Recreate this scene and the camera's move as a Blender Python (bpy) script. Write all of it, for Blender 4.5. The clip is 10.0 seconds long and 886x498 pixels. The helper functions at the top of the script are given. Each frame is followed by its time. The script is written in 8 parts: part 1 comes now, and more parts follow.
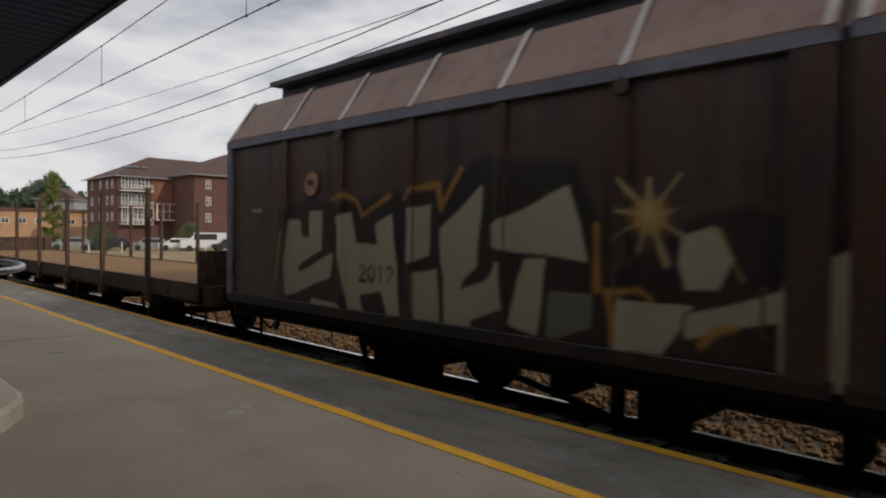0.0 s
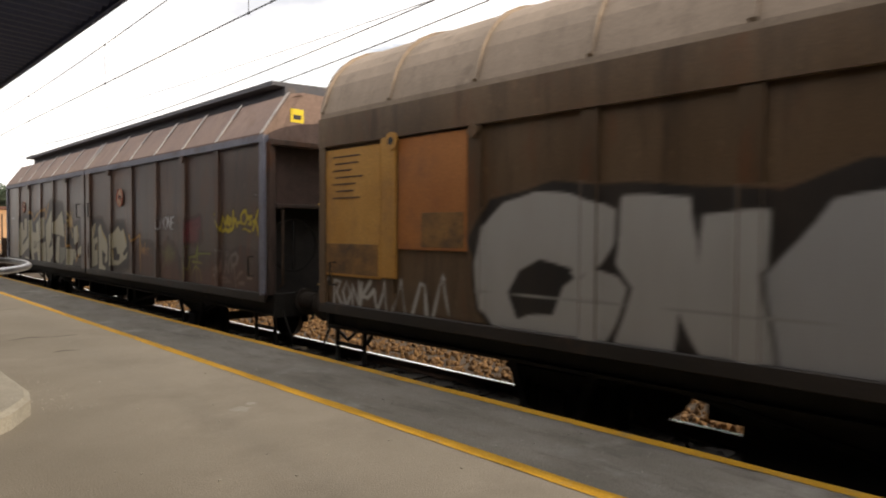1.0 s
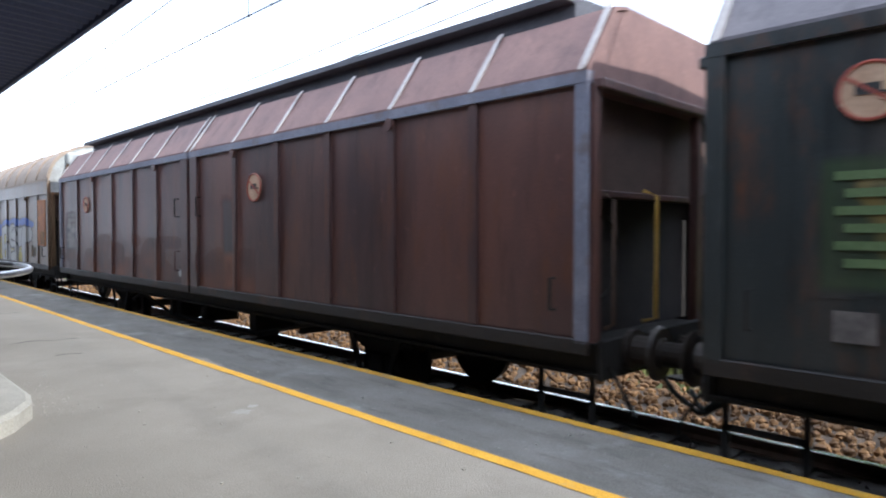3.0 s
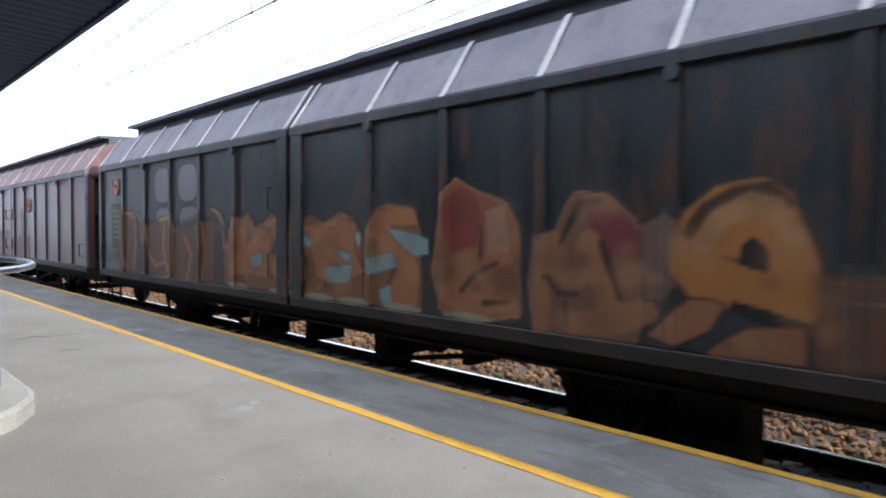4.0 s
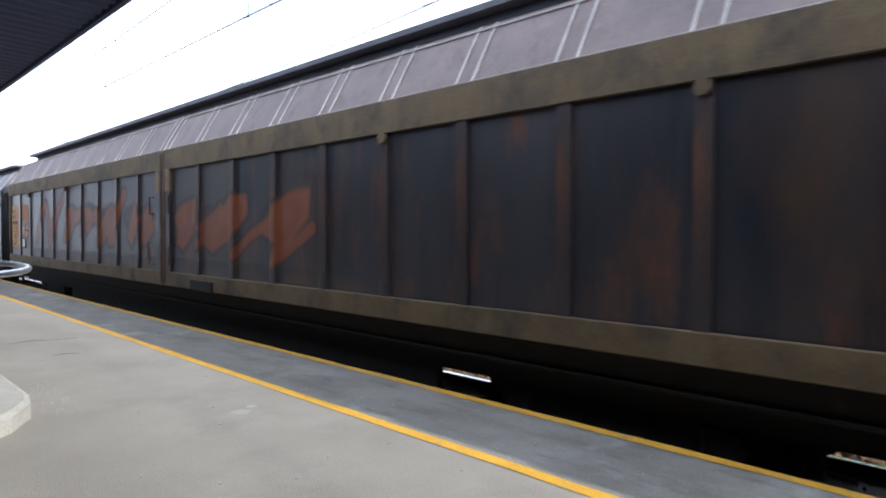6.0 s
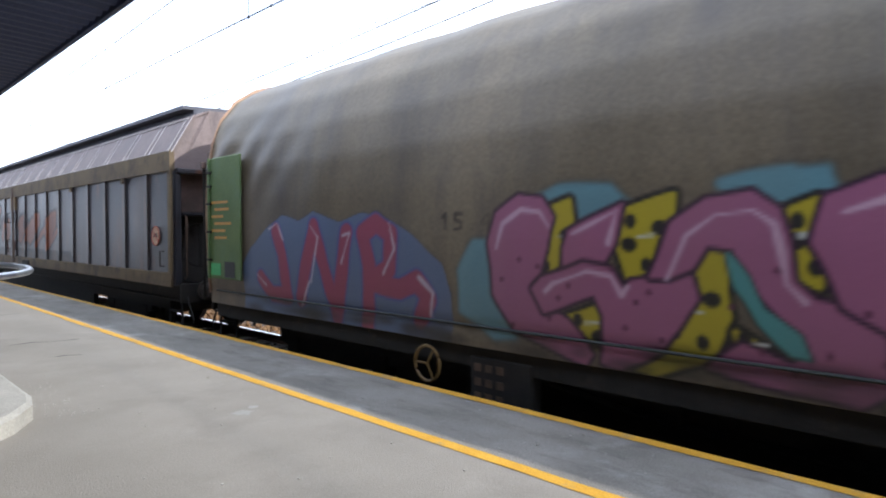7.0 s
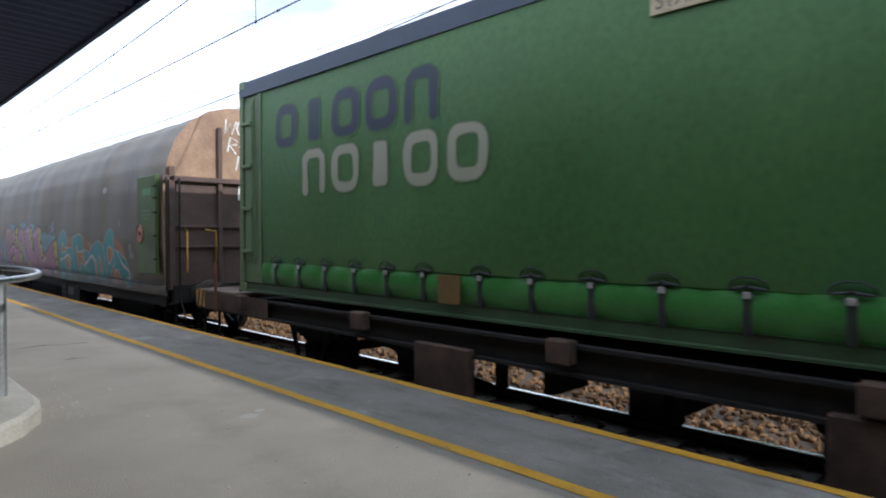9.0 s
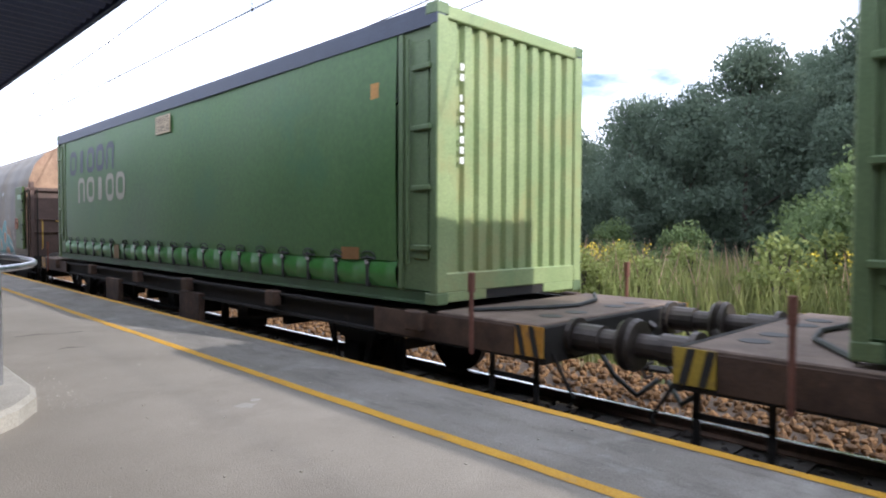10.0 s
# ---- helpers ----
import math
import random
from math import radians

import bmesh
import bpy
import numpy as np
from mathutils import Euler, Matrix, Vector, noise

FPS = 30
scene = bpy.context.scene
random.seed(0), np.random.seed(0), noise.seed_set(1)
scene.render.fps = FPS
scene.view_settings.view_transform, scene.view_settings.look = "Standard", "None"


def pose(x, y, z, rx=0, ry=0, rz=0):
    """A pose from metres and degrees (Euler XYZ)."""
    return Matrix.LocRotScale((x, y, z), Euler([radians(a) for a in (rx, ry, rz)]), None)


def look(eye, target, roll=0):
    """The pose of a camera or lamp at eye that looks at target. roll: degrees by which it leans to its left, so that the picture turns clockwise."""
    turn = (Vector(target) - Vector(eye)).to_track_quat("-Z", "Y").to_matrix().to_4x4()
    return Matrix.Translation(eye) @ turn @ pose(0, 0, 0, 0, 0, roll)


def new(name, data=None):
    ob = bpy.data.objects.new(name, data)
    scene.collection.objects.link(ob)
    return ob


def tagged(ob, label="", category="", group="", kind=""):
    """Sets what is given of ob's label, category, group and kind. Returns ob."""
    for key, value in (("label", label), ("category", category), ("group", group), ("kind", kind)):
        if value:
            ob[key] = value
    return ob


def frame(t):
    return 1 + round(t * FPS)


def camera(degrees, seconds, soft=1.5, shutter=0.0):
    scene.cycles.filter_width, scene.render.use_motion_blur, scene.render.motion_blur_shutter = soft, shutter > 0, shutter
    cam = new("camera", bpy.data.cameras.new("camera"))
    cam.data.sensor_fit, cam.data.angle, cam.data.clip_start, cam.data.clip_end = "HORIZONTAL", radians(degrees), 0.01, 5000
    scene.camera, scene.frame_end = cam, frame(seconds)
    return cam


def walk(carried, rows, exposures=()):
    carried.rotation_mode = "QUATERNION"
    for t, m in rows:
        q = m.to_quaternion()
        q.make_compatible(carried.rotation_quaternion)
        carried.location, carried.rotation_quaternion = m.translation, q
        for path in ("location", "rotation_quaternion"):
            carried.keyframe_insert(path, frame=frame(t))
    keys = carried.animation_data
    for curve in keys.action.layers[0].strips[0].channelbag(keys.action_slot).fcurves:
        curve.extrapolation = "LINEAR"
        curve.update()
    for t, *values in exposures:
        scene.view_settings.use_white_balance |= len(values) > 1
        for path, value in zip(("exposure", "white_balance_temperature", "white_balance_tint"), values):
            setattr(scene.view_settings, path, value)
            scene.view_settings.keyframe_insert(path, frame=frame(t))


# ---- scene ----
TURN = [
    (0, 44.92, -1.29, 0.71),
    (0.5, 44.78, -1.40, 0.41),
    (1, 44.58, -1.63, 0.33),
    (1.5, 44.77, -1.29, 0.13),
    (2, 44.81, -1.19, 0.17),
    (2.5, 44.62, -1.34, -0.03),
    (4, 44.32, -1.70, 0.30),
    (4.5, 44.39, -1.52, 0.21),
    (5, 44.35, -1.41, 0.26),
    (5.5, 44.52, -1.45, 0.28),
    (7, 44.48, -1.43, -0.03),
    (7.5, 44.34, -1.59, -0.18),
    (8, 44.12, -1.32, -0.11),
    (8.5, 43.99, -1.13, 0.04),
    (9, 43.93, -1.11, -0.05),
    (9.5, 44.19, -1.55, 0.03),
    (10, 44.24, -1.94, 0.22),
]
EYE = 1.38
cam = camera(68.75, 10.0, soft=2.0, shutter=0.1)
walk(cam, [(t, pose(0, 0, EYE, 90 + p, -r, -y)) for t, y, p, r in TURN],
     exposures=[(0.0, -0.97, 6900, 13), (0.5, -0.45, 7200, 13), (1.0, 0.12, 7700, 13), (1.6, 0.2, 7500, 12), (2.2, 0.7, 6100, 11),
                (2.5, 0.92, 5700, 10), (4.0, 0.92, 5650, 10), (5.5, 0.95, 5700, 10), (7.0, 0.92, 5700, 11), (7.6, 0.9, 5700, 10), (8.2, 0.3, 5750, 10), (8.5, 0.05, 5800, 10),
                (9.0, 0.3, 5750, 10), (9.5, 0.58, 5850, 13), (10.0, 0.7, 5900, 16)])

# world, sun
TRACK, RAIL = 5.64, -0.57          # track centre, rail top (platform top is 0)
SUN = Vector((0.45, -1.7, 1.0))
world = bpy.data.worlds.new("sky")
scene.world = world
world.use_nodes = True
wn, wl = world.node_tree.nodes, world.node_tree.links
wn.clear()
sky = wn.new("ShaderNodeTexSky")
sky.sky_type, sky.sun_disc = "NISHITA", False
sky.sun_elevation, sky.sun_rotation = math.atan2(SUN.z, SUN.xy.length), math.atan2(SUN.x, SUN.y)
coord = wn.new("ShaderNodeTexCoord")
squash = wn.new("ShaderNodeMapping")
squash.inputs["Scale"].default_value = (1, 1, 3.2)
cloud = wn.new("ShaderNodeTexNoise")
cloud.inputs["Scale"].default_value, cloud.inputs["Detail"].default_value, cloud.inputs["Roughness"].default_value = 2.6, 8, 0.55
cover = wn.new("ShaderNodeValToRGB")
cover.color_ramp.elements[0].position, cover.color_ramp.elements[0].color = 0.30, (0, 0, 0, 1)
cover.color_ramp.elements[1].position, cover.color_ramp.elements[1].color = 0.46, (1, 1, 1, 1)
tone = wn.new("ShaderNodeValToRGB")
tone.color_ramp.elements[0].position, tone.color_ramp.elements[0].color = 0.36, (13.5, 13.8, 14.2, 1)
tone.color_ramp.elements[1].position, tone.color_ramp.elements[1].color = 0.66, (5.6, 6.3, 7.6, 1)
blend = wn.new("ShaderNodeMixRGB")
back = wn.new("ShaderNodeBackground")
back.inputs[1].default_value = 0.13
wout = wn.new("ShaderNodeOutputWorld")
wl.new(coord.outputs["Generated"], squash.inputs[0])
wl.new(squash.outputs[0], cloud.inputs["Vector"])
wl.new(cloud.outputs[0], cover.inputs[0])
wl.new(cloud.outputs[0], tone.inputs[0])
wl.new(cover.outputs[0], blend.inputs[0])
wl.new(sky.outputs[0], blend.inputs[1])
wl.new(tone.outputs[0], blend.inputs[2])
wl.new(blend.outputs[0], back.inputs[0])
wl.new(back.outputs[0], wout.inputs[0])
sun = new("sun", bpy.data.lights.new("sun", "SUN"))
sun.data.energy, sun.data.angle, sun.data.color = 2.8, radians(0.8), (1, 0.93, 0.8)
sun.matrix_world = look(SUN * 20, (0, 0, 0))


# ---------------------------------------------------------------- materials
def surface(name, a, b, rough=0.7, metal=0.0, scale=2.0, stretch=(1, 1, 1), grain=40.0, bump=0.15, dirt=None, dirt_at=(0.55, 0.75),
            paint=False, spread=0.0, dirt_scale=1.0, dirt_stretch=(1, 1, 1), extra=()):
    """Two-scale mottling from colour a to b, fine grain in bump, optional dirt or rust patches, optional painted layer."""
    m = bpy.data.materials.new(name)
    m.use_nodes = True
    n, l = m.node_tree.nodes, m.node_tree.links
    bs = n["Principled BSDF"]
    tc = n.new("ShaderNodeTexCoord")
    mp = n.new("ShaderNodeMapping")
    mp.inputs["Scale"].default_value = stretch
    l.new(tc.outputs["Object"], mp.inputs[0])
    big = n.new("ShaderNodeTexNoise")
    big.inputs["Scale"].default_value, big.inputs["Detail"].default_value, big.inputs["Roughness"].default_value = scale, 6, 0.6
    l.new(mp.outputs[0], big.inputs["Vector"])
    fine = n.new("ShaderNodeTexNoise")
    fine.inputs["Scale"].default_value, fine.inputs["Detail"].default_value = grain, 4
    l.new(tc.outputs["Object"], fine.inputs["Vector"])
    ramp = n.new("ShaderNodeValToRGB")
    ramp.color_ramp.elements[0].position, ramp.color_ramp.elements[0].color = 0.32, (*a, 1)
    ramp.color_ramp.elements[1].position, ramp.color_ramp.elements[1].color = 0.68, (*b, 1)
    l.new(big.outputs[0], ramp.inputs[0])
    col = ramp.outputs[0]
    speck = n.new("ShaderNodeMixRGB")
    speck.blend_type = "OVERLAY"
    speck.inputs[0].default_value = 0.35
    l.new(col, speck.inputs[1])
    l.new(fine.outputs[0], speck.inputs[2])
    col = speck.outputs[0]
    if dirt:
        dm = n.new("ShaderNodeMapping")
        dm.inputs["Scale"].default_value, dm.inputs["Location"].default_value = dirt_stretch, (3.1, 7.7, 1.3)
        l.new(tc.outputs["Object"], dm.inputs[0])
        dn = n.new("ShaderNodeTexNoise")
        dn.inputs["Scale"].default_value, dn.inputs["Detail"].default_value, dn.inputs["Roughness"].default_value = dirt_scale, 8, 0.65
        l.new(dm.outputs[0], dn.inputs["Vector"])
        dr = n.new("ShaderNodeValToRGB")
        dr.color_ramp.elements[0].position, dr.color_ramp.elements[1].position = dirt_at
        l.new(dn.outputs[0], dr.inputs[0])
        mix = n.new("ShaderNodeMixRGB")
        l.new(dr.outputs[0], mix.inputs[0])
        l.new(col, mix.inputs[1])
        mix.inputs[2].default_value = (*dirt, 1)
        col = mix.outputs[0]
    for k, (tint, size, pull, span, power) in enumerate(extra):
        em = n.new("ShaderNodeMapping")
        em.inputs["Scale"].default_value, em.inputs["Location"].default_value = pull, (1.7 * k, 2.9 + k, 5.1)
        en, er, mx = n.new("ShaderNodeTexNoise"), n.new("ShaderNodeMapRange"), n.new("ShaderNodeMixRGB")
        en.inputs["Scale"].default_value, en.inputs["Detail"].default_value, en.inputs["Roughness"].default_value = size, 9, 0.7
        er.inputs[1].default_value, er.inputs[2].default_value, er.inputs[4].default_value = span[0], span[1], power
        l.new(tc.outputs["Object"], em.inputs[0])
        l.new(em.outputs[0], en.inputs["Vector"])
        l.new(en.outputs[0], er.inputs[0])
        l.new(er.outputs[0], mx.inputs[0])
        l.new(col, mx.inputs[1])
        mx.inputs[2].default_value = (*tint, 1)
        col = mx.outputs[0]
    if paint:
        pa = n.new("ShaderNodeAttribute")
        pa.attribute_name = "paint"
        mix = n.new("ShaderNodeMixRGB")
        thin = n.new("ShaderNodeMath")
        thin.operation = "MULTIPLY"
        wear = n.new("ShaderNodeMapRange")
        wear.inputs[1].default_value, wear.inputs[2].default_value, wear.inputs[3].default_value, wear.inputs[4].default_value = 0.35, 0.66, 1.0, 0.8
        l.new(big.outputs[0], wear.inputs[0])
        l.new(pa.outputs["Alpha"], thin.inputs[0])
        l.new(wear.outputs[0], thin.inputs[1])
        l.new(thin.outputs[0], mix.inputs[0])
        l.new(col, mix.inputs[1])
        l.new(pa.outputs["Color"], mix.inputs[2])
        col = mix.outputs[0]
    if spread:
        oi = n.new("ShaderNodeObjectInfo")
        hs = n.new("ShaderNodeHueSaturation")
        mr = n.new("ShaderNodeMapRange")
        mr.inputs[3].default_value, mr.inputs[4].default_value = 1 - spread, 1 + spread
        l.new(oi.outputs["Random"], mr.inputs[0])
        l.new(mr.outputs[0], hs.inputs["Value"])
        l.new(col, hs.inputs["Color"])
        col = hs.outputs[0]
    l.new(col, bs.inputs["Base Color"])
    rr = n.new("ShaderNodeMapRange")
    rr.inputs[3].default_value, rr.inputs[4].default_value = rough - 0.12, min(1, rough + 0.12)
    l.new(big.outputs[0], rr.inputs[0])
    l.new(rr.outputs[0], bs.inputs["Roughness"])
    bs.inputs["Metallic"].default_value = metal
    if bump:
        bp = n.new("ShaderNodeBump")
        bp.inputs["Strength"].default_value, bp.inputs["Distance"].default_value = bump, 0.02
        l.new(fine.outputs[0], bp.inputs["Height"])
        l.new(bp.outputs[0], bs.inputs["Normal"])
    return m


def island_tint(m, low, high):
    """Varies a joined mesh's colour piece by piece."""
    n, l = m.node_tree.nodes, m.node_tree.links
    bs = n["Principled BSDF"]
    src = bs.inputs["Base Color"].links[0].from_socket
    geo = n.new("ShaderNodeNewGeometry")
    mr = n.new("ShaderNodeMapRange")
    mr.inputs[3].default_value, mr.inputs[4].default_value = low, high
    hs = n.new("ShaderNodeHueSaturation")
    l.new(geo.outputs["Random Per Island"], mr.inputs[0])
    l.new(mr.outputs[0], hs.inputs["Value"])
    l.new(src, hs.inputs["Color"])
    l.new(hs.outputs[0], bs.inputs["Base Color"])
    return m




def leaf_like(m, share):
    """Lets part of the light through thin blades and leaves."""
    n, l = m.node_tree.nodes, m.node_tree.links
    bs = n["Principled BSDF"]
    tr, mix = n.new("ShaderNodeBsdfTranslucent"), n.new("ShaderNodeMixShader")
    l.new(bs.inputs["Base Color"].links[0].from_socket, tr.inputs[0])
    mix.inputs[0].default_value = share
    l.new(bs.outputs[0], mix.inputs[1])
    l.new(tr.outputs[0], mix.inputs[2])
    l.new(mix.outputs[0], n["Material Output"].inputs[0])
    return m


M = {}
M["asphalt"] = surface("asphalt", (0.24, 0.215, 0.18), (0.31, 0.279, 0.237), 0.9, scale=0.7, grain=90, bump=0.35, dirt=(0.19, 0.17, 0.145), dirt_at=(0.52, 0.8), dirt_scale=0.9)
M["edge_asphalt"] = surface("edge_asphalt", (0.2, 0.184, 0.16), (0.3, 0.276, 0.246), 0.9, scale=2.6, stretch=(1, 0.5, 1), grain=70, bump=0.6, dirt=(0.4, 0.385, 0.35), dirt_at=(0.57, 0.74), dirt_scale=1.3,
                            extra=(((0.1, 0.09, 0.08), 3.0, (1.4, 0.35, 1), (0.52, 0.7), 0.65), ((0.42, 0.4, 0.37), 14.0, (1, 1, 1), (0.6, 0.72), 0.6)))
M["yellow_line"] = surface("yellow_line", (0.58, 0.3, 0.018), (0.68, 0.375, 0.035), 0.75, scale=4, grain=60, bump=0.3, dirt=(0.33, 0.26, 0.15), dirt_at=(0.55, 0.72), dirt_scale=5)
# dark on purpose, so the out-of-view walls bounce little light onto the train
M["station_plaster"] = surface("station_plaster", (0.09, 0.06, 0.045), (0.14, 0.09, 0.07), 0.9, scale=1)
M["concrete"] = surface("concrete", (0.34, 0.32, 0.275), (0.46, 0.435, 0.38), 0.9, scale=3, grain=60, bump=0.3, dirt=(0.3, 0.28, 0.23), dirt_at=(0.55, 0.75), dirt_scale=2)
# near black: paints the shade on the track bed; kerb and cracks share it
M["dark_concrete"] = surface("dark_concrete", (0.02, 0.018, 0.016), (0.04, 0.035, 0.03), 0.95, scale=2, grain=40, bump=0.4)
M["ballast_bed"] = surface("ballast_bed", (0.05, 0.034, 0.022), (0.115, 0.08, 0.052), 0.95, scale=9, grain=30, bump=1.0)
M["stone"] = island_tint(surface("stone", (0.11, 0.056, 0.022), (0.23, 0.128, 0.054), 0.9, scale=6, grain=60, bump=0.3), 0.55, 1.45)
# stones between the rails, shade under the train put into their colour
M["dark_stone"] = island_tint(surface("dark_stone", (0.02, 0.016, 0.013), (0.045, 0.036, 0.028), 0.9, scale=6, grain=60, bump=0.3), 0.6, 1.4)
M["rail_side"] = surface("rail_side", (0.06, 0.035, 0.022), (0.12, 0.07, 0.045), 0.85, scale=8, grain=60)
M["rail_top"] = surface("rail_top", (0.88, 0.88, 0.9), (0.94, 0.94, 0.95), 0.2, metal=1.0, scale=8, bump=0.02)
# sleepers darkened far below concrete to carry the train's shade
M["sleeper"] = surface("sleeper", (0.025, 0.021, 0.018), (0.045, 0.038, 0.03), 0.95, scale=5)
M["gravel_yard"] = surface("gravel_yard", (0.2, 0.135, 0.07), (0.34, 0.24, 0.13), 0.95, scale=0.25, grain=14, bump=0.5, dirt=(0.12, 0.15, 0.05), dirt_at=(0.52, 0.68), dirt_scale=0.13)
M["black_frame"] = surface("black_frame", (0.01, 0.009, 0.008), (0.024, 0.021, 0.018), 0.88, scale=5, grain=50, dirt=(0.06, 0.04, 0.028), dirt_at=(0.6, 0.8), dirt_scale=4)
M["rusty_frame"] = surface("rusty_frame", (0.05, 0.03, 0.022), (0.12, 0.075, 0.05), 0.85, scale=4, grain=50, dirt=(0.19, 0.1, 0.06), dirt_at=(0.58, 0.78), dirt_scale=3)
M["wheel"] = surface("wheel", (0.035, 0.025, 0.02), (0.07, 0.05, 0.04), 0.7, metal=0.3, scale=6)
M["grease"] = surface("grease", (0.042, 0.034, 0.03), (0.08, 0.066, 0.056), 0.5, metal=0.3, scale=6)
M["galvanised"] = surface("galvanised", (0.42, 0.43, 0.46), (0.58, 0.6, 0.64), 0.35, metal=0.85, scale=9, bump=0.05)
M["canopy_sheet"] = surface("canopy_sheet", (0.05, 0.065, 0.14), (0.075, 0.095, 0.19), 0.6, scale=1, bump=0.05)
M["wire"] = surface("wire", (0.03, 0.03, 0.035), (0.06, 0.06, 0.065), 0.6, metal=0.5, bump=0)


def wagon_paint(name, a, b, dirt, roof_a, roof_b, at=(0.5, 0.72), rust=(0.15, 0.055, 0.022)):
    """Weathered wagon side, the same with a painted layer, and the lighter roof."""
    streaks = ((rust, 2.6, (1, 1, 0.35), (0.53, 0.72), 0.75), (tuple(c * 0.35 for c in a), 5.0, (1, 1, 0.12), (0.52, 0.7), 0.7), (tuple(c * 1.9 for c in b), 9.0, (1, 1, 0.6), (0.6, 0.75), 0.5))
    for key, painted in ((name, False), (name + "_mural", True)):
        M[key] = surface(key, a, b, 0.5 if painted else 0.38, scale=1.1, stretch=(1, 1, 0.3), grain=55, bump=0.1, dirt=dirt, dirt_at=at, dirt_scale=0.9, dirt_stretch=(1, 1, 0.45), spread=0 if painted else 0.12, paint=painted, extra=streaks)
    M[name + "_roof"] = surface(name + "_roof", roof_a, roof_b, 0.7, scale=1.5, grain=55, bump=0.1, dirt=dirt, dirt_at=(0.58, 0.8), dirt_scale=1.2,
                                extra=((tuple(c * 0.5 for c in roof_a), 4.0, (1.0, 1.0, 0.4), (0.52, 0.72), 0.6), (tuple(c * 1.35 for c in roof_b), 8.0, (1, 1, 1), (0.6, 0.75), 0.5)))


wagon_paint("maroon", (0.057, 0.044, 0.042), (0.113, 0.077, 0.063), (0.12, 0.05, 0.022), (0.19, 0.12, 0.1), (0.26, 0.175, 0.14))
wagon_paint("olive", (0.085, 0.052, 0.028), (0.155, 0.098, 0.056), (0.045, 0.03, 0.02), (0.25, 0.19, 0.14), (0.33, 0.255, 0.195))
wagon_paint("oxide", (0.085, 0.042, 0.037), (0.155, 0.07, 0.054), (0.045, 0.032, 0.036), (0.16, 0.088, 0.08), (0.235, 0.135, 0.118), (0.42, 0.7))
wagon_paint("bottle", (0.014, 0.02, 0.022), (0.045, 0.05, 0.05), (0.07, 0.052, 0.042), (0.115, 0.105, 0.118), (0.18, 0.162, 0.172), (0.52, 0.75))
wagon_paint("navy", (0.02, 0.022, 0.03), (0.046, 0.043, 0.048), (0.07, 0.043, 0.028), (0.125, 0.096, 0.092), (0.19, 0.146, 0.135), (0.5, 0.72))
# base lowered and dirt patches widened to stand in for shade on the sill
M["sill_tan"] = surface("sill_tan", (0.095, 0.064, 0.032), (0.15, 0.107, 0.053), 0.75, scale=2, dirt=(0.05, 0.036, 0.026), dirt_at=(0.48, 0.68), dirt_scale=2)
M["sooty_rail"] = surface("sooty_rail", (0.012, 0.01, 0.009), (0.032, 0.024, 0.02), 0.6, scale=2.5, stretch=(1, 0.6, 1), grain=50, dirt=(0.075, 0.036, 0.02), dirt_at=(0.56, 0.78), dirt_scale=2)
M["sill_pale"] = surface("sill_pale", (0.15, 0.1, 0.05), (0.22, 0.155, 0.085), 0.7, scale=3, dirt=(0.08, 0.055, 0.035), dirt_at=(0.55, 0.75), dirt_scale=3)
M["blue_edge"] = surface("blue_edge", (0.14, 0.142, 0.185), (0.22, 0.222, 0.27), 0.6, scale=3, dirt=(0.13, 0.09, 0.08), dirt_at=(0.55, 0.75), dirt_scale=3)
M["pale_metal"] = surface("pale_metal", (0.33, 0.3, 0.29), (0.48, 0.44, 0.42), 0.6, scale=3, dirt=(0.25, 0.18, 0.14), dirt_at=(0.55, 0.75), dirt_scale=3)
M["orange_plate"] = surface("orange_plate", (0.42, 0.2, 0.038), (0.53, 0.28, 0.07), 0.6, scale=2, dirt=(0.28, 0.14, 0.05), dirt_at=(0.5, 0.75), dirt_scale=2)
M["rust_plate"] = surface("rust_plate", (0.34, 0.12, 0.03), (0.43, 0.165, 0.045), 0.6, scale=2, dirt=(0.22, 0.09, 0.04), dirt_at=(0.5, 0.75), dirt_scale=2)
M["worn_ochre"] = surface("worn_ochre", (0.14, 0.075, 0.03), (0.3, 0.15, 0.045), 0.7, scale=5, dirt=(0.08, 0.05, 0.03), dirt_at=(0.5, 0.7), dirt_scale=4)
M["sign_yellow"] = surface("sign_yellow", (0.75, 0.55, 0.02), (0.8, 0.6, 0.04), 0.5, bump=0)
M["sign_face"] = surface("sign_face", (0.42, 0.27, 0.17), (0.54, 0.37, 0.25), 0.6, scale=6, dirt=(0.35, 0.22, 0.14), dirt_at=(0.55, 0.8), dirt_scale=4)
M["sign_red"] = surface("sign_red", (0.3, 0.06, 0.04), (0.38, 0.09, 0.06), 0.6, bump=0)
M["sign_black"] = surface("sign_black", (0.02, 0.02, 0.02), (0.035, 0.035, 0.035), 0.6, bump=0)
M["white_paint"] = surface("white_paint", (0.7, 0.7, 0.68), (0.8, 0.8, 0.78), 0.6, scale=6)
M["rail_yellow"] = surface("rail_yellow", (0.6, 0.36, 0.06), (0.7, 0.44, 0.1), 0.55, scale=5, dirt=(0.3, 0.17, 0.06), dirt_at=(0.55, 0.75), dirt_scale=4)
M["hazard_orange"] = surface("hazard_orange", (0.5, 0.24, 0.03), (0.6, 0.32, 0.05), 0.6, scale=6, dirt=(0.2, 0.1, 0.05), dirt_at=(0.5, 0.7), dirt_scale=6)
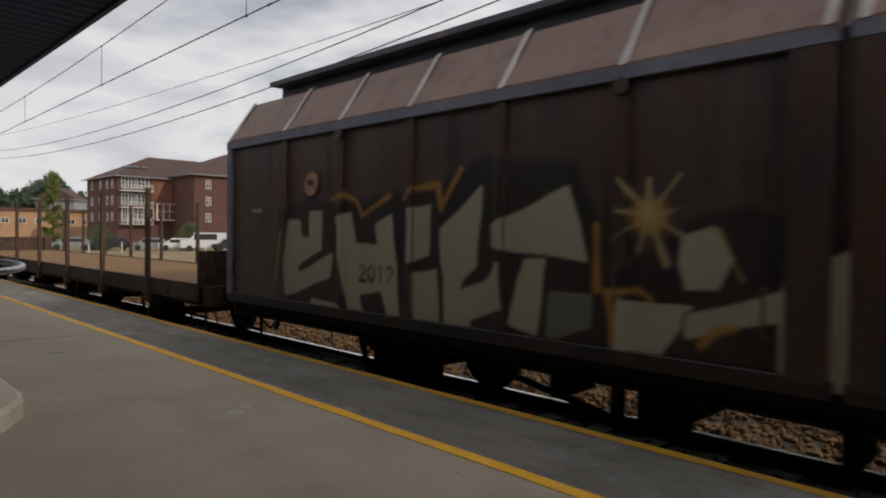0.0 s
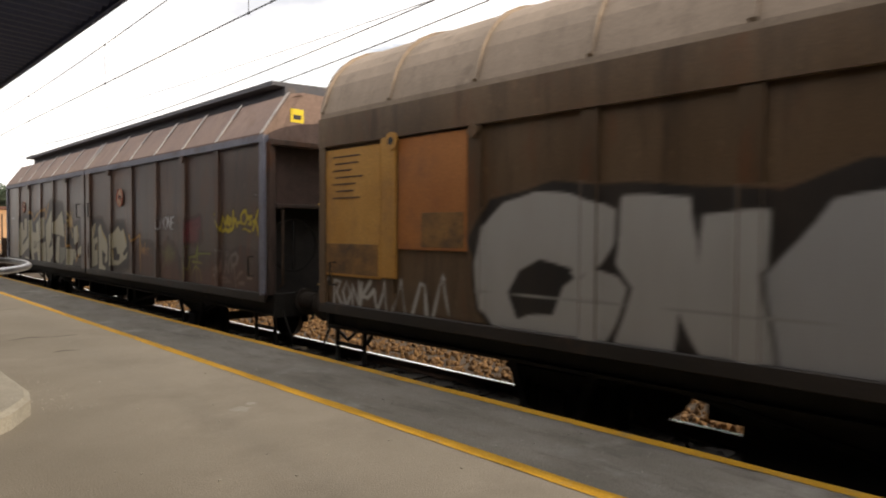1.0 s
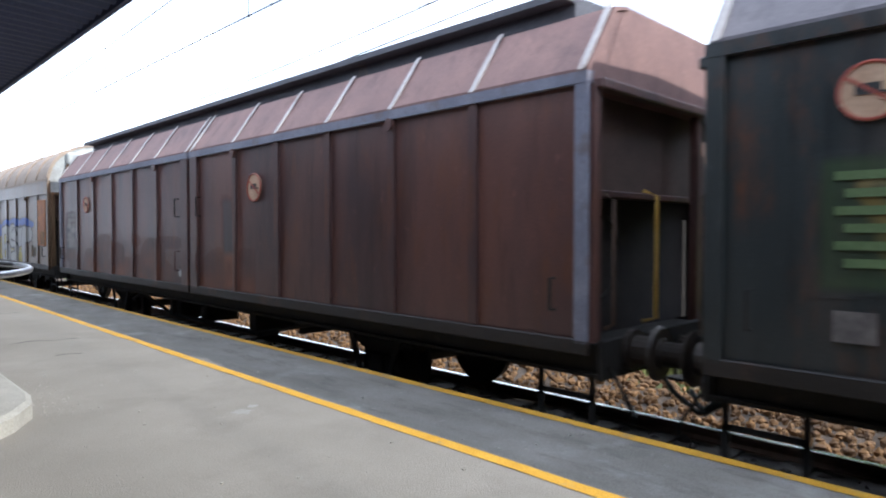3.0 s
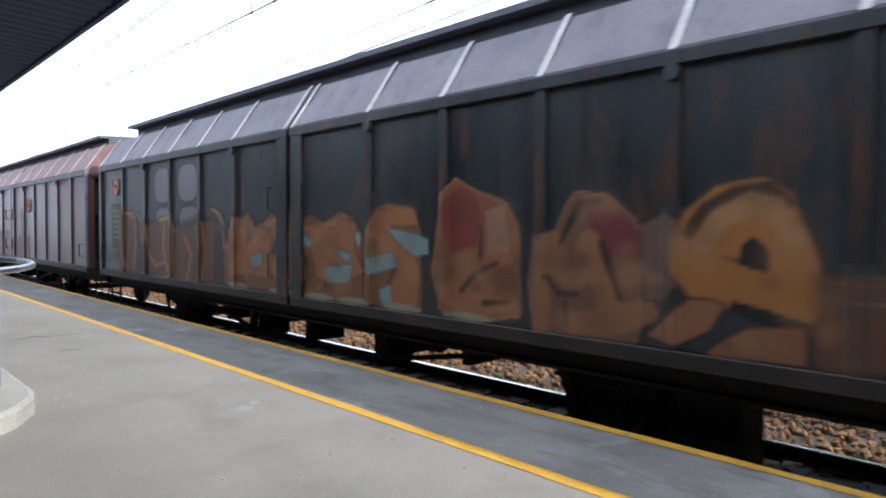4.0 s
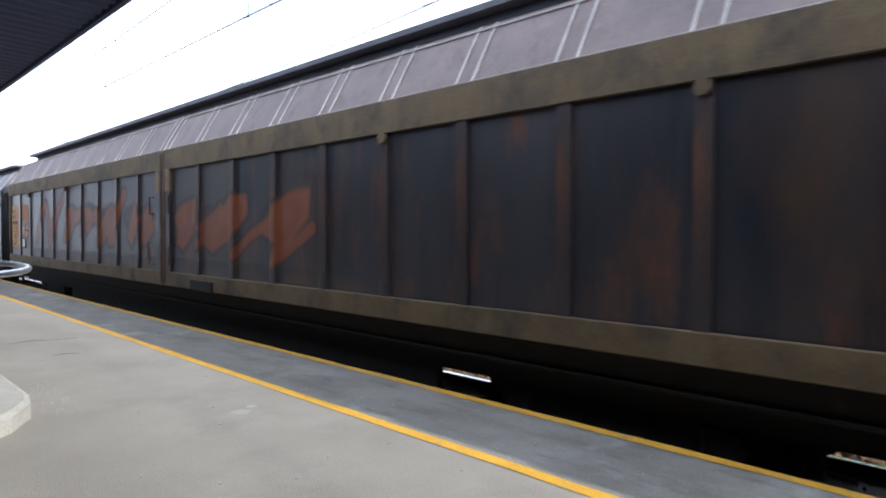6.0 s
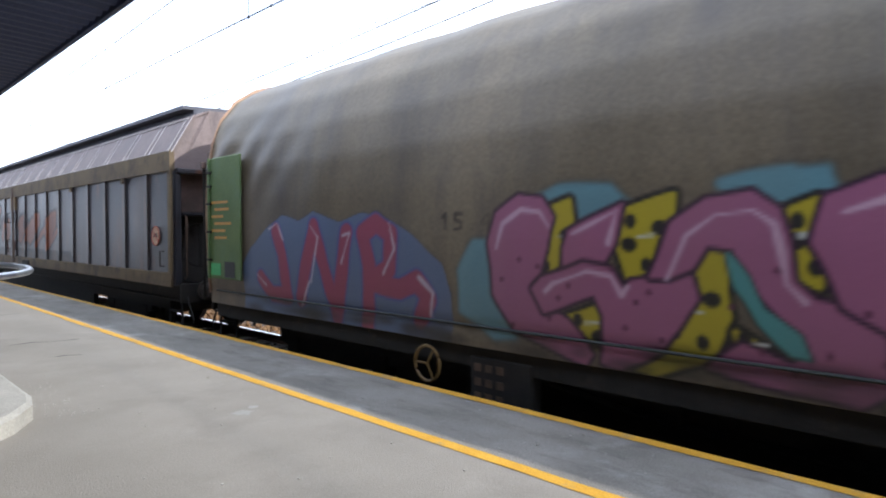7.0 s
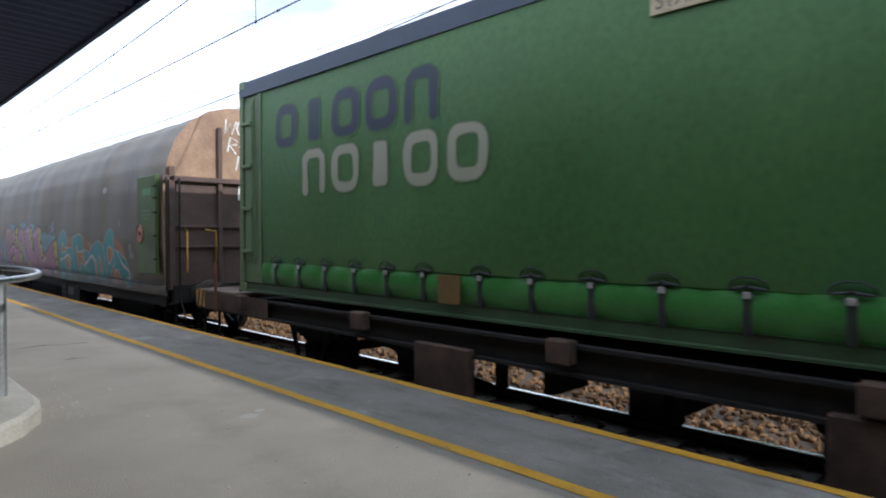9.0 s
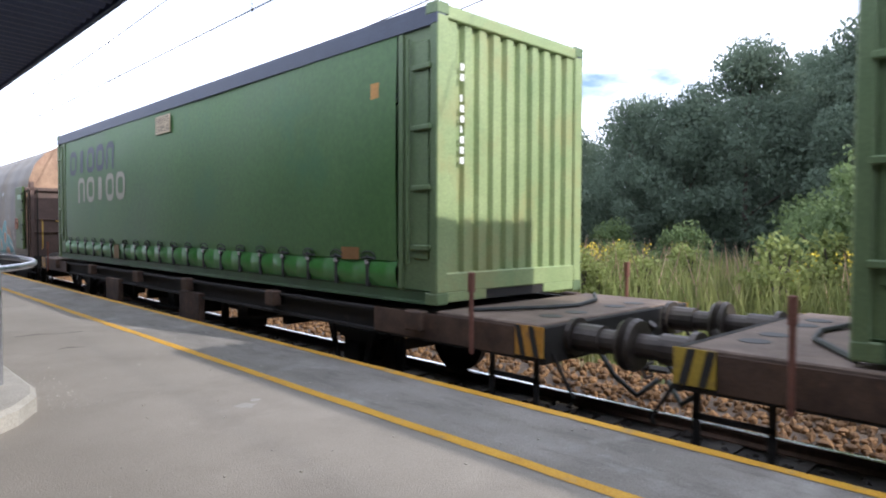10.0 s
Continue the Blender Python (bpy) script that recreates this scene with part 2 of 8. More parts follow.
M["tarp"] = surface("tarp", (0.095, 0.074, 0.046), (0.178, 0.14, 0.09), 0.5, scale=0.7, stretch=(1, 1, 0.35), grain=25, bump=0.12, dirt=(0.075, 0.062, 0.052), dirt_at=(0.46, 0.72), dirt_scale=0.9, dirt_stretch=(1, 1.3, 0.4))
M["tarp_mural"] = surface("tarp_mural", (0.095, 0.074, 0.046), (0.178, 0.14, 0.09), 0.5, scale=0.7, stretch=(1, 1, 0.35), grain=25, bump=0.12, dirt=(0.075, 0.062, 0.052), dirt_at=(0.46, 0.72), dirt_scale=0.9, dirt_stretch=(1, 1.3, 0.4), paint=True)
M["door_green"] = surface("door_green", (0.056, 0.104, 0.026), (0.105, 0.158, 0.046), 0.55, scale=2, dirt=(0.09, 0.15, 0.07), dirt_at=(0.5, 0.75), dirt_scale=2)
M["end_tan"] = surface("end_tan", (0.2, 0.115, 0.07), (0.42, 0.27, 0.17), 0.6, scale=1.5, dirt=(0.2, 0.1, 0.07), dirt_at=(0.5, 0.75), dirt_scale=1.4)
M["end_brown"] = surface("end_brown", (0.07, 0.043, 0.036), (0.13, 0.08, 0.066), 0.65, scale=2, dirt=(0.05, 0.035, 0.03), dirt_at=(0.5, 0.75), dirt_scale=2)
M["curtain"] = surface("curtain", (0.047, 0.122, 0.028), (0.072, 0.165, 0.043), 0.5, scale=0.5, grain=18, bump=0.06, dirt=(0.035, 0.13, 0.05), dirt_at=(0.55, 0.8), dirt_scale=0.7)
M["curtain_mural"] = surface("curtain_mural", (0.047, 0.122, 0.028), (0.072, 0.165, 0.043), 0.5, scale=0.5, grain=18, bump=0.06, dirt=(0.035, 0.13, 0.05), dirt_at=(0.55, 0.8), dirt_scale=0.7, paint=True)
M["curtain_hem"] = surface("curtain_hem", (0.04, 0.17, 0.03), (0.065, 0.23, 0.048), 0.35, scale=0.9, bump=0.05)
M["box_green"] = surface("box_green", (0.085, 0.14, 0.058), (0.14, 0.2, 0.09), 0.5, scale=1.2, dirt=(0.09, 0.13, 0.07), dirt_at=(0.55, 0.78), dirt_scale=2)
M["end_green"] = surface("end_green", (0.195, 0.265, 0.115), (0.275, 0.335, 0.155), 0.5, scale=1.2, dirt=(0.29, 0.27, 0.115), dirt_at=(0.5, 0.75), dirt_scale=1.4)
M["roof_rail_blue"] = surface("roof_rail_blue", (0.03, 0.04, 0.07), (0.05, 0.065, 0.1), 0.5, scale=3)
M["strap"] = surface("strap", (0.012, 0.015, 0.015), (0.03, 0.035, 0.03), 0.6, scale=6)


# ---------------------------------------------------------------- mesh helpers
def thing(name, label, category, group="", kind=""):
    return tagged(new(name), label, category, group, kind)


def part(name, bm, material, parent=None, label="", smooth=False, kind="", at=None):
    """Links a bmesh (or a mesh) as one object under a thing or a part."""
    if isinstance(bm, bmesh.types.BMesh):
        me = bpy.data.meshes.new(name)
        bmesh.ops.recalc_face_normals(bm, faces=bm.faces)
        bm.to_mesh(me)
        bm.free()
    else:
        me = bm
    if not me.materials:
        for m in (material if isinstance(material, list) else [material]):
            me.materials.append(M[m])
    if smooth:
        me.polygons.foreach_set("use_smooth", [True] * len(me.polygons))
    ob = new(name, me)
    if parent:
        ob.parent = parent
    if at:
        ob.location = at
    return tagged(ob, label, kind=kind)


def box(bm, x0, x1, y0, y1, z0, z1, bevel=0.0, m=None):
    m = m or Matrix()
    v = [bm.verts.new(m @ Vector(c)) for c in ((x0, y0, z0), (x1, y0, z0), (x1, y1, z0), (x0, y1, z0), (x0, y0, z1), (x1, y0, z1), (x1, y1, z1), (x0, y1, z1))]
    f = [bm.faces.new([v[i] for i in q]) for q in ((3, 2, 1, 0), (4, 5, 6, 7), (0, 1, 5, 4), (1, 2, 6, 5), (2, 3, 7, 6), (3, 0, 4, 7))]
    if bevel:
        bmesh.ops.bevel(bm, geom=list({e for q in f for e in q.edges}), offset=bevel, segments=1, affect="EDGES")
    return bm


def prism(bm, pts, y0, y1):
    """A closed outline of (x, z) drawn out along y."""
    a = [bm.verts.new((x, y0, z)) for x, z in pts]
    b = [bm.verts.new((x, y1, z)) for x, z in pts]
    bm.faces.new(a)
    bm.faces.new(b[::-1])
    for i in range(len(pts)):
        j = (i + 1) % len(pts)
        bm.faces.new((a[i], b[i], b[j], a[j]))
    return bm


def tube(bm, pts, r, n=8, closed=False):
    pts = [Vector(p) for p in pts]
    rings = []
    for i, p in enumerate(pts):
        q0 = pts[i - 1] if (i or closed) else p
        q1 = pts[(i + 1) % len(pts)] if (i + 1 < len(pts) or closed) else p
        d = (q1 - q0).normalized()
        side = d.cross(Vector((0, 0, 1)) if abs(d.z) < 0.9 else Vector((0, 1, 0))).normalized()
        up = side.cross(d)
        rr = r[i] if isinstance(r, (list, tuple)) else r
        rings.append([bm.verts.new(p + rr * (math.cos(k * math.tau / n) * side + math.sin(k * math.tau / n) * up)) for k in range(n)])
    for i in range(len(rings) if closed else len(rings) - 1):
        a, b = rings[i], rings[(i + 1) % len(rings)]
        for k in range(n):
            bm.faces.new((a[k], a[(k + 1) % n], b[(k + 1) % n], b[k]))
    if not closed:
        bm.faces.new(rings[0][::-1])
        bm.faces.new(rings[-1])
    return bm


def bmnew():
    return bmesh.new()


def grid_mesh(name, pts):
    """A sheet from an array of rows x columns x 3."""
    r, c = pts.shape[:2]
    i = np.arange(r * c).reshape(r, c)
    faces = np.stack([i[:-1, :-1], i[:-1, 1:], i[1:, 1:], i[1:, :-1]], -1).reshape(-1, 4)
    me = bpy.data.meshes.new(name)
    me.from_pydata(pts.reshape(-1, 3).tolist(), [], faces.tolist())
    return me


# ---------------------------------------------------------------- spray paint on wagon sides
GLYPH = {
    "A": "0,0 4,10 6,10 10,0|2,4 8,4", "B": "1,0 1,10 7,10 9,8 7,5 1,5|7,5 10,3 8,0 1,0", "C": "9,8 6,10 2,9 0,5 2,1 6,0 10,2",
    "D": "1,0 1,10 6,9 9,5 6,0 1,0", "E": "9,10 1,9 1,0 9,0|1,5 8,5", "G": "9,8 5,10 1,8 0,4 3,0 8,1 9,5 5,5", "H": "1,0 1,10|9,0 9,10|1,5 9,5",
    "I": "5,0 5,10", "J": "3,10 8,10 7,2 4,0 0,2", "K": "1,0 1,10|9,10 2,5 9,0", "L": "1,10 1,0 9,1", "M": "0,0 1,10 5,4 9,10 10,0",
    "N": "1,0 1,10 9,0 9,10", "O": "5,10 1,8 0,4 3,0 7,0 10,4 9,8 5,10", "P": "1,0 1,10 8,9 9,6 1,5", "R": "1,0 1,10 8,9 8,6 1,5 9,0",
    "S": "9,8 6,10 2,9 1,7 4,5 8,4 9,2 6,0 1,1", "T": "0,9 10,10|5,10 5,0", "U": "1,10 1,2 4,0 8,1 9,10", "W": "0,10 2,0 5,7 8,0 10,10",
    "Y": "0,10 5,5 10,10|5,5 5,0", "0": "5,10 1,7 1,3 5,0 9,3 9,7 5,10", "1": "2,8 5,10 5,0", "2": "1,8 5,10 9,7 1,0 9,0", "5": "9,10 2,10 2,6 8,5 8,1 1,0",
    "4": "7,0 7,10 0,4 10,4", "-": "1,5 9,5", "*": "5,0 5,10|0,5 10,5|1,1 9,9|1,9 9,1", ".": "5,0 5,1", "Z": "1,10 9,10 1,0 9,0", "/": "2,0 8,10",
}


def strokes(c):
    return [[tuple(float(k) / 10 for k in p.split(",")) for p in s.split()] for s in GLYPH[c].split("|")]


class Mural:
    """A grid on a wagon's side; u runs the way the words are read, v is the height over the rail."""

    def __init__(self, y_left, width, z0, z1, step):
        self.u, self.v = np.arange(0, width + step, step), np.arange(z0, z1 + step, step)
        self.U, self.V = np.meshgrid(self.u, self.v)
        self.y_left = y_left
        self.rgb, self.a = np.zeros((*self.U.shape, 3)), np.zeros(self.U.shape)
        wob = np.sin(self.U * 9.1 + self.V * 4.3) + np.sin(self.U * 5.3 - self.V * 11.7)
        self.wob = wob * 0.006

    def lay(self, cover, colour):
        cover = np.clip(cover, 0, 1)
        self.rgb = self.rgb * (1 - cover[..., None]) + np.array(colour) * cover[..., None]
        self.a = np.maximum(self.a, cover)

    def line(self, pts, width, colour, soft=0.02, alpha=1.0, block=False):
        d = np.full(self.U.shape, 9.0)
        for (a0, b0), (a1, b1) in zip(pts[:-1], pts[1:]):
            e0, e1 = a1 - a0, b1 - b0
            k = np.clip(((self.U - a0) * e0 + (self.V - b0) * e1) / (e0 * e0 + e1 * e1 + 1e-9), 0, 1)
            p, q = np.abs(self.U - a0 - k * e0), np.abs(self.V - b0 - k * e1)
            d = np.minimum(d, (p ** 5 + q ** 5) ** 0.2 if block else np.hypot(p, q))
        self.lay(alpha * np.clip((width / 2 - d + self.wob) / soft + 0.5, 0, 1), colour)

    def blob(self, cu, cv, ru, rv, colour, soft=0.08, alpha=1.0, power=2.0):
        d = (np.abs((self.U - cu) / ru) ** power + np.abs((self.V - cv) / rv) ** power) ** (1 / power)
        self.lay(alpha * np.clip((1 - d) / soft + 0.5, 0, 1), colour)

    def poly(self, pts, colour, soft=0.02, alpha=1.0):
        inside = np.zeros(self.U.shape, bool)
        for (a0, b0), (a1, b1) in zip(pts, pts[1:] + pts[:1]):
            hit = ((b0 > self.V) != (b1 > self.V)) & (self.U < (a1 - a0) * (self.V - b0) / (b1 - b0 + 1e-9) + a0)
            inside ^= hit
        self.lay(inside * alpha, colour)
        self.line(pts + pts[:1], soft * 1.6, colour, soft, alpha)

    def word(self, text, u, v, w, h, weight, fill, outline=None, edge=0.07, slant=0.0, gap=0.12, lean=(0, 0), shine=None):
        """Letters w x h, stroke by stroke: first the outlines, then the fill, then a highlight."""
        cells = []
        for i, c in enumerate(text):
            if c != " ":
                k = 1 + lean[0] * math.sin(i * 2.1)
                cells.append([[(u + i * w * (1 + gap) + p * w + slant * q * h, v + lean[1] * math.sin(i * 1.7) + q * h * k) for p, q in s] for s in strokes(c)])
        for cell in cells:
            if outline:
                for s in cell:
                    self.line(s, weight + 2 * edge, outline)
            for s in cell:
                self.line(s, weight, fill, alpha=0.95)
        if shine:
            for s in (s for c in cells for s in c):
                self.line([(p - weight * 0.25, q + weight * 0.25) for p, q in s], 0.035, shine, 0.015, 0.8)

    def build(self, name, parent, material, surf, label):
        y = self.y_left - self.U
        pts = np.stack([surf(y, self.V), y, self.V], -1)
        r, c = self.U.shape
        i = np.arange(r * c).reshape(r, c)
        quads = np.stack([i[:-1, :-1], i[:-1, 1:], i[1:, 1:], i[1:, :-1]], -1).reshape(-1, 4)
        quads = quads[self.a.ravel()[quads].max(1) > 0.02]
        used = np.unique(quads)
        back = np.zeros(r * c, int)
        back[used] = np.arange(len(used))
        me = bpy.data.meshes.new(name)
        me.from_pydata(pts.reshape(-1, 3)[used].tolist(), [], back[quads].tolist())
        at = me.color_attributes.new("paint", "FLOAT_COLOR", "POINT")
        rgba = np.concatenate([self.rgb.reshape(-1, 3)[used], self.a.reshape(-1, 1)[used]], 1)
        at.data.foreach_set("color", rgba.ravel())
        me.polygons.foreach_set("use_smooth", [True] * len(me.polygons))
        return part(name, me, material, parent, label)


# ---------------------------------------------------------------- ground, platform, track
def ground():
    bm = bmnew()
    box(bm, -1500, 2500, -1500, 3500, -1.6, -0.86)
    tagged(part("ground", bm, "gravel_yard", label="brown gravel and thin grass yard beside the track", kind="structure"), category="ground")
    bm = bmnew()
    prism(bm, [(3.6, -0.9), (3.6, -0.73), (7.9, -0.73), (8.9, -0.9)], -60, 160)
    tagged(part("track_bed", bm, "ballast_bed", label="brown crushed stone ballast under the track", kind="structure"), category="ballast")
    # dark sheet over the ballast, standing in for shade between the rails
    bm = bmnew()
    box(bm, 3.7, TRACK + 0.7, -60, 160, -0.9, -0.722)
    tagged(part("oily_bed", bm, "dark_concrete", label="ballast between the rails, coloured near black for the shade under the train", kind="structure"), category="ballast")
    bm = bmnew()
    for k in range(-20, 110):
        y = k * 0.62
        prism(bm, [(TRACK - 1.25, -0.78), (TRACK - 1.25, -0.71), (TRACK - 1.2, -0.695), (TRACK + 1.2, -0.695), (TRACK + 1.25, -0.71), (TRACK + 1.25, -0.78)], y - 0.12, y + 0.12)
    tagged(part("sleepers", bm, "sleeper", label="concrete sleepers half buried in ballast, coloured near black for the shade there", kind="structure"), category="sleeper")
    for side in (-1, 1):
        x = TRACK + side * 0.7535
        bm = bmnew()
        prism(bm, [(x - 0.07, -0.7), (x + 0.07, -0.7), (x + 0.07, -0.685), (x + 0.012, -0.66), (x + 0.012, -0.61), (x + 0.036, -0.6),
                   (x + 0.036, -0.576), (x - 0.036, -0.576), (x - 0.036, -0.6), (x - 0.012, -0.61), (x - 0.012, -0.66), (x - 0.07, -0.685)], -60, 160)
        rail = tagged(part("rail", bm, "rail_side", label="rusty steel rail with a shiny worn head", kind="structure"), category="rail")
        bm = bmnew()
        prism(bm, [(x - 0.034, -0.578), (x + 0.034, -0.578), (x + 0.03, RAIL), (x - 0.03, RAIL)], -60, 160)
        part("rail_head", bm, "rail_top", rail, "bright polished running surface")


def stones(name, count, x0, x1, y0, y1, z, size, material, label):
    rng = np.random.default_rng(5 + count)
    bm = bmnew()
    bmesh.ops.create_icosphere(bm, subdivisions=1, radius=1)
    base = np.array([v.co[:] for v in bm.verts])
    tri = np.array([[v.index for v in f.verts] for f in bm.faces])
    bm.free()
    n = len(base)
    y = y0 + (y1 - y0) * rng.random(count) ** 1.5
    pos = np.stack([rng.uniform(x0, x1, count), y, z + rng.uniform(-0.02, 0.03, count)], -1)
    sc = size * rng.uniform(0.6, 1.5, (count, 1, 1)) * rng.uniform(0.6, 1.2, (count, 1, 3))
    jag = 1 + rng.uniform(-0.3, 0.25, (count, n, 1))
    ang = rng.uniform(0, math.tau, count)
    q = base[None] * sc * jag
    ca, sa = np.cos(ang)[:, None], np.sin(ang)[:, None]
    q = np.stack([q[..., 0] * ca - q[..., 1] * sa, q[..., 0] * sa + q[..., 1] * ca, q[..., 2]], -1) + pos[:, None]
    me = bpy.data.meshes.new(name)
    me.from_pydata(q.reshape(-1, 3).tolist(), [], (tri[None] + (np.arange(count) * n)[:, None, None]).reshape(-1, 3).tolist())
    tagged(part(name, me, material, label=label, kind="stuff"), category="stones")


def platform():
    bm = bmnew()
    box(bm, -14, 2.905, -40, 120, -0.9, 0.0)
    tagged(part("platform", bm, "asphalt", label="worn grey-brown asphalt station platform", kind="structure"), category="platform")
    bm = bmnew()
    box(bm, 2.906, 3.94, -40, 120, -0.9, -0.002)
    tagged(part("platform_edge", bm, "edge_asphalt", label="darker rough asphalt strip along the platform edge", kind="structure"), category="platform")
    bm = bmnew()
    prism(bm, [(3.941, -0.95), (3.941, -0.006), (3.99, -0.006), (4.0, -0.02), (4.0, -0.14), (3.96, -0.16), (3.96, -0.95)], -40, 120)
    tagged(part("platform_kerb", bm, "dark_concrete", label="dark concrete kerb of the platform", kind="structure"), category="kerb")
    rng = random.Random(4)
    for name, xc, half, z, lab in (("safety_line", 2.955, 0.05, 0.004, "yellow painted safety line on asphalt"), ("edge_line", 3.935, 0.047, 0.003, "yellow painted line at the platform edge")):
        ys = [-12 + 0.35 * k for k in range(200)] + [58 + 4 * k for k in range(15)]
        pts = np.array([[(xc + s * half + rng.uniform(-0.006, 0.006), y, z + 0.002 * s * 0) for s in (-1, 1)] for y in ys])
        me = grid_mesh(name, pts)
        tagged(part(name, me, "yellow_line", label=lab, kind="structure"), category="line marking")


def platform_marks():
    rng = random.Random(9)
    for name, x, y, r, mat, lab in (("pale_stain", 2.36, 4.6, 0.09, "pale_stain", "pale dried stain on the asphalt"), ("pale_stain", 2.5, 4.7, 0.05, "pale_stain", "pale dried stain on the asphalt")):
        bm = bmnew()
        ring = [bm.verts.new((x + r * rng.uniform(0.5, 1.2) * math.cos(k * math.tau / 22), y + r * rng.uniform(0.5, 1.2) * math.sin(k * math.tau / 22), 0.002)) for k in range(22)]
        bm.faces.new(ring)
        tagged(part(name, bm, mat, label=lab, kind="structure"), category="stain")
    for pts in (((1.75, 9.35), (2.0, 9.42), (2.2, 9.3), (2.5, 9.28)), ((1.94, 8.12), (2.05, 8.15), (2.2, 8.08)), ((1.9, 13.1), (2.2, 12.9), (2.6, 13.0))):
        bm = bmnew()
        a = [bm.verts.new((x, y, 0.002)) for x, y in pts]
        b = [bm.verts.new((x + 0.005, y + 0.02 + 0.025 * (i % 2), 0.002)) for i, (x, y) in enumerate(pts)]
        for i in range(len(pts) - 1):
            bm.faces.new((a[i], a[i + 1], b[i + 1], b[i]))
        tagged(part("crack", bm, "dark_concrete", label="dark crack in the platform asphalt", kind="structure"), category="crack")
    bm = bmnew()
    for k in range(240):
        x, y, r = rng.uniform(0.9, 3.8), rng.uniform(1.8, 9), rng.uniform(0.002, 0.007)
        if k < 130:
            a = rng.uniform(-0.9, 0.6)
            x, y, r = 1.26 + rng.uniform(0, 0.3), 6.3 + a, r * 0.7
        box(bm, x - r, x + r, y - r, y + r * 1.5, 0.0, r, 0, None)
    tagged(part("grit", bm, "concrete", label="small pale grit and litter on the platform", kind="stuff"), category="grit")


# ---------------------------------------------------------------- platform furniture
def canopy():
    root = thing("platform_canopy", "dark blue corrugated steel canopy over the platform", "canopy")
    ys = np.arange(-26, 33, 0.05)
    zs = 3.43 + 0.035 * (np.abs(((ys / 0.2) % 1) * 2 - 1) > 0.5)
    pts = np.array([[(x, y, z + 0.04 * (2.05 - x)) for x in (2.02, -6.0)] for y, z in zip(ys, zs)])
    part("corrugated_sheet", grid_mesh("corrugated_sheet", pts), "canopy_sheet", root)
    bm = bmnew()
    prism(bm, [(2.02, 3.4), (2.07, 3.4), (2.07, 3.62), (2.02, 3.62)], -26, 33)
    part("fascia", bm, "canopy_sheet", root)
    bm = bmnew()
    prism(bm, [(-6.0, 3.85), (2.02, 3.53), (2.02, 3.6), (-6.0, 3.92)], -26, 33)
    part("roof", bm, "canopy_sheet", root)
    for k in range(8):
        y = -18 + k * 6.1
        bm = bmnew()
        tube(bm, [(-1.2, y, 0), (-1.2, y, 3.6)], 0.09, 14)
        part("post", bm, "galvanised", root, smooth=True)


def unseen_walls():
    # added out of view: keeps bounce light off the near wagon sides
    bm = bmnew()
    box(bm, -6.3, -6.0, -30, 33, 0.0, 3.9)
    tagged(part("wall_station", bm, "station_plaster", label="plain dark wall along the platform, out of view, added to dim the train side", kind="structure"), category="wall")
    # invented blocker behind the camera, cuts sky light on the nearest wagons
    bm = bmnew()
    box(bm, -6.0, 2.7, -5.3, -5.0, 0.0, 4.2)
    tagged(part("wall_behind", bm, "station_plaster", label="plain dark wall behind the camera, out of view, added to block sky light", kind="structure"), category="wall")


def loop_at(k, ax, ay, p=2.3):
    c, s = math.cos(k), math.sin(k)
    return RING[0] + ax * math.copysign(abs(c) ** (2 / p), c), RING[1] + ay * math.copysign(abs(s) ** (2 / p), s)


RING = (-0.25, 6.5)
PLINTH = ((1.47, 0.7), (1.42, 0.98), (1.24, 1.3), (0.7, 1.85))


def leaning_rail():
    bm = bmnew()
    ring = [p for c in range(4) for p in [(RING[0] + x * (1 if c in (0, 3) else -1), RING[1] + y * (1 if c < 2 else -1)) for x, y in PLINTH[::1 if c % 2 == 0 else -1]]]
    count = len(ring)
    lower = [bm.verts.new((x, y, 0.0)) for x, y in ring]
    upper = [bm.verts.new((x, y, 0.11)) for x, y in ring]
    inner = [bm.verts.new((RING[0] + (x - RING[0]) * 0.975, RING[1] + (y - RING[1]) * 0.975, 0.135)) for x, y in ring]
    for i in range(count):
        j = (i + 1) % count
        bm.faces.new((lower[i], lower[j], upper[j], upper[i]))
        bm.faces.new((upper[i], upper[j], inner[j], inner[i]))
    bm.faces.new(inner)
    tagged(part("plinth", bm, "concrete", label="low rounded pale concrete plinth with chamfered edge"), category="plinth")
    root = thing("tubular_railing", "galvanised steel tube railing loop on posts, standing on the plinth", "railing")
    bm = bmnew()
    tube(bm, [(*loop_at(k * math.tau / 72, 1.55, 1.85), 1.09) for k in range(72)], 0.024, 10, True)
    part("handrail", bm, "galvanised", root, smooth=True)
    for k in (math.pi, 2.3, 4.0):
        x, y = loop_at(k, 1.55, 1.85)
        bm = bmnew()
        tube(bm, [(x, y, 0.02), (x, y, 1.08)], 0.022, 8)
        part("upright", bm, "galvanised", root, smooth=True)
    bm = bmnew()
    tube(bm, [(1.0, 6.02, 0.12), (1.0, 6.02, 0.13), (1.0, 6.02, 0.131), (1.0, 6.02, 1.08)], [0.08, 0.08, 0.05, 0.05], 16)
    part("upright", bm, "galvanised", root, "thick grey steel upright with a foot plate", smooth=False)


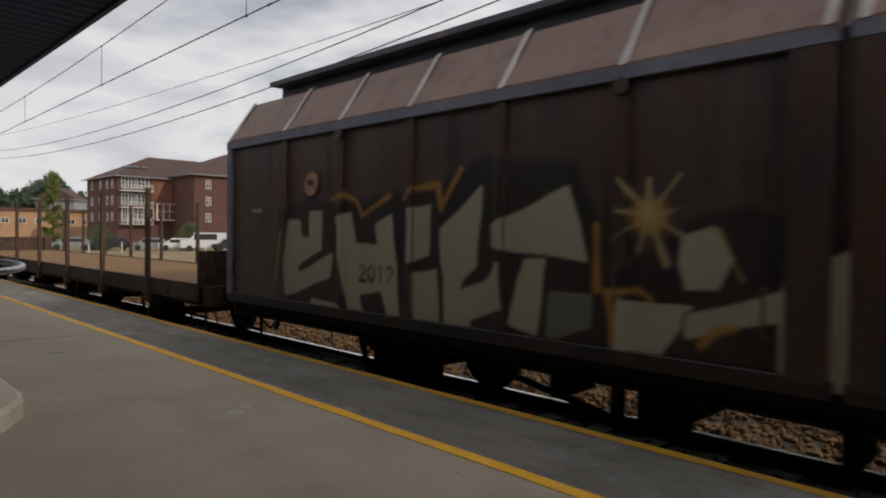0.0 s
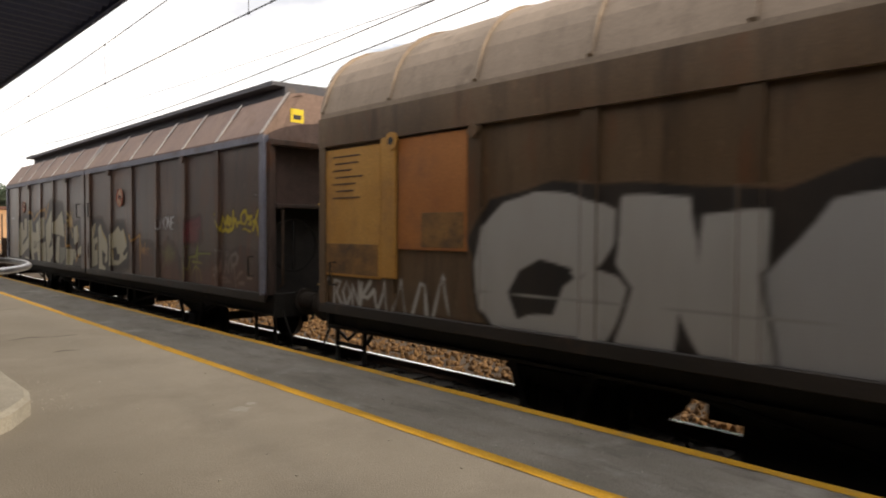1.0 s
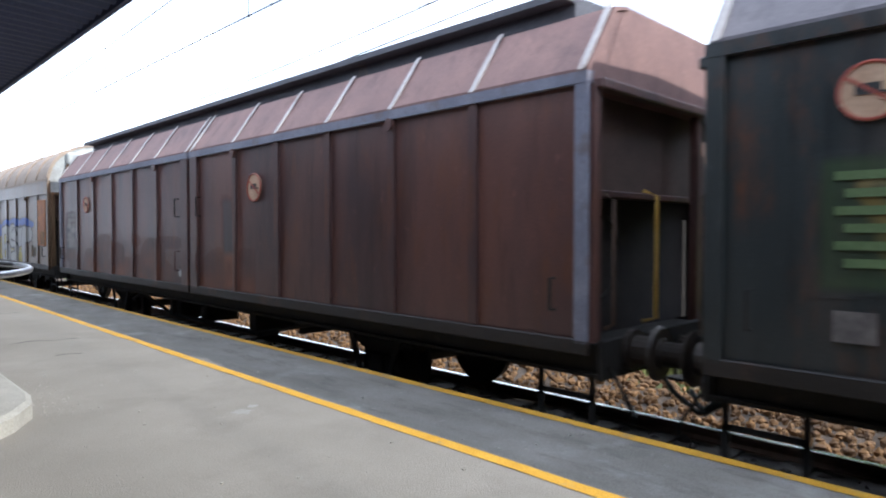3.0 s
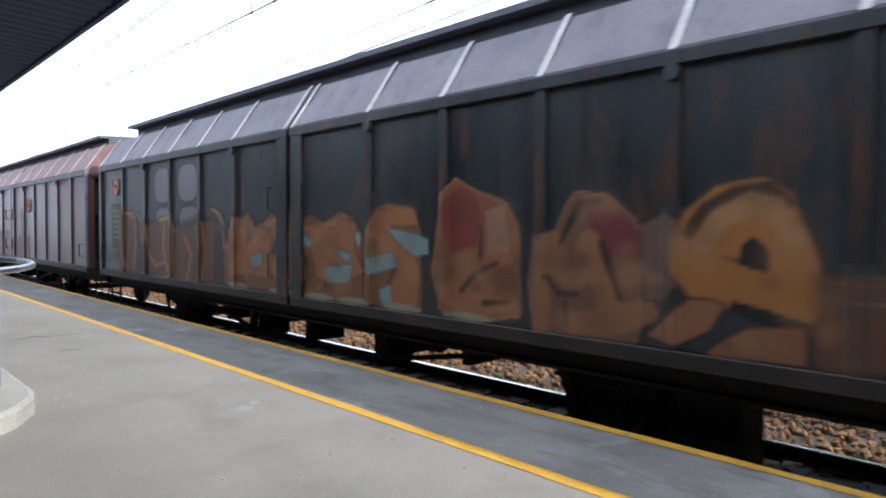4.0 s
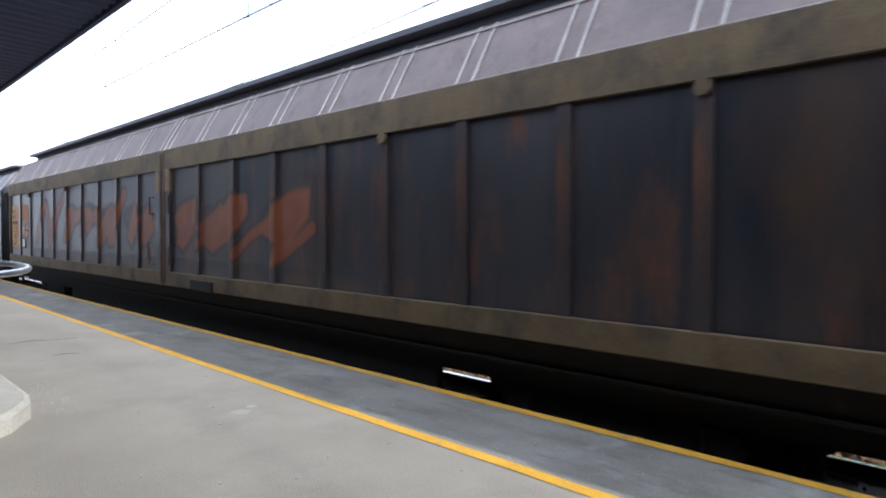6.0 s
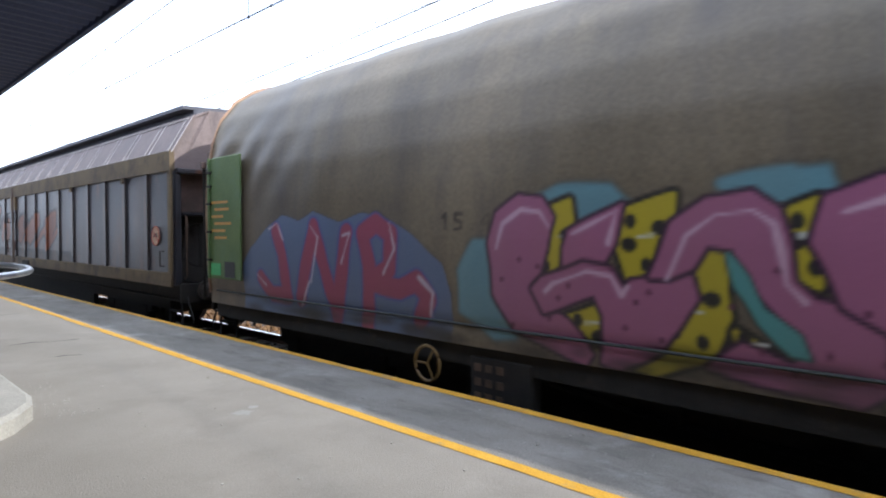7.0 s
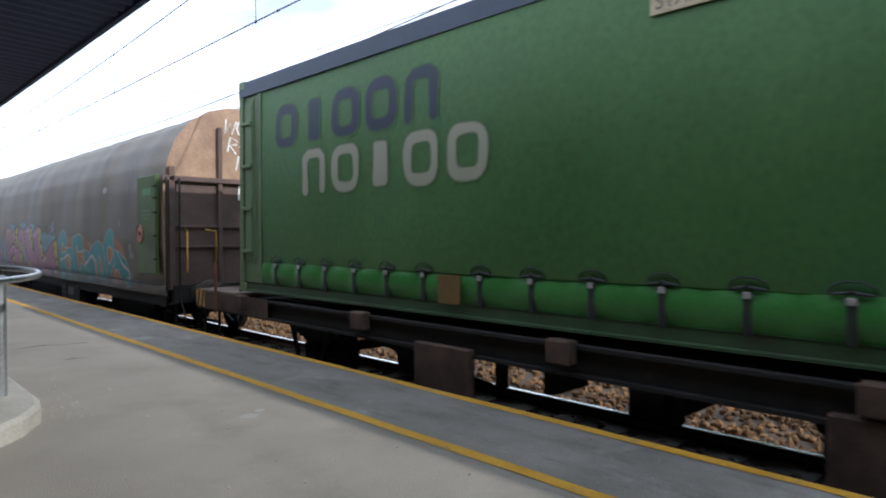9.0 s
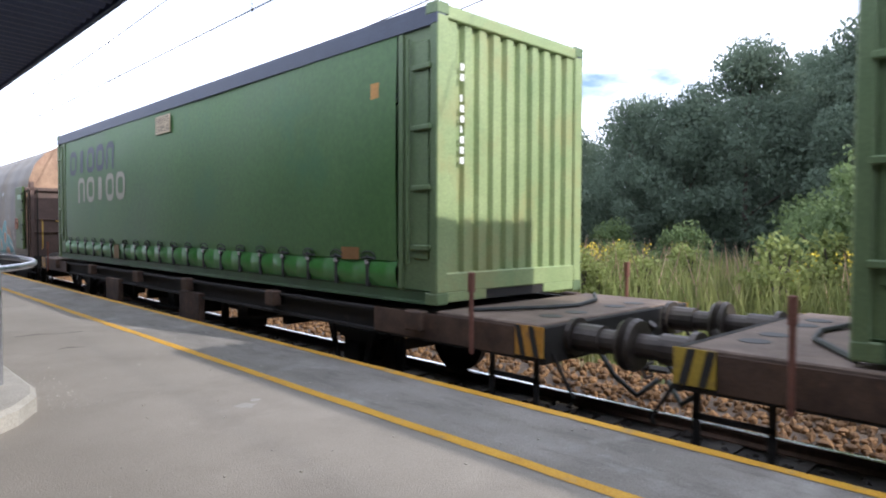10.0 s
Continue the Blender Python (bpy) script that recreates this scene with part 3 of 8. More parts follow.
def wires():
    def span(name, x, f, y0, y1, r, label):
        bm = bmnew()
        tube(bm, [(x, y0 + (y1 - y0) * k / 40, f(y0 + (y1 - y0) * k / 40)) for k in range(41)], r, 6)
        return tagged(part(name, bm, "wire", label=label), category="cable")
    cz = lambda y: 5.2 - 0.0055 * (y - 11) if y > 11 else 5.2
    mz = lambda y: 5.95 + 0.00115 * (y - 32) ** 2
    cat = thing("overhead_line", "black overhead contact wire hung by droppers from a carrier wire", "overhead line")
    for name, f, r in (("contact_wire", cz, 0.012), ("carrier_wire", mz, 0.011)):
        bm = bmnew()
        tube(bm, [(TRACK, -20 + k * 1.5, f(-20 + k * 1.5)) for k in range(90)], r, 6)
        part(name, bm, "wire", cat)
    for y in (2.9, 10.64, 18.3, 26.3, 34.2, 42):
        bm = bmnew()
        tube(bm, [(TRACK, y, cz(y)), (TRACK, y, mz(y))], 0.007, 5)
        part("dropper", bm, "wire", cat)
        for dz, f in ((0, cz), (0, mz)):
            bm = bmnew()
            box(bm, TRACK - 0.015, TRACK + 0.015, y - 0.03, y + 0.03, f(y) - 0.03, f(y) + 0.02, 0.008)
            part("clamp", bm, "wire", cat)
            bm = bmnew()
            box(bm, TRACK - 0.012, TRACK + 0.012, y - 0.82, y - 0.74, f(y - 0.78) - 0.018, f(y - 0.78) + 0.02, 0.006)
            part("clamp", bm, "wire", cat)
    def sag(p):
        (a, fa), (b, fb), (c, fc) = p
        return lambda y: fa * (y - b) * (y - c) / ((a - b) * (a - c)) + fb * (y - a) * (y - c) / ((b - a) * (b - c)) + fc * (y - a) * (y - b) / ((c - a) * (c - b))
    for p in (((59, 7.35), (17.7, 6.72), (11.2, 7.0)), ((59, 6.75), (17.7, 6.17), (9.6, 6.55)), ((59, 8.5), (17.7, 7.08), (11.4, 7.0))):
        span("power_line", 11, sag(p), -10, 68, 0.016 if p[0][1] < 8 else 0.01, "thin dark power line sagging beside the track")


def masts():
    for y in (-16, 50):
        root = thing("catenary_mast", "galvanised steel mast with a bracket holding the overhead line", "mast")
        bm = bmnew()
        box(bm, 8.2, 8.42, y - 0.11, y + 0.11, -0.9, 7.8, 0.015)
        part("mast", bm, "galvanised", root)
        bm = bmnew()
        zc = 5.2 if y < 0 else 5.2 - 0.0055 * (y - 11)
        zm = 5.95 + 0.00115 * (y - 32) ** 2
        tube(bm, [(8.3, y, 6.3), (TRACK, y, zm)], 0.03, 8)
        tube(bm, [(8.3, y, 5.6), (TRACK, y, zc + 0.02)], 0.025, 8)
        part("bracket", bm, "galvanised", root)
    for y in (-10, 68):
        root = thing("power_pole", "tall wooden power pole carrying thin lines", "pole")
        bm = bmnew()
        tube(bm, [(11, y, -1), (11, y, 13)], [0.16, 0.11], 10)
        part("shaft", bm, "bark_brown", root)


# ---------------------------------------------------------------- rolling stock
V0, ACC = 14.2055, -0.5051


def run(t):
    return V0 * t + ACC * t * t / 2


MOVING, WHEELS = [], []


def wagon(name, label, yc):
    """A wagon's root on the rail head; x across, y the way it travels, z over the rail."""
    root = thing(name, label, "freight wagon", "wagons of the train")
    MOVING.append((root, yc))
    return root


WHEEL = []


def wheelset_mesh():
    bm = bmnew()
    for s in (-1, 1):
        prof = [(0.46, 0.665), (0.46, 0.80), (0.40, 0.80), (0.36, 0.76), (0.14, 0.75), (0.12, 0.82), (0.07, 0.82)]
        rings = [[bm.verts.new((s * x, r * math.cos(k * math.tau / 28), r * math.sin(k * math.tau / 28))) for k in range(28)] for r, x in [(0.07, 0.66), (0.14, 0.66), (0.4, 0.69), (0.49, 0.665)] + prof]
        for a, b in zip(rings[:-1], rings[1:]):
            for k in range(28):
                bm.faces.new((a[k], a[(k + 1) % 28], b[(k + 1) % 28], b[k]))
        bm.faces.new(rings[-1])
    tube(bm, [(-1.05, 0, 0), (1.05, 0, 0)], 0.075, 12)
    me = bpy.data.meshes.new("wheelset")
    bmesh.ops.recalc_face_normals(bm, faces=bm.faces)
    bm.to_mesh(me)
    bm.free()
    me.materials.append(M["wheel"])
    return me


def running_gear(root, half, axles, bogie=False, frame="black_frame", low=0.82, deep=0.62):
    """Solebars, headstocks, buffers, coupling, wheelsets with their guards, brake gear and steps."""
    if not WHEEL:
        WHEEL.append(wheelset_mesh())
    for s in (-1, 1):
        bm = bmnew()
        x = s * 1.22
        prism(bm, [(x, low), (x + s * 0.09, low), (x + s * 0.09, low + 0.03), (x + s * 0.02, low + 0.03), (x + s * 0.02, 1.05), (x + s * 0.09, 1.05), (x + s * 0.09, 1.08), (x, 1.08)], -half, half)
        part("solebar", bm, frame, root)
    bm = bmnew()
    box(bm, -0.9, 0.9, -half + 0.1, half - 0.1, 0.88, 1.04)
    part("floor_frame", bm, frame, root)
    for e in (-1, 1):
        bm = bmnew()
        box(bm, -1.31, 1.31, *sorted((e * half, e * (half + 0.06))), 0.8, 1.12, 0.012)
        part("headstock", bm, frame, root)
        for s in (-1, 1):
            y0 = e * (half + 0.06)
            bm = bmnew()
            tube(bm, [(s * 0.875, y0 + e * d, 1.0) for d in (0, 0.05, 0.05, 0.3, 0.3, 0.5)], [0.17, 0.17, 0.125, 0.125, 0.1, 0.1], 16)
            b = part("buffer", bm, "grease", root, smooth=False)
            bm = bmnew()
            tube(bm, [(s * 0.875, y0 + e * d, 1.0) for d in (0.5, 0.535, 0.56)], [0.2, 0.22, 0.16], 20)
            part("buffer_head", bm, "grease", b)
            bm = bmnew()
            x = s * 1.12
            for d in (0.05, 0.55):
                box(bm, *sorted((x + s * 0.1, x + s * 0.125)), *sorted((e * (half - d), e * (half - d - 0.05))), 0.36, 0.9)
            box(bm, *sorted((x - s * 0.06, x + s * 0.16)), *sorted((e * (half - 0.04), e * (half - 0.61))), 0.34, 0.37)
            box(bm, *sorted((x + s * 0.1, x + s * 0.125)), *sorted((e * (half - 0.05), e * (half - 0.6))), 0.62, 0.66)
            part("step", bm, frame, root)
            bm = bmnew()
            tube(bm, [(s * 0.5, y0, 0.86), (s * 0.48, y0 + e * 0.16, 0.62), (s * 0.42, y0 + e * 0.36, 0.46), (s * 0.34, y0 + e * 0.52, 0.62)], 0.025, 8)
            part("brake_hose", bm, "strap", root, smooth=True)
            bm = bmnew()
            tube(bm, [(s * 1.2, y0, 0.9), (s * 1.2, y0 + e * 0.22, 0.55), (s * 1.2, y0 + e * 0.2, 0.5)], 0.016, 6)
            part("shunting_handle", bm, frame, root)
        bm = bmnew()
        tube(bm, [(0, e * half, 0.98), (0, e * (half + 0.28), 0.98), (0, e * (half + 0.34), 1.05)], 0.045, 8)
        for k in range(3):
            tube(bm, [(0.06, e * (half + 0.25), 0.9 - 0.13 * k), (0.06, e * (half + 0.31), 0.8 - 0.13 * k), (-0.06, e * (half + 0.31), 0.8 - 0.13 * k), (-0.06, e * (half + 0.25), 0.9 - 0.13 * k)], 0.02, 6, True)
        part("coupling", bm, "grease", root)
    for y in axles:
        w = part("wheelset", WHEEL[0], "wheel", root, at=(0, y, 0.46))
        WHEELS.append((w, y))
        for s in (-1, 1):
            bm = bmnew()
            box(bm, s * 1.0 - 0.09, s * 1.0 + 0.09, y - 0.15, y + 0.15, 0.32, 0.6, 0.03)
            part("axle_box", bm, frame, root)
            bm = bmnew()
            for k in range(4):
                box(bm, s * 1.0 - 0.045, s * 1.0 + 0.045, y - 0.55 + 0.11 * k, y + 0.55 - 0.11 * k, 0.655 + 0.035 * (3 - k) - 0.06, 0.692 + 0.035 * (3 - k) - 0.06)
            part("leaf_spring", bm, frame, root)
            if not bogie:
                for q in (-1, 1):
                    bm = bmnew()
                    x = s * 1.1
                    pts = [(y + q * 0.2, 0.28), (y + q * 0.26, 0.28), (y + q * 0.5, 0.84), (y + q * 0.38, 0.84)]
                    a = [bm.verts.new((x - 0.012, p, z)) for p, z in pts]
                    b = [bm.verts.new((x + 0.012, p, z)) for p, z in pts]
                    bm.faces.new(a)
                    bm.faces.new(b[::-1])
                    for i in range(4):
                        bm.faces.new((a[i], b[i], b[(i + 1) % 4], a[(i + 1) % 4]))
                    part("axle_guard", bm, frame, root)
    if bogie:
        for e in (-1, 1):
            ys = sorted(y for y in axles if y * e > 0)
            for s in (-1, 1):
                bm = bmnew()
                x = s * 1.02
                pts = [(ys[0] - 0.35, 0.5), (ys[0] - 0.35, 0.66), (ys[0] + 0.45, 0.74), (ys[1] - 0.45, 0.74), (ys[1] + 0.35, 0.66), (ys[1] + 0.35, 0.5), (ys[1] - 0.4, 0.36), (ys[0] + 0.4, 0.36)]
                a = [bm.verts.new((x - 0.05, p, z)) for p, z in pts]
                b = [bm.verts.new((x + 0.05, p, z)) for p, z in pts]
                bm.faces.new(a)
                bm.faces.new(b[::-1])
                for i in range(8):
                    bm.faces.new((a[i], b[i], b[(i + 1) % 8], a[(i + 1) % 8]))
                part("bogie_frame", bm, frame, root)
            bm = bmnew()
            box(bm, -1.0, 1.0, (ys[0] + ys[1]) / 2 - 0.2, (ys[0] + ys[1]) / 2 + 0.2, 0.45, 0.88, 0.03)
            part("bolster", bm, frame, root)
    reach = min(abs(y) for y in axles) - 0.9
    for s in (-1, 1):
        bm = bmnew()
        tube(bm, [(s * 1.1, -reach, 0.84), (s * 1.1, -reach * 0.45, 0.52), (s * 1.1, reach * 0.45, 0.52), (s * 1.1, reach, 0.84)], 0.03, 6)
        for y in (-reach * 0.45, reach * 0.45):
            box(bm, s * 1.1 - 0.04, s * 1.1 + 0.04, y - 0.05, y + 0.05, 0.5, 0.86)
        part("truss_rod", bm, frame, root)
    for s in (-1, 1):
        bm = bmnew()
        prism(bm, [(s * 0.42, deep), (s * 0.5, deep), (s * 0.5, 0.9), (s * 0.42, 0.9)], -reach + 0.2, reach - 0.2)
        for k in range(int(2 * reach / 1.3)):
            y = -reach + 0.7 + 1.3 * k + 0.25 * math.sin(k * 4.1)
            box(bm, *sorted((s * 0.5, s * 1.05)), y - 0.05, y + 0.05, 0.62 - 0.06 * (k % 3), 0.86)
            if k % 2:
                box(bm, *sorted((s * 0.6, s * 0.95)), y + 0.15, y + 0.5, 0.42, 0.8, 0.03)
        part("underframe_girder", bm, frame, root)
        for y in axles:
            for q in (-1, 1):
                bm = bmnew()
                tube(bm, [(s * 0.78, y + q * 0.56, 0.86), (s * 0.78, y + q * 0.54, 0.5), (s * 0.78, y + q * 0.53, 0.3)], [0.02, 0.035, 0.05], 6)
                box(bm, s * 0.78 - 0.05, s * 0.78 + 0.05, y + q * 0.5 - 0.03, y + q * 0.5 + 0.03, 0.3, 0.62, 0.01)
                part("brake_hanger", bm, frame, root)
    bm = bmnew()
    tube(bm, [(-0.3, -1.6, 0.66), (-0.3, -1.55, 0.66), (-0.3, -0.5, 0.66), (-0.3, -0.45, 0.66)], [0.1, 0.17, 0.17, 0.1], 14)
    tube(bm, [(0.3, 0.3, 0.72), (0.3, 0.85, 0.72)], 0.15, 14)
    tube(bm, [(0.1, -reach - 1.2, 0.6), (0.1, reach + 1.2, 0.6)], 0.022, 6)
    part("brake_gear", bm, frame, root)


def bars(root, y, z, rows, mat, x=-1.43, label="", name="lettering"):
    """Unreadable writing as small bars: rows of (dy, dz, width, height), read along falling y."""
    for dy, dz, w, h in rows:
        bm = bmnew()
        box(bm, x - 0.004, x, y - dy - w, y - dy, z - dz - h, z - dz)
        part(name, bm, mat, root, label)


def round_sign(root, y, z, r, x=-1.412, barred=True):
    bm = bmnew()
    tube(bm, [(x, y, z), (x - 0.006, y, z)], r, 32)
    s = part("round_sign", bm, "sign_face", root, "faded cream round sign with a barred wagon symbol")
    bm = bmnew()
    tube(bm, [(x - 0.008, y + r * 0.94 * math.cos(k * math.tau / 36), z + r * 0.94 * math.sin(k * math.tau / 36)) for k in range(36)], r * 0.06, 5, True)
    if barred:
        box(bm, -0.003, 0.003, -r * 0.85, r * 0.85, -r * 0.05, r * 0.05, m=pose(x - 0.012, y, z, 35, 0, 0))
    part("ring", bm, "sign_red", s)
    bm = bmnew()
    box(bm, x - 0.012, x - 0.006, y - r * 0.3, y + r * 0.45, z - r * 0.12, z + r * 0.25)
    box(bm, x - 0.012, x - 0.006, y - r * 0.62, y - r * 0.3, z - r * 0.12, z - r * 0.04)
    part("symbol", bm, "sign_black", s)


def handle(root, y, z, h, mat="black_frame", x=-1.45):
    bm = bmnew()
    tube(bm, [(x + 0.02, y, z), (x - 0.05, y, z), (x - 0.05, y, z + h), (x + 0.02, y, z + h)], 0.012, 6)
    part("grab_handle", bm, mat, root)


WALL = 1.40


def rib_profile(ribs, width=0.1, depth=0.035):
    def surf(y, v):
        d = np.min(np.abs(y[..., None] - np.array(ribs)), -1)
        return -(WALL + 0.004 + depth * np.clip((width / 2 + 0.012 - d) / 0.012, 0, 1))
    return surf


def sliding_wall_wagon(name, label, yc, half, paint, roof, pitch, first, sill=1.04, eave=3.1, axles=None, bogie=False, sill_mat=None, edge="blue_edge", rib_w=0.1, under=(), deep=0.62):
    """A covered wagon with two sliding walls on each side."""
    root = wagon(name, label, yc)
    axles = axles or (-half + 3.0, half - 3.0)
    running_gear(root, half, axles, bogie, deep=deep)
    for y0, y1 in under:
        bm = bmnew()
        box(bm, -1.08, -0.62, y0, y1, 0.2, 0.86, 0.02)
        part("equipment_box", bm, "black_frame", root, "sooty black underframe box")
    rf = paint + "_roof"
    if roof == "round":
        arc = [(1.40 * math.cos(a) ** 0.8, eave + 0.36 + (4.16 - eave - 0.36) * math.sin(a)) for a in [k * math.pi / 2 / 9 for k in range(9)]] + [(0, 4.16)]
        arc = [(1.425, eave), (1.425, eave + 0.36)] + arc[1:]
    else:
        arc = [(1.425, eave), (1.425, eave + 0.1), (1.04, 3.74), (0.86, 3.78), (0, 3.78)] if roof == "slant" else [(1.425, eave), (1.425, eave + 0.27), (1.06, 3.88), (0.8, 4.0), (0, 4.02)]
    core = [(-1.37, sill), (1.37, sill), (1.37, eave)] + [(x - 0.035, z - 0.03) for x, z in arc[1:]] + [(-x + 0.035, z - 0.03) for x, z in arc[-2:0:-1]] + [(-1.37, eave)]
    bm = bmnew()
    prism(bm, core, -half + 0.5, half - 0.5)
    part("body", bm, paint, root)
    ribs_all = []
    for s in (-1, 1):
        for e in (1, -1):
            y_end, y_mid = e * half, e * 0.03
            lo, hi = sorted((y_end, y_mid))
            bm = bmnew()
            box(bm, *sorted((s * 1.37, s * WALL)), lo + 0.02, hi - 0.02, sill + 0.02, eave + 0.02)
            door = part("sliding_wall", bm, paint, root)
            bm = bmnew()
            box(bm, *sorted((s * WALL, s * (WALL + 0.045))), lo, hi, sill - 0.03, sill + (0.09 if not sill_mat else 0.2), 0.008)
            part("bottom_rail", bm, sill_mat or "sooty_rail", door)
            bm = bmnew()
            top = eave + (0.07 if roof == "slant" else 0.3)
            prism(bm, [(s * 1.37, eave - 0.02), (s * (WALL + 0.05), eave - 0.02), (s * (WALL + 0.05), top), (s * 1.37, top)], lo, hi)
            part("eave_rail", bm, edge if roof == "slant" else (sill_mat or paint), door)
            for y0, y1, mat in ((y_end - e * 0.0, y_end - e * 0.12, edge), (y_mid + e * 0.02, y_mid + e * 0.26, paint)):
                bm = bmnew()
                box(bm, *sorted((s * WALL, s * (WALL + 0.045))), *sorted((y0, y1)), sill + 0.05, eave, 0.008)
                part("door_post", bm, mat, door)
            share = None
            start = first + ((0.12 if e > 0 else 0) if roof == "panel" else (0 if e > 0 else -0.11))
            n = int((half - start - 0.5) / pitch) + 1
            ys = [e * (half - start - k * pitch) for k in range(n)]
            for y in ys:
                if share is None:
                    bm = bmnew()
                    prism(bm, [(s * WALL, -0.001), (s * (WALL + 0.035), -0.001), (s * (WALL + 0.035), eave - sill - 0.12), (s * WALL, eave - sill - 0.12)], -rib_w / 2, rib_w / 2)
                    share = bm
                rib = part("rib", share, paint, door, at=(0, y, sill + 0.1))
                share = rib.data
                if s < 0:
                    ribs_all.append(y)
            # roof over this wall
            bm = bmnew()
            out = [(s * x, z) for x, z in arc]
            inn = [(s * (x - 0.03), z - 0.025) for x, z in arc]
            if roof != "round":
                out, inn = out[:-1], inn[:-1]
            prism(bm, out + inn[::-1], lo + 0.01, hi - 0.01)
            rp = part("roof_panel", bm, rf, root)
            for y in ys + [y_end - e * 0.06, y_mid + e * 0.06]:
                bm = bmnew()
                if roof == "slant":
                    (xa, za), (xb, zb) = arc[1], arc[2]
                    prism(bm, [(s * (xa + 0.03), za - 0.02), (s * (xb + 0.03), zb + 0.0), (s * (xb - 0.005), zb + 0.035), (s * (xa - 0.01), za + 0.02)], y - 0.03, y + 0.03)
                elif roof == "round":
                    o2 = [(s * (x + 0.025), z + 0.02) for x, z in arc[1:]]
                    prism(bm, o2 + [(s * (x - 0.005), z - 0.005) for x, z in arc[:0:-1]], y - 0.025, y + 0.025)
                else:
                    (xa, za), (xb, zb) = arc[1], arc[2]
                    for q in (-0.1, 0.1):
                        prism(bm, [(s * (xa + 0.015), za), (s * (xb + 0.015), zb), (s * xb, zb + 0.02), (s * xa, za + 0.01)], y + q - 0.011, y + q + 0.011)
                part("roof_brace", bm, "pale_metal" if roof != "round" else rf, rp)
            if roof == "panel":
                bm = bmnew()
                (xa, za), (xb, zb) = arc[1], arc[2]
                for f in (0.06, 0.94):
                    x, z = xa + (xb - xa) * f, za + (zb - za) * f
                    box(bm, *sorted((s * (x - 0.004), s * (x + 0.02))), lo + 0.1, hi - 0.1, z - 0.003, z + 0.009)
                part("roof_trim", bm, "pale_metal", rp)
            for k in (1, 4):
                if k < len(ys) and s < 0:
                    bm = bmnew()
                    tube(bm, [(s * (WALL + 0.03), ys[k], eave - 0.07), (s * (WALL + 0.07), ys[k], eave - 0.07)], 0.06, 12)
                    part("lifting_eye", bm, sill_mat or paint, door)
            if s < 0:
                handle(door, y_mid + e * 0.36, sill + 0.3, 0.3, "oxide")
                handle(door, y_mid + e * 0.36, sill + 1.15, 0.28, "black_frame")
                handle(door, y_end - e * 0.3, sill + 0.3, 0.25, "black_frame")
    if roof != "round":
        bm = bmnew()
        zt, rise = (3.76, 0.2) if roof == "slant" else (3.99, 0.1)
        prism(bm, [(-0.8, zt), (-0.8, zt + rise), (-0.98, zt + rise), (-0.98, zt + rise + 0.05), (0, zt + rise + 0.1), (0.98, zt + rise + 0.05), (0.98, zt + rise), (0.8, zt + rise), (0.8, zt)], -half + 0.55, half - 0.35)
        part("ridge_cap", bm, "roof_dark", root)
        bm = bmnew()
        for s in (-1, 1):
            box(bm, *sorted((s * 0.98, s * 1.0)), -half + 0.55, half - 0.35, zt + rise - 0.01, zt + rise + 0.055)
        part("ridge_trim", bm, "roof_dark", root)
    for e in (-1, 1):
        bm = bmnew()
        ring = [(-1.38, eave - 0.03), (1.38, eave - 0.03), (1.4, eave)] + [(x - 0.02, z + 0.01) for x, z in arc[1:]] + [(-x + 0.02, z + 0.01) for x, z in arc[-2:0:-1]] + [(-1.4, eave)]
        prism(bm, ring, *sorted((e * (half - 0.5), e * (half - 0.03))))
        end = part("end_hood", bm, "end_grey" if roof == "round" else rf, root, "hood of the wagon's end above the recessed end wall")
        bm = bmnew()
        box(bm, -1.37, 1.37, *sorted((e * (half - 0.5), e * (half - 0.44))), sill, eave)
        part("end_wall", bm, "end_dark", root, "dark recessed end wall")
        bm = bmnew()
        box(bm, -1.35, 1.35, *sorted((e * (half - 0.25), e * (half - 0.2))), 2.3, eave - 0.03)
        part("upper_end_panel", bm, "end_brown", root, "brown stained upper end panel")
        bm = bmnew()
        tube(bm, [(-0.82 + 0.36 * math.cos(k * math.tau / 28), e * (half - 0.3), 1.74 + 0.36 * math.sin(k * math.tau / 28)) for k in range(28)], 0.018, 6, True)
        box(bm, -0.84, -0.8, *sorted((e * (half - 0.31), e * (half - 0.28))), 1.4, 2.08)
        part("brake_handwheel", bm, "black_frame", root, "dark steel brake handwheel")
        bm = bmnew()
        for x in (-1.32, 0.45, 1.32):
            box(bm, x - 0.05, x + 0.05, *sorted((e * (half - 0.06), e * (half + 0.02))), 1.1, eave, 0.01)
        box(bm, -1.36, 1.36, *sorted((e * (half - 0.03), e * (half + 0.08))), eave - 0.06, eave + 0.02, 0.01)
        box(bm, -1.3, 1.3, *sorted((e * (half - 0.3), e * (half - 0.16))), 2.24, 2.3, 0.01)
        part("end_frame", bm, paint, root)
        bm = bmnew()
        tube(bm, [(-1.22, e * (half + 0.02), 1.2), (-1.22, e * (half + 0.1), 1.24), (-1.22, e * (half + 0.1), 2.2), (-1.22, e * (half + 0.02), 2.24)], 0.015, 7)
        part("end_handrail", bm, "rusty_frame", root, "rusty end handrail", smooth=True)
        bm = bmnew()
        tube(bm, [(-0.62, e * (half + 0.02), 1.2), (-0.62, e * (half + 0.14), 1.24), (-0.62, e * (half + 0.14), 2.25), (-0.62, e * (half + 0.02), 2.3)], 0.017, 7)
        part("end_handrail", bm, "rail_yellow", root, "yellow end handrail", smooth=True)
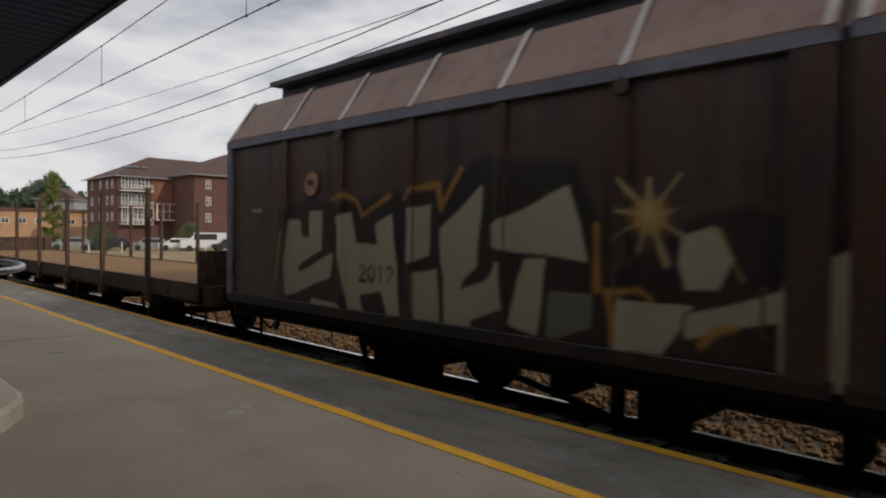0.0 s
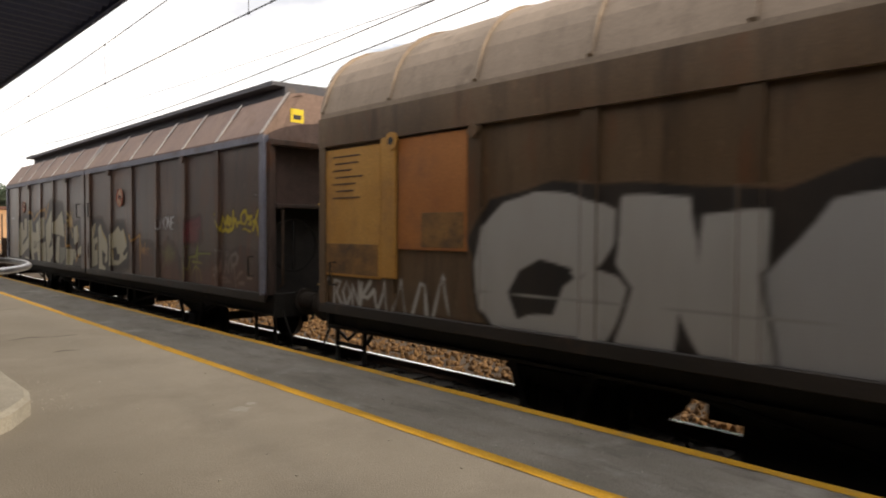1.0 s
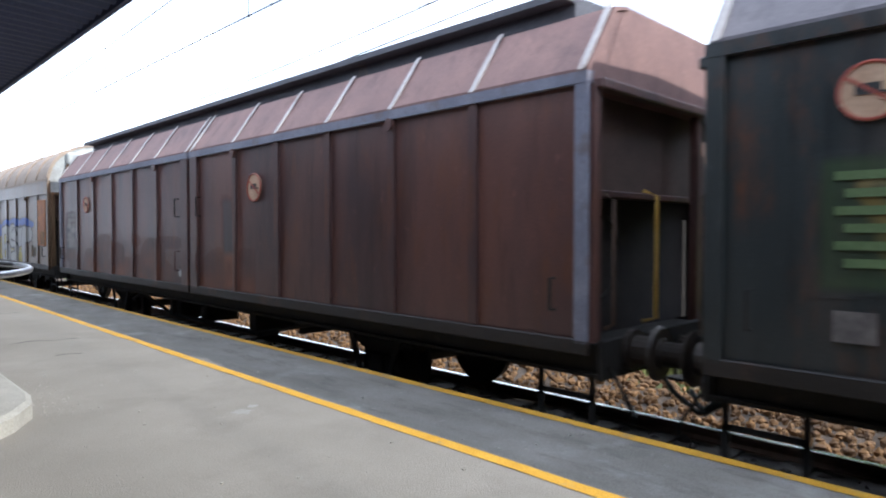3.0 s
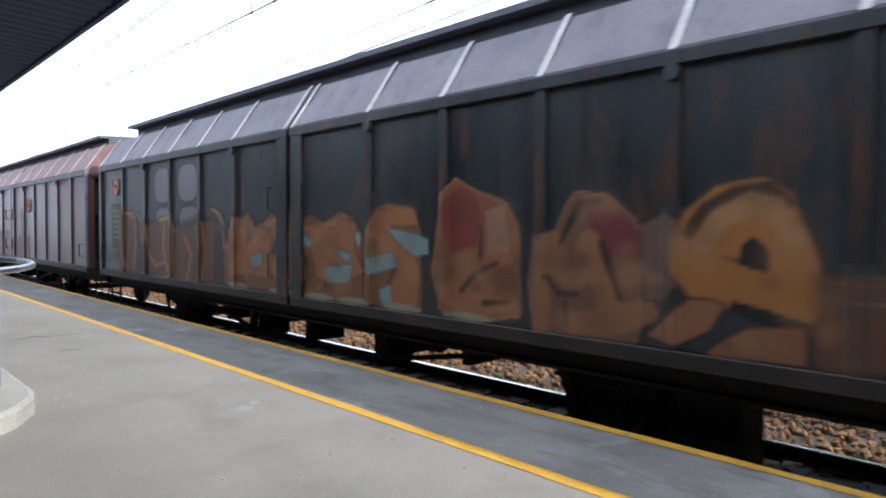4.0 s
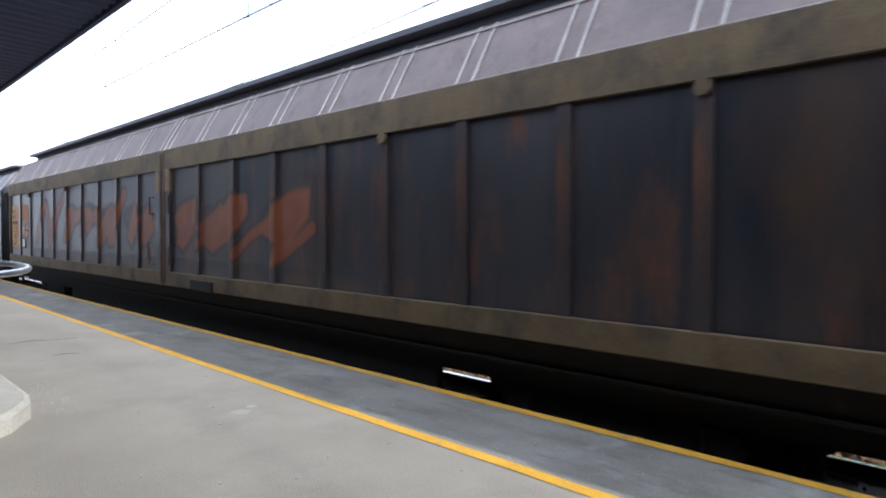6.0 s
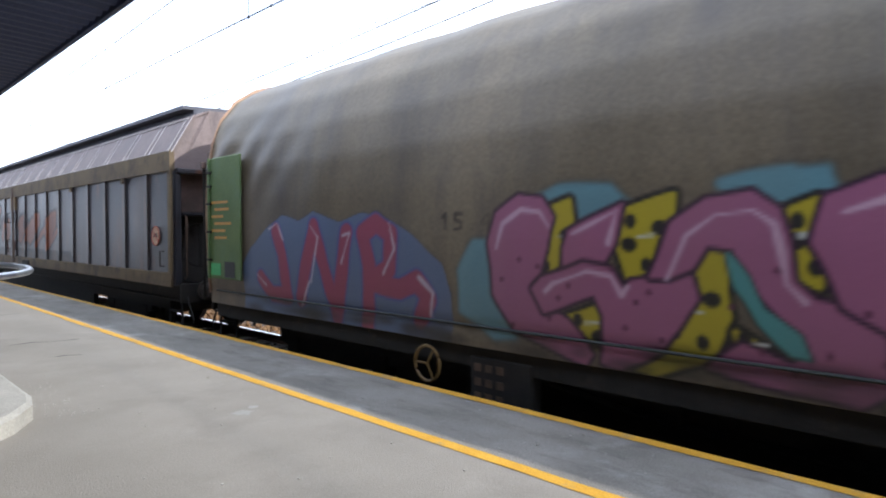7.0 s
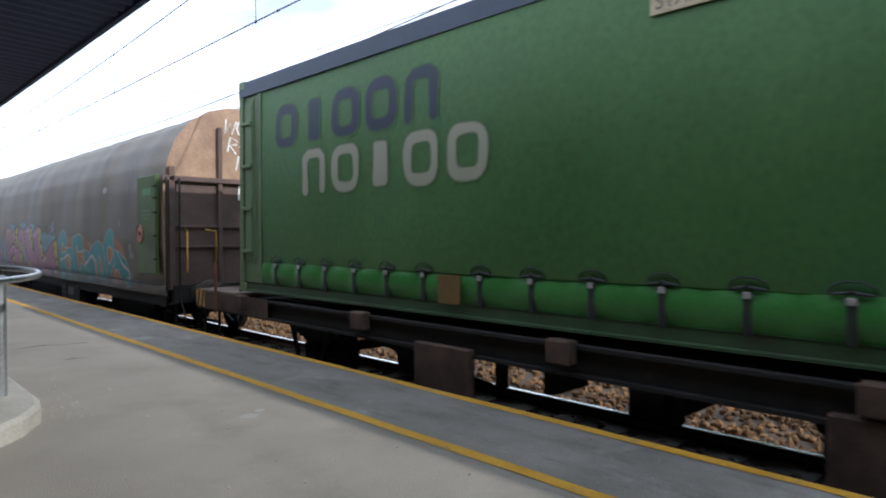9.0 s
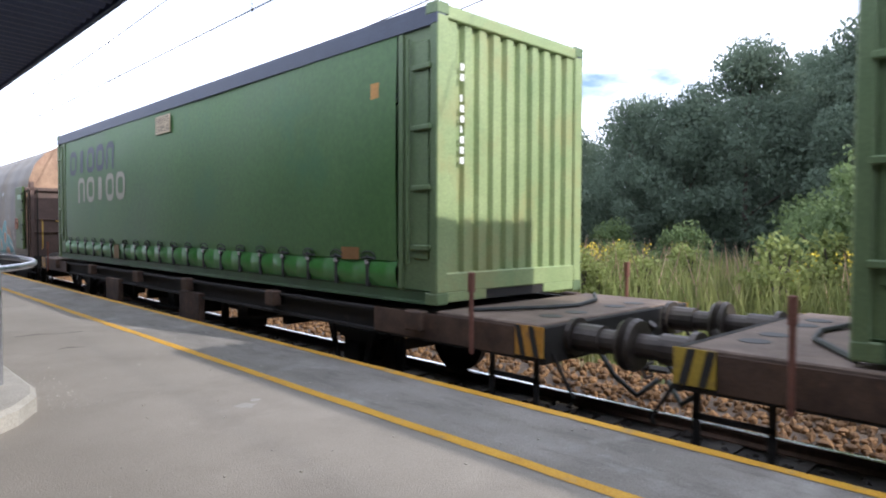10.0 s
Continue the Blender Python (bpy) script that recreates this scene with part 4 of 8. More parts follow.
        if roof == "round":
            bm = bmnew()
            box(bm, -1.02, -0.72, *sorted((e * (half - 0.04), e * (half + 0.12))), 3.62, 3.9, 0.03)
            tube(bm, [(-0.72, e * (half + 0.05), 3.85), (-0.3, e * (half + 0.06), 4.1), (0.3, e * (half + 0.06), 4.12)], 0.03, 6)
            part("latch_gear", bm, "end_grey", end, "grey latch box with a rod at the roof's end")
            bm = bmnew()
            tube(bm, [(-1.0, e * (half + 0.06), 3.62), (-1.15, e * (half + 0.1), 3.2), (-1.2, e * (half + 0.08), 2.3)], 0.018, 6)
            part("latch_rod", bm, "rusty_frame", end)
        if paint in ("maroon", "bottle"):
            bm = bmnew()
            box(bm, -1.03, -0.83, *sorted((e * (half - 0.03), e * (half - 0.022))), eave + 0.28, eave + 0.46)
            part("warning_plate", bm, "sign_yellow", end)
            bm = bmnew()
            box(bm, -0.99, -0.87, *sorted((e * (half - 0.022), e * (half - 0.018))), eave + 0.32, eave + 0.38)
            part("plate_symbol", bm, "sign_black", end)
    return root, rib_profile(ribs_all, rib_w)


M["roof_dark"] = surface("roof_dark", (0.06, 0.06, 0.07), (0.1, 0.1, 0.115), 0.8, scale=2, dirt=(0.2, 0.14, 0.1), dirt_at=(0.6, 0.8), dirt_scale=2)
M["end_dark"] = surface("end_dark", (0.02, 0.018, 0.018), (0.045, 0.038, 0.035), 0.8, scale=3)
M["end_grey"] = surface("end_grey", (0.3, 0.31, 0.3), (0.5, 0.5, 0.47), 0.6, scale=1.2, dirt=(0.16, 0.15, 0.14), dirt_at=(0.45, 0.7), dirt_scale=1.5)


def flat_wagon():
    half = 9.6
    root = wagon("stake_flat_wagon", "empty rusty brown flat wagon with upright steel stakes", 9.45 + half)
    running_gear(root, half, (-half + 2.6, half - 2.6), frame="rusty_frame")
    bm = bmnew()
    for k in range(38):
        y = -half + 0.02 + k * (2 * half - 0.04) / 38
        box(bm, -1.38, 1.38, y + 0.004, y + (2 * half - 0.04) / 38 - 0.004, 1.09, 1.15, 0.006)
    part("deck_planks", bm, "deck_wood", root, "worn brown plank deck")
    for s in (-1, 1):
        bm = bmnew()
        prism(bm, [(s * 1.38, 0.9), (s * 1.44, 0.9), (s * 1.44, 1.17), (s * 1.38, 1.17)], -half, half)
        part("side_sill", bm, "rusty_frame", root)
    shared = None
    for k in range(8):
        y = -half + 1.78 + k * 2.29
        for s in (-1, 1):
            if shared is None:
                b2 = bmnew()
                prism(b2, [(-0.035, 0), (0.035, 0), (0.03, 1.72), (-0.03, 1.72)], -0.045, 0.045)
                box(b2, -0.06, 0.06, -0.08, 0.08, -0.18, 0.1, 0.01)
                shared = b2
            shared = part("stake", shared, "rusty_frame", root, at=(s * 1.46, y, 0.95)).data
    for e in (-1, 1):
        bm = bmnew()
        box(bm, -1.38, 1.38, *sorted((e * half, e * (half - 0.06))), 1.1, 1.66, 0.01)
        for x in (-1.2, -0.6, 0, 0.6, 1.2):
            box(bm, x - 0.04, x + 0.04, *sorted((e * half, e * (half + 0.04))), 1.0, 1.66)
        part("end_board", bm, "rusty_frame", root)


M["deck_wood"] = surface("deck_wood", (0.18, 0.092, 0.032), (0.28, 0.15, 0.058), 0.9, scale=2, stretch=(0.4, 3, 1), grain=30, bump=0.4)


# ---- tarpaulin wagon
TARP = [(1.38, 0.93), (1.385, 1.04), (1.41, 1.4), (1.43, 1.9), (1.43, 2.4), (1.41, 2.8), (1.34, 3.22), (1.2, 3.6), (0.95, 3.92), (0.62, 4.14), (0.25, 4.25), (0, 4.26)]


def tarp_half(v):
    """Half width of the tarpaulin at the height v."""
    zs, xs = np.array([z for x, z in TARP]), np.array([x for x, z in TARP])
    return np.interp(v, zs, xs)


def tarp_folds(y, v):
    f = 0.006 * np.sin(y * 5.2 + 0.8 * np.sin(y * 1.3)) * np.clip((v - 1.2) / 1.5, 0, 1) + 0.012 * np.sin(y * 1.7 + v * 1.1)
    near = np.exp(-((9.0 - y) / 1.9) ** 2)
    f = f + 0.022 * near * np.sin((y * 1.1 + v * 1.0) * 7.5) * np.exp(-((v - 2.9) / 0.55) ** 2)
    return f - 0.012 * np.exp(-((v - 1.12) / 0.06) ** 2)


def tarp_wagon():
    half = 9.25
    root = wagon("tarpaulin_wagon", "bogie wagon under a dirty grey-brown tarpaulin, sprayed with graffiti", -87.0)
    running_gear(root, half, (-7.4, -5.6, 5.6, 7.4), True, low=0.78)
    ys = np.linspace(-half + 0.075, half - 0.075, 260)
    # outline by arc steps over the whole arch
    zs = np.concatenate([np.linspace(0.93, 2.8, 28), np.linspace(2.86, 4.1, 22)])
    prof = [(-tarp_half(z), z) for z in zs] + [(-0.5, 4.18), (-0.25, 4.25), (0, 4.26), (0.25, 4.25), (0.5, 4.18)] + [(tarp_half(z), z) for z in zs[::-1]]
    px, pz = np.array([p[0] for p in prof]), np.array([p[1] for p in prof])
    Y, PX = np.meshgrid(ys, px, indexing="ij")
    PZ = np.broadcast_to(pz, Y.shape)
    fold = tarp_folds(Y, PZ)
    nx = np.where(PZ > 3.6, PX * 0.6, np.sign(PX))
    bow = 0.009 * np.cos(Y * math.tau / 1.42) * np.clip((PZ - 3.0) / 0.8, 0, 1)
    pts = np.stack([PX + nx * fold, Y, PZ + bow], -1)
    part("tarpaulin", grid_mesh("tarpaulin", pts), "tarp", root, "dirty grey-brown tarpaulin stretched over hoops", True)
    bm = bmnew()
    box(bm, -1.36, 1.36, -half + 0.1, half - 0.1, 1.0, 1.1)
    part("floor", bm, "black_frame", root)
    for s in (-1, 1):
        bm = bmnew()
        tube(bm, [(s * (tarp_half(1.1) + 0.012), -half + 0.3, 1.12), (s * (tarp_half(1.1) + 0.012), half - 0.3, 1.12)], 0.014, 6)
        part("hem_rope", bm, "strap", root)
        bm = bmnew()
        prism(bm, [(s * 1.24, 0.74), (s * 1.34, 0.74), (s * 1.34, 1.0), (s * 1.24, 1.0)], -half + 0.2, half - 0.2)
        part("side_sill", bm, "black_frame", root)
        for e in (-1, 1):
            bm = bmnew()
            y0, y1 = e * (half - 0.2), e * (half - 1.18)
            x = s * 1.452
            box(bm, *sorted((x, x + s * 0.025)), *sorted((y0, y1)), 1.3, 3.02, 0.01)
            door = part("side_panel", bm, "door_green", root, "green painted steel panel at the wagon's end")
            bm = bmnew()
            for dy in (0.03,):
                box(bm, *sorted((x + s * 0.025, x + s * 0.05)), *sorted((y0 - e * dy, y0 - e * (dy + 0.05))), 1.3, 3.02, 0.006)
            part("panel_frame", bm, "door_green", door)
            for z in (1.55, 1.95, 2.35, 2.6, 2.8):
                bm = bmnew()
                box(bm, *sorted((x + s * 0.025, x + s * 0.062)), *sorted((y0 - e * 0.02, y0 - e * 0.13)), z, z + 0.03)
                part("hinge", bm, "black_frame", door)
            if s < 0:
                if e < 0:
                    round_sign(door, y0 + 0.83, 2.0, 0.165, x - 0.027)
                    bars(door, y0 + 0.78, 2.42, [(0.0, 0.0, 0.42, 0.03), (0.0, 0.07, 0.5, 0.03), (0.04, 0.14, 0.4, 0.025)], "box_green", x - 0.026)
                    bars(door, y0 + 0.8, 2.8, [(0.1, 0, 0.4, 0.12)], "curtain_hem", x - 0.026)
                    bars(door, y0 + 0.5, 2.0, [(0, 0, 0.28, 0.27)], "dark_patch", x - 0.026)
                else:
                    bars(door, y0 - 0.12, 2.4, [(0.1 * (k % 2), 0.1 * k, 0.5 - 0.07 * (k % 3), 0.035) for k in range(6)], "orange_plate", x - 0.026)
                    bars(door, y0 - 0.1, 1.52, [(0.0, 0, 0.3, 0.17)], "hem_bright", x - 0.026)
                    bars(door, y0 - 0.52, 1.55, [(0, 0, 0.3, 0.22)], "sign_black", x - 0.026)
    arch = [(x + 0.02, z + 0.03) for x, z in TARP[1:-1]] + [(0, 4.29)]
    for e in (-1, 1):
        bm = bmnew()
        ring = [(x, z) for x, z in arch] + [(-x, z) for x, z in arch[-2::-1]]
        prism(bm, ring, *sorted((e * (half - 0.074), e * (half - 0.063))))
        end = part("end_wall", bm, "end_tan", root, "tan steel end wall, darker brown below")
        bm = bmnew()
        prism(bm, [(-1.36, 1.1), (1.36, 1.1), (1.36, 2.9), (-1.36, 2.9)], *sorted((e * (half - 0.08), e * (half - 0.06))))
        part("lower_panel", bm, "end_brown", end)
        bm = bmnew()
        for x, z1 in ((-0.45, 3.9), (0.45, 3.9)):
            box(bm, x - 0.04, x + 0.04, *sorted((e * (half - 0.06), e * (half + 0.02))), 1.1, z1, 0.01)
        for z in (1.75, 2.1):
            box(bm, -1.3, 1.3, *sorted((e * (half - 0.06), e * half)), z, z + 0.05, 0.01)
        part("end_rib", bm, "end_brown", end)
        bm = bmnew()
        box(bm, -1.48, 1.48, *sorted((e * (half - 0.06), e * (half + 0.04))), 2.9, 2.99, 0.01)
        for x in (-1.32, 1.32):
            box(bm, x - 0.05, x + 0.05, *sorted((e * (half - 0.05), e * (half + 0.04))), 1.05, 3.15, 0.01)
        part("lock_frame", bm, "end_brown", root)
        for x in (-1.42, -1.2, 1.42):
            bm = bmnew()
            tube(bm, [(x, e * (half + 0.05), 1.0), (x, e * (half + 0.05), 2.95)], 0.018, 7)
            part("lock_rod", bm, "black_frame", root)
        bm = bmnew()
        tube(bm, [(-1.1, e * half, 1.3), (-1.1, e * (half + 0.12), 1.35), (-1.1, e * (half + 0.12), 2.05), (-1.1, e * half, 2.1)], 0.016, 7)
        tube(bm, [(-0.6, e * half, 1.5), (-0.6, e * (half + 0.14), 1.52), (-0.6, e * (half + 0.14), 2.05), (-0.78, e * (half + 0.1), 2.08)], 0.018, 7)
        part("end_handrail", bm, "rail_yellow", root, smooth=True)
        bm = bmnew()
        box(bm, -0.08, 0.18, *sorted((e * (half - 0.06), e * (half - 0.05))), 2.62, 2.88)
        pl = part("warning_label", bm, "white_paint", end)
        bm = bmnew()
        box(bm, -0.05, 0.15, *sorted((e * (half - 0.05), e * (half - 0.045))), 2.65, 2.75)
        part("label_symbol", bm, "sign_yellow", pl)
        bm = bmnew()
        tube(bm, [(0.05, e * (half - 0.06), 2.36), (0.05, e * (half - 0.052), 2.36)], 0.09, 20)
        part("round_label", bm, "dull_orange", end)
    bm = bmnew()
    tube(bm, [(-1.42, 4.45 + 0.17 * math.cos(k * math.tau / 20), 0.7 + 0.17 * math.sin(k * math.tau / 20)) for k in range(20)], 0.016, 7, True)
    for k in range(3):
        tube(bm, [(-1.42, 4.45, 0.7), (-1.42, 4.45 + 0.17 * math.cos(k * 2.1), 0.7 + 0.17 * math.sin(k * 2.1))], 0.012, 6)
    part("brake_handwheel", bm, "dull_brown", root)
    for y, w in ((3.6, 0.7), (-2.64, 0.42), (-3.45, 0.95)):
        bm = bmnew()
        box(bm, -1.36, -1.2, y - w / 2, y + w / 2, 0.42, 0.84, 0.015)
        bx = part("equipment_box", bm, "black_frame", root)
        if y > -3:
            bars(bx, y + w / 2 - 0.06, 0.78, [(0.13 * (k % 3), 0.13 * (k // 3), 0.08, 0.07) for k in range(9)], "rusty_frame", -1.36)
    return root


M["hem_bright"] = surface("hem_bright", (0.05, 0.33, 0.1), (0.07, 0.4, 0.13), 0.5, scale=4, bump=0)
M["dark_patch"] = surface("dark_patch", (0.07, 0.1, 0.05), (0.1, 0.14, 0.07), 0.7, scale=4)


def words_mesh(text, height, width, at):
    """Block capitals of the built-in font, facing the platform and read along falling y."""
    cu = bpy.data.curves.new("words", "FONT")
    cu.body, cu.size = text, height / 0.7
    ob = new("words", cu)
    me = bpy.data.meshes.new_from_object(ob.evaluated_get(bpy.context.evaluated_depsgraph_get()))
    bpy.data.objects.remove(ob)
    bpy.data.curves.remove(cu)
    wide = max(v.co.x for v in me.vertices)
    me.transform(Matrix(((0, 0, -1, at[0]), (-width / wide, 0, 0, at[1]), (0, 0.8, 0, at[2]), (0, 0, 0, 1))))
    me.materials.clear()
    return me


M["notice_cream"] = surface("notice_cream", (0.42, 0.33, 0.2), (0.52, 0.42, 0.27), 0.6, scale=4, dirt=(0.33, 0.25, 0.14), dirt_at=(0.55, 0.8), dirt_scale=5)
M["notice_ink"] = surface("notice_ink", (0.06, 0.05, 0.045), (0.1, 0.085, 0.07), 0.6, bump=0)


# ---- container wagons
def container(yc_local, root_y, name="curtain_container"):
    """A green curtain-sided container: it stands on its wagon and travels with it."""
    root = thing(name, "green curtain-sided freight container with a ribbed steel end", "container", "containers on the train")
    MOVING.append((root, root_y + yc_local))
    z0, z1, h = 1.17, 4.16, 6.8
    for s in (-1, 1):
        ys = np.linspace(-h + 0.62, h - 0.62, 160)
        zs = np.concatenate([[z0 + 0.42], np.linspace(z0 + 0.46, z1 - 0.2, 24)])
        Y, Z = np.meshgrid(ys, zs, indexing="ij")
        belly = 0.005 * np.sin(Y * 2.3 + Z) * np.sin((Z - z0) * 1.1) + 0.01 * np.sin(Y * 0.9) + 0.02 * np.sin((Z - z0 - 0.4) / 2.3 * math.pi)
        pts = np.stack([s * (1.225 + belly), Y, Z], -1)
        part("curtain", grid_mesh("curtain", pts), "curtain", root, "green tarpaulin side curtain", True)
        # rolled hem with its tension straps
        zs = np.linspace(0, 1, 9)
        K, Y = np.meshgrid(zs, np.linspace(-h + 0.62, h - 0.62, 230), indexing="xy")
        pinch = np.abs(np.sin((Y + 0.02) * math.pi / 0.597)) ** 0.35
        pts = np.stack([s * (1.2 + 0.05 * np.sin(K * math.pi) * pinch + 0.01), Y, z0 + 0.13 + 0.31 * K], -1)
        part("curtain_hem", grid_mesh("curtain_hem", pts), "curtain_hem", root, "bright green curtain hem pulled in by straps", True)
        bm = bmnew()
        prism(bm, [(s * 1.15, z0), (s * 1.25, z0), (s * 1.25, z0 + 0.02), (s * 1.225, z0 + 0.03), (s * 1.225, z0 + 0.12), (s * 1.24, z0 + 0.14), (s * 1.15, z0 + 0.14)], -h + 0.1, h - 0.1)
        part("bottom_rail", bm, "rail_green", root)
        bm = bmnew()
        prism(bm, [(s * 1.1, z1 - 0.22), (s * 1.25, z1 - 0.22), (s * 1.25, z1 - 0.02), (s * 1.1, z1)], -h, h)
        part("roof_rail", bm, "roof_rail_blue", root, "dark blue roof rail")
        shared = buckle = None
        for y in [5.78 - 0.586 * k for k in range(6)] + [2.07 - 0.598 * k for k in range(14)]:
            if shared is None:
                b2 = bmnew()
                box(b2, *sorted((s * 1.215, s * 1.265)), -0.028, 0.028, 0.02, 0.3, 0.006)
                tube(b2, [(s * 1.235, -0.03, 0.33), (s * 1.27, 0, 0.36), (s * 1.235, 0.03, 0.33)], 0.014, 6)
                tube(b2, [(s * 1.24, -0.13, 0.325), (s * 1.25, -0.11, 0.38), (s * 1.252, -0.05, 0.41), (s * 1.252, 0.05, 0.41), (s * 1.25, 0.11, 0.38), (s * 1.24, 0.13, 0.325)], 0.008, 6)
                tube(b2, [(s * 1.242, -0.11, 0.33), (s * 1.255, 0.0, 0.345), (s * 1.242, 0.11, 0.33)], 0.013, 6)
                shared = b2
            strap = part("strap", shared, "strap", root, at=(0, y, z0 + 0.1))
            shared = strap.data
            if buckle is None:
                buckle = bmnew()
                box(buckle, *sorted((s * 1.262, s * 1.278)), -0.026, 0.026, 0.27, 0.315, 0.004)
            buckle = part("buckle", buckle, "pale_metal", strap).data
        for e in (-1, 1):
            bm = bmnew()
            box(bm, *sorted((s * 1.12, s * 1.215)), *sorted((e * (h - 0.02), e * (h - 0.62))), z0 + 0.1, z1 - 0.2, 0.01)
            post = part("corner_panel", bm, "box_green", root)
            for nm, xa, xb, ya, yb, za, zb in (("corner_post", 1.1, 1.25, 0, 0.1, z0, z1 - 0.2), ("cover_strip", 1.215, 1.235, 0.14, 0.34, z0 + 0.45, z1 - 0.35), ("curtain_post", 1.215, 1.24, 0.52, 0.6, z0 + 0.12, z1 - 0.22)):
                bm = bmnew()
                box(bm, *sorted((s * xa, s * xb)), *sorted((e * (h - ya), e * (h - yb))), za, zb, 0.009)
                part(nm, bm, "box_green", post)
            bm = bmnew()
            tube(bm, [(s * 1.25, e * (h - 0.43), z0 + 0.4), (s * 1.25, e * (h - 0.43), z1 - 0.3)], 0.016, 7)
            part("lock_bar", bm, "box_green", post)
            for z in (z0 + 0.55, z0 + 1.15, z0 + 1.75, z0 + 2.35):
                bm = bmnew()
                box(bm, *sorted((s * 1.22, s * 1.275)), *sorted((e * (h - 0.08), e * (h - 0.36))), z, z + 0.05, 0.008)
                part("hinge", bm, "box_green", post)
            for z in (z0, z1 - 0.12):
                bm = bmnew()
                box(bm, *sorted((s * 1.08, s * 1.255)), *sorted((e * (h + 0.005), e * (h - 0.17))), z - 0.002, z + 0.122, 0.012)
                part("corner_casting", bm, "box_green", root)
    bm = bmnew()
    box(bm, -1.2, 1.2, -h + 0.02, h - 0.02, z0 + 0.02, z0 + 0.12)
    part("floor", bm, "black_frame", root)
    bm = bmnew()
    box(bm, -1.2, 1.2, -h + 0.02, h - 0.02, z1 - 0.06, z1 - 0.01)
    part("roof", bm, "box_green", root)
    for e in (-1, 1):
        bm = bmnew()
        n, w = 9, 2.0
        pts = [(-1.12, 0)]
        for k in range(n):
            c = -1.0 + (k + 0.5) * w / n
            pts += [(c - 0.06, 0), (c - 0.035, -0.055), (c + 0.035, -0.055), (c + 0.06, 0)]
        pts.append((1.12, 0))
        low, high = [], []
        for x, d in pts:
            low.append(bm.verts.new((x, e * (h - 0.03 + d), z0 + 0.3)))
            high.append(bm.verts.new((x, e * (h - 0.03 + d), z1 - 0.14)))
        for i in range(len(pts) - 1):
            bm.faces.new((low[i], low[i + 1], high[i + 1], high[i]))
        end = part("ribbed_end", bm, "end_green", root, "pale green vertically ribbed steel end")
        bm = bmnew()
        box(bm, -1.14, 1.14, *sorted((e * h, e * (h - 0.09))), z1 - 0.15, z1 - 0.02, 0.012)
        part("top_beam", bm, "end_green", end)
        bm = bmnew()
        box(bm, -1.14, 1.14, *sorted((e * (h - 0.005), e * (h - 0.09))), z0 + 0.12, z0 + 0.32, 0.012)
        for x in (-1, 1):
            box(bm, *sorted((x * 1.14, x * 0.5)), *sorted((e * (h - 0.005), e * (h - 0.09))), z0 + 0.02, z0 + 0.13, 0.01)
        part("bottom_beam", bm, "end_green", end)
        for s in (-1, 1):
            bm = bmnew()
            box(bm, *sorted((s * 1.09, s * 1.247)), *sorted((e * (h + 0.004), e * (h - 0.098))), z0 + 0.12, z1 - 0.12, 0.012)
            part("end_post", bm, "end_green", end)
    for k, w in enumerate((1, 1, 0, 0.5, 1, 1, 0.5, 1, 1, 1)):
        if w:
            zc = z1 - 0.62 - 0.105 * k
            bm = bmnew()
            box(bm, -0.9, -0.9 + 0.05 * max(w, 0.4), -h + 0.02, -h + 0.027, zc, zc + 0.07)
            part("stencil_bar", bm, "white_paint", root)
    bars(root, -h + 1.05, 3.5, [(0, 0, 0.14, 0.24)], "orange_plate", -1.245)
    bars(root, -h + 1.6, 1.72, [(0, 0, 0.34, 0.14)], "dull_orange", -1.245)
    bm = bmnew()
    box(bm, -1.262, -1.25, -0.26, 0.38, 3.55, 3.86, 0.003)
    plate = part("stacking_notice", bm, "notice_cream", root, "cream notice plate with dark block capitals")
    for row, words in enumerate(("F\u00c5R INTE", "STAPLAS")):
        part("notice_text", words_mesh(words, 0.135, 0.56, (-1.2635, 0.34, 3.725 - 0.14 * row)), "notice_ink", plate)
    bars(root, 2.6, 1.58, [(0, 0, 0.3, 0.28)], "dull_brown", -1.28)
    # operator's mark in two rows of plain blocks
    mu = Mural(h - 0.74, 4.6, 2.35, 3.85, 0.02)
    for row, (v, hh, colour, u0, n, w) in enumerate(((3.17, 0.44, (0.012, 0.016, 0.05), 0.28, 5, 0.5), (2.53, 0.44, (0.36, 0.34, 0.25), 0.94, 5, 0.5))):
        for k in range(n):
            u = u0 + k * (w + 0.16)
            form = ("ring", "block", "ring", "ring", "arch") if row == 0 else ("arch", "ring", "block", "ring", "ring")
            if form[k] == "block":
                mu.line([(u + w / 2, v + 0.1), (u + w / 2, v + hh - 0.1)], 0.26, colour, block=True)
                continue
            if form[k] == "arch":
                mu.line([(u + 0.06, v), (u + 0.06, v + hh - 0.06), (u + 0.14, v + hh), (u + w - 0.14, v + hh), (u + w - 0.06, v + hh - 0.06), (u + w - 0.06, v)], 0.13, colour)
                continue
            loop = [(u + w / 2 + w * 0.42 * math.copysign(abs(math.cos(a)) ** 0.6, math.cos(a)), v + hh / 2 + hh * 0.5 * math.copysign(abs(math.sin(a)) ** 0.6, math.sin(a))) for a in [j * math.tau / 24 for j in range(25)]]
            mu.line(loop, 0.13, colour)
    mu.build("operator_mark", root, "curtain_mural", lambda y, v: -(1.225 + 0.005 * np.sin(y * 2.3 + v) * np.sin((v - 1.17) * 1.1) + 0.01 * np.sin(y * 0.9) + 0.02 * np.sin((v - 1.57) / 2.3 * math.pi) + 0.005),
             "dark blue and cream operator's mark on the green curtain")
    return root


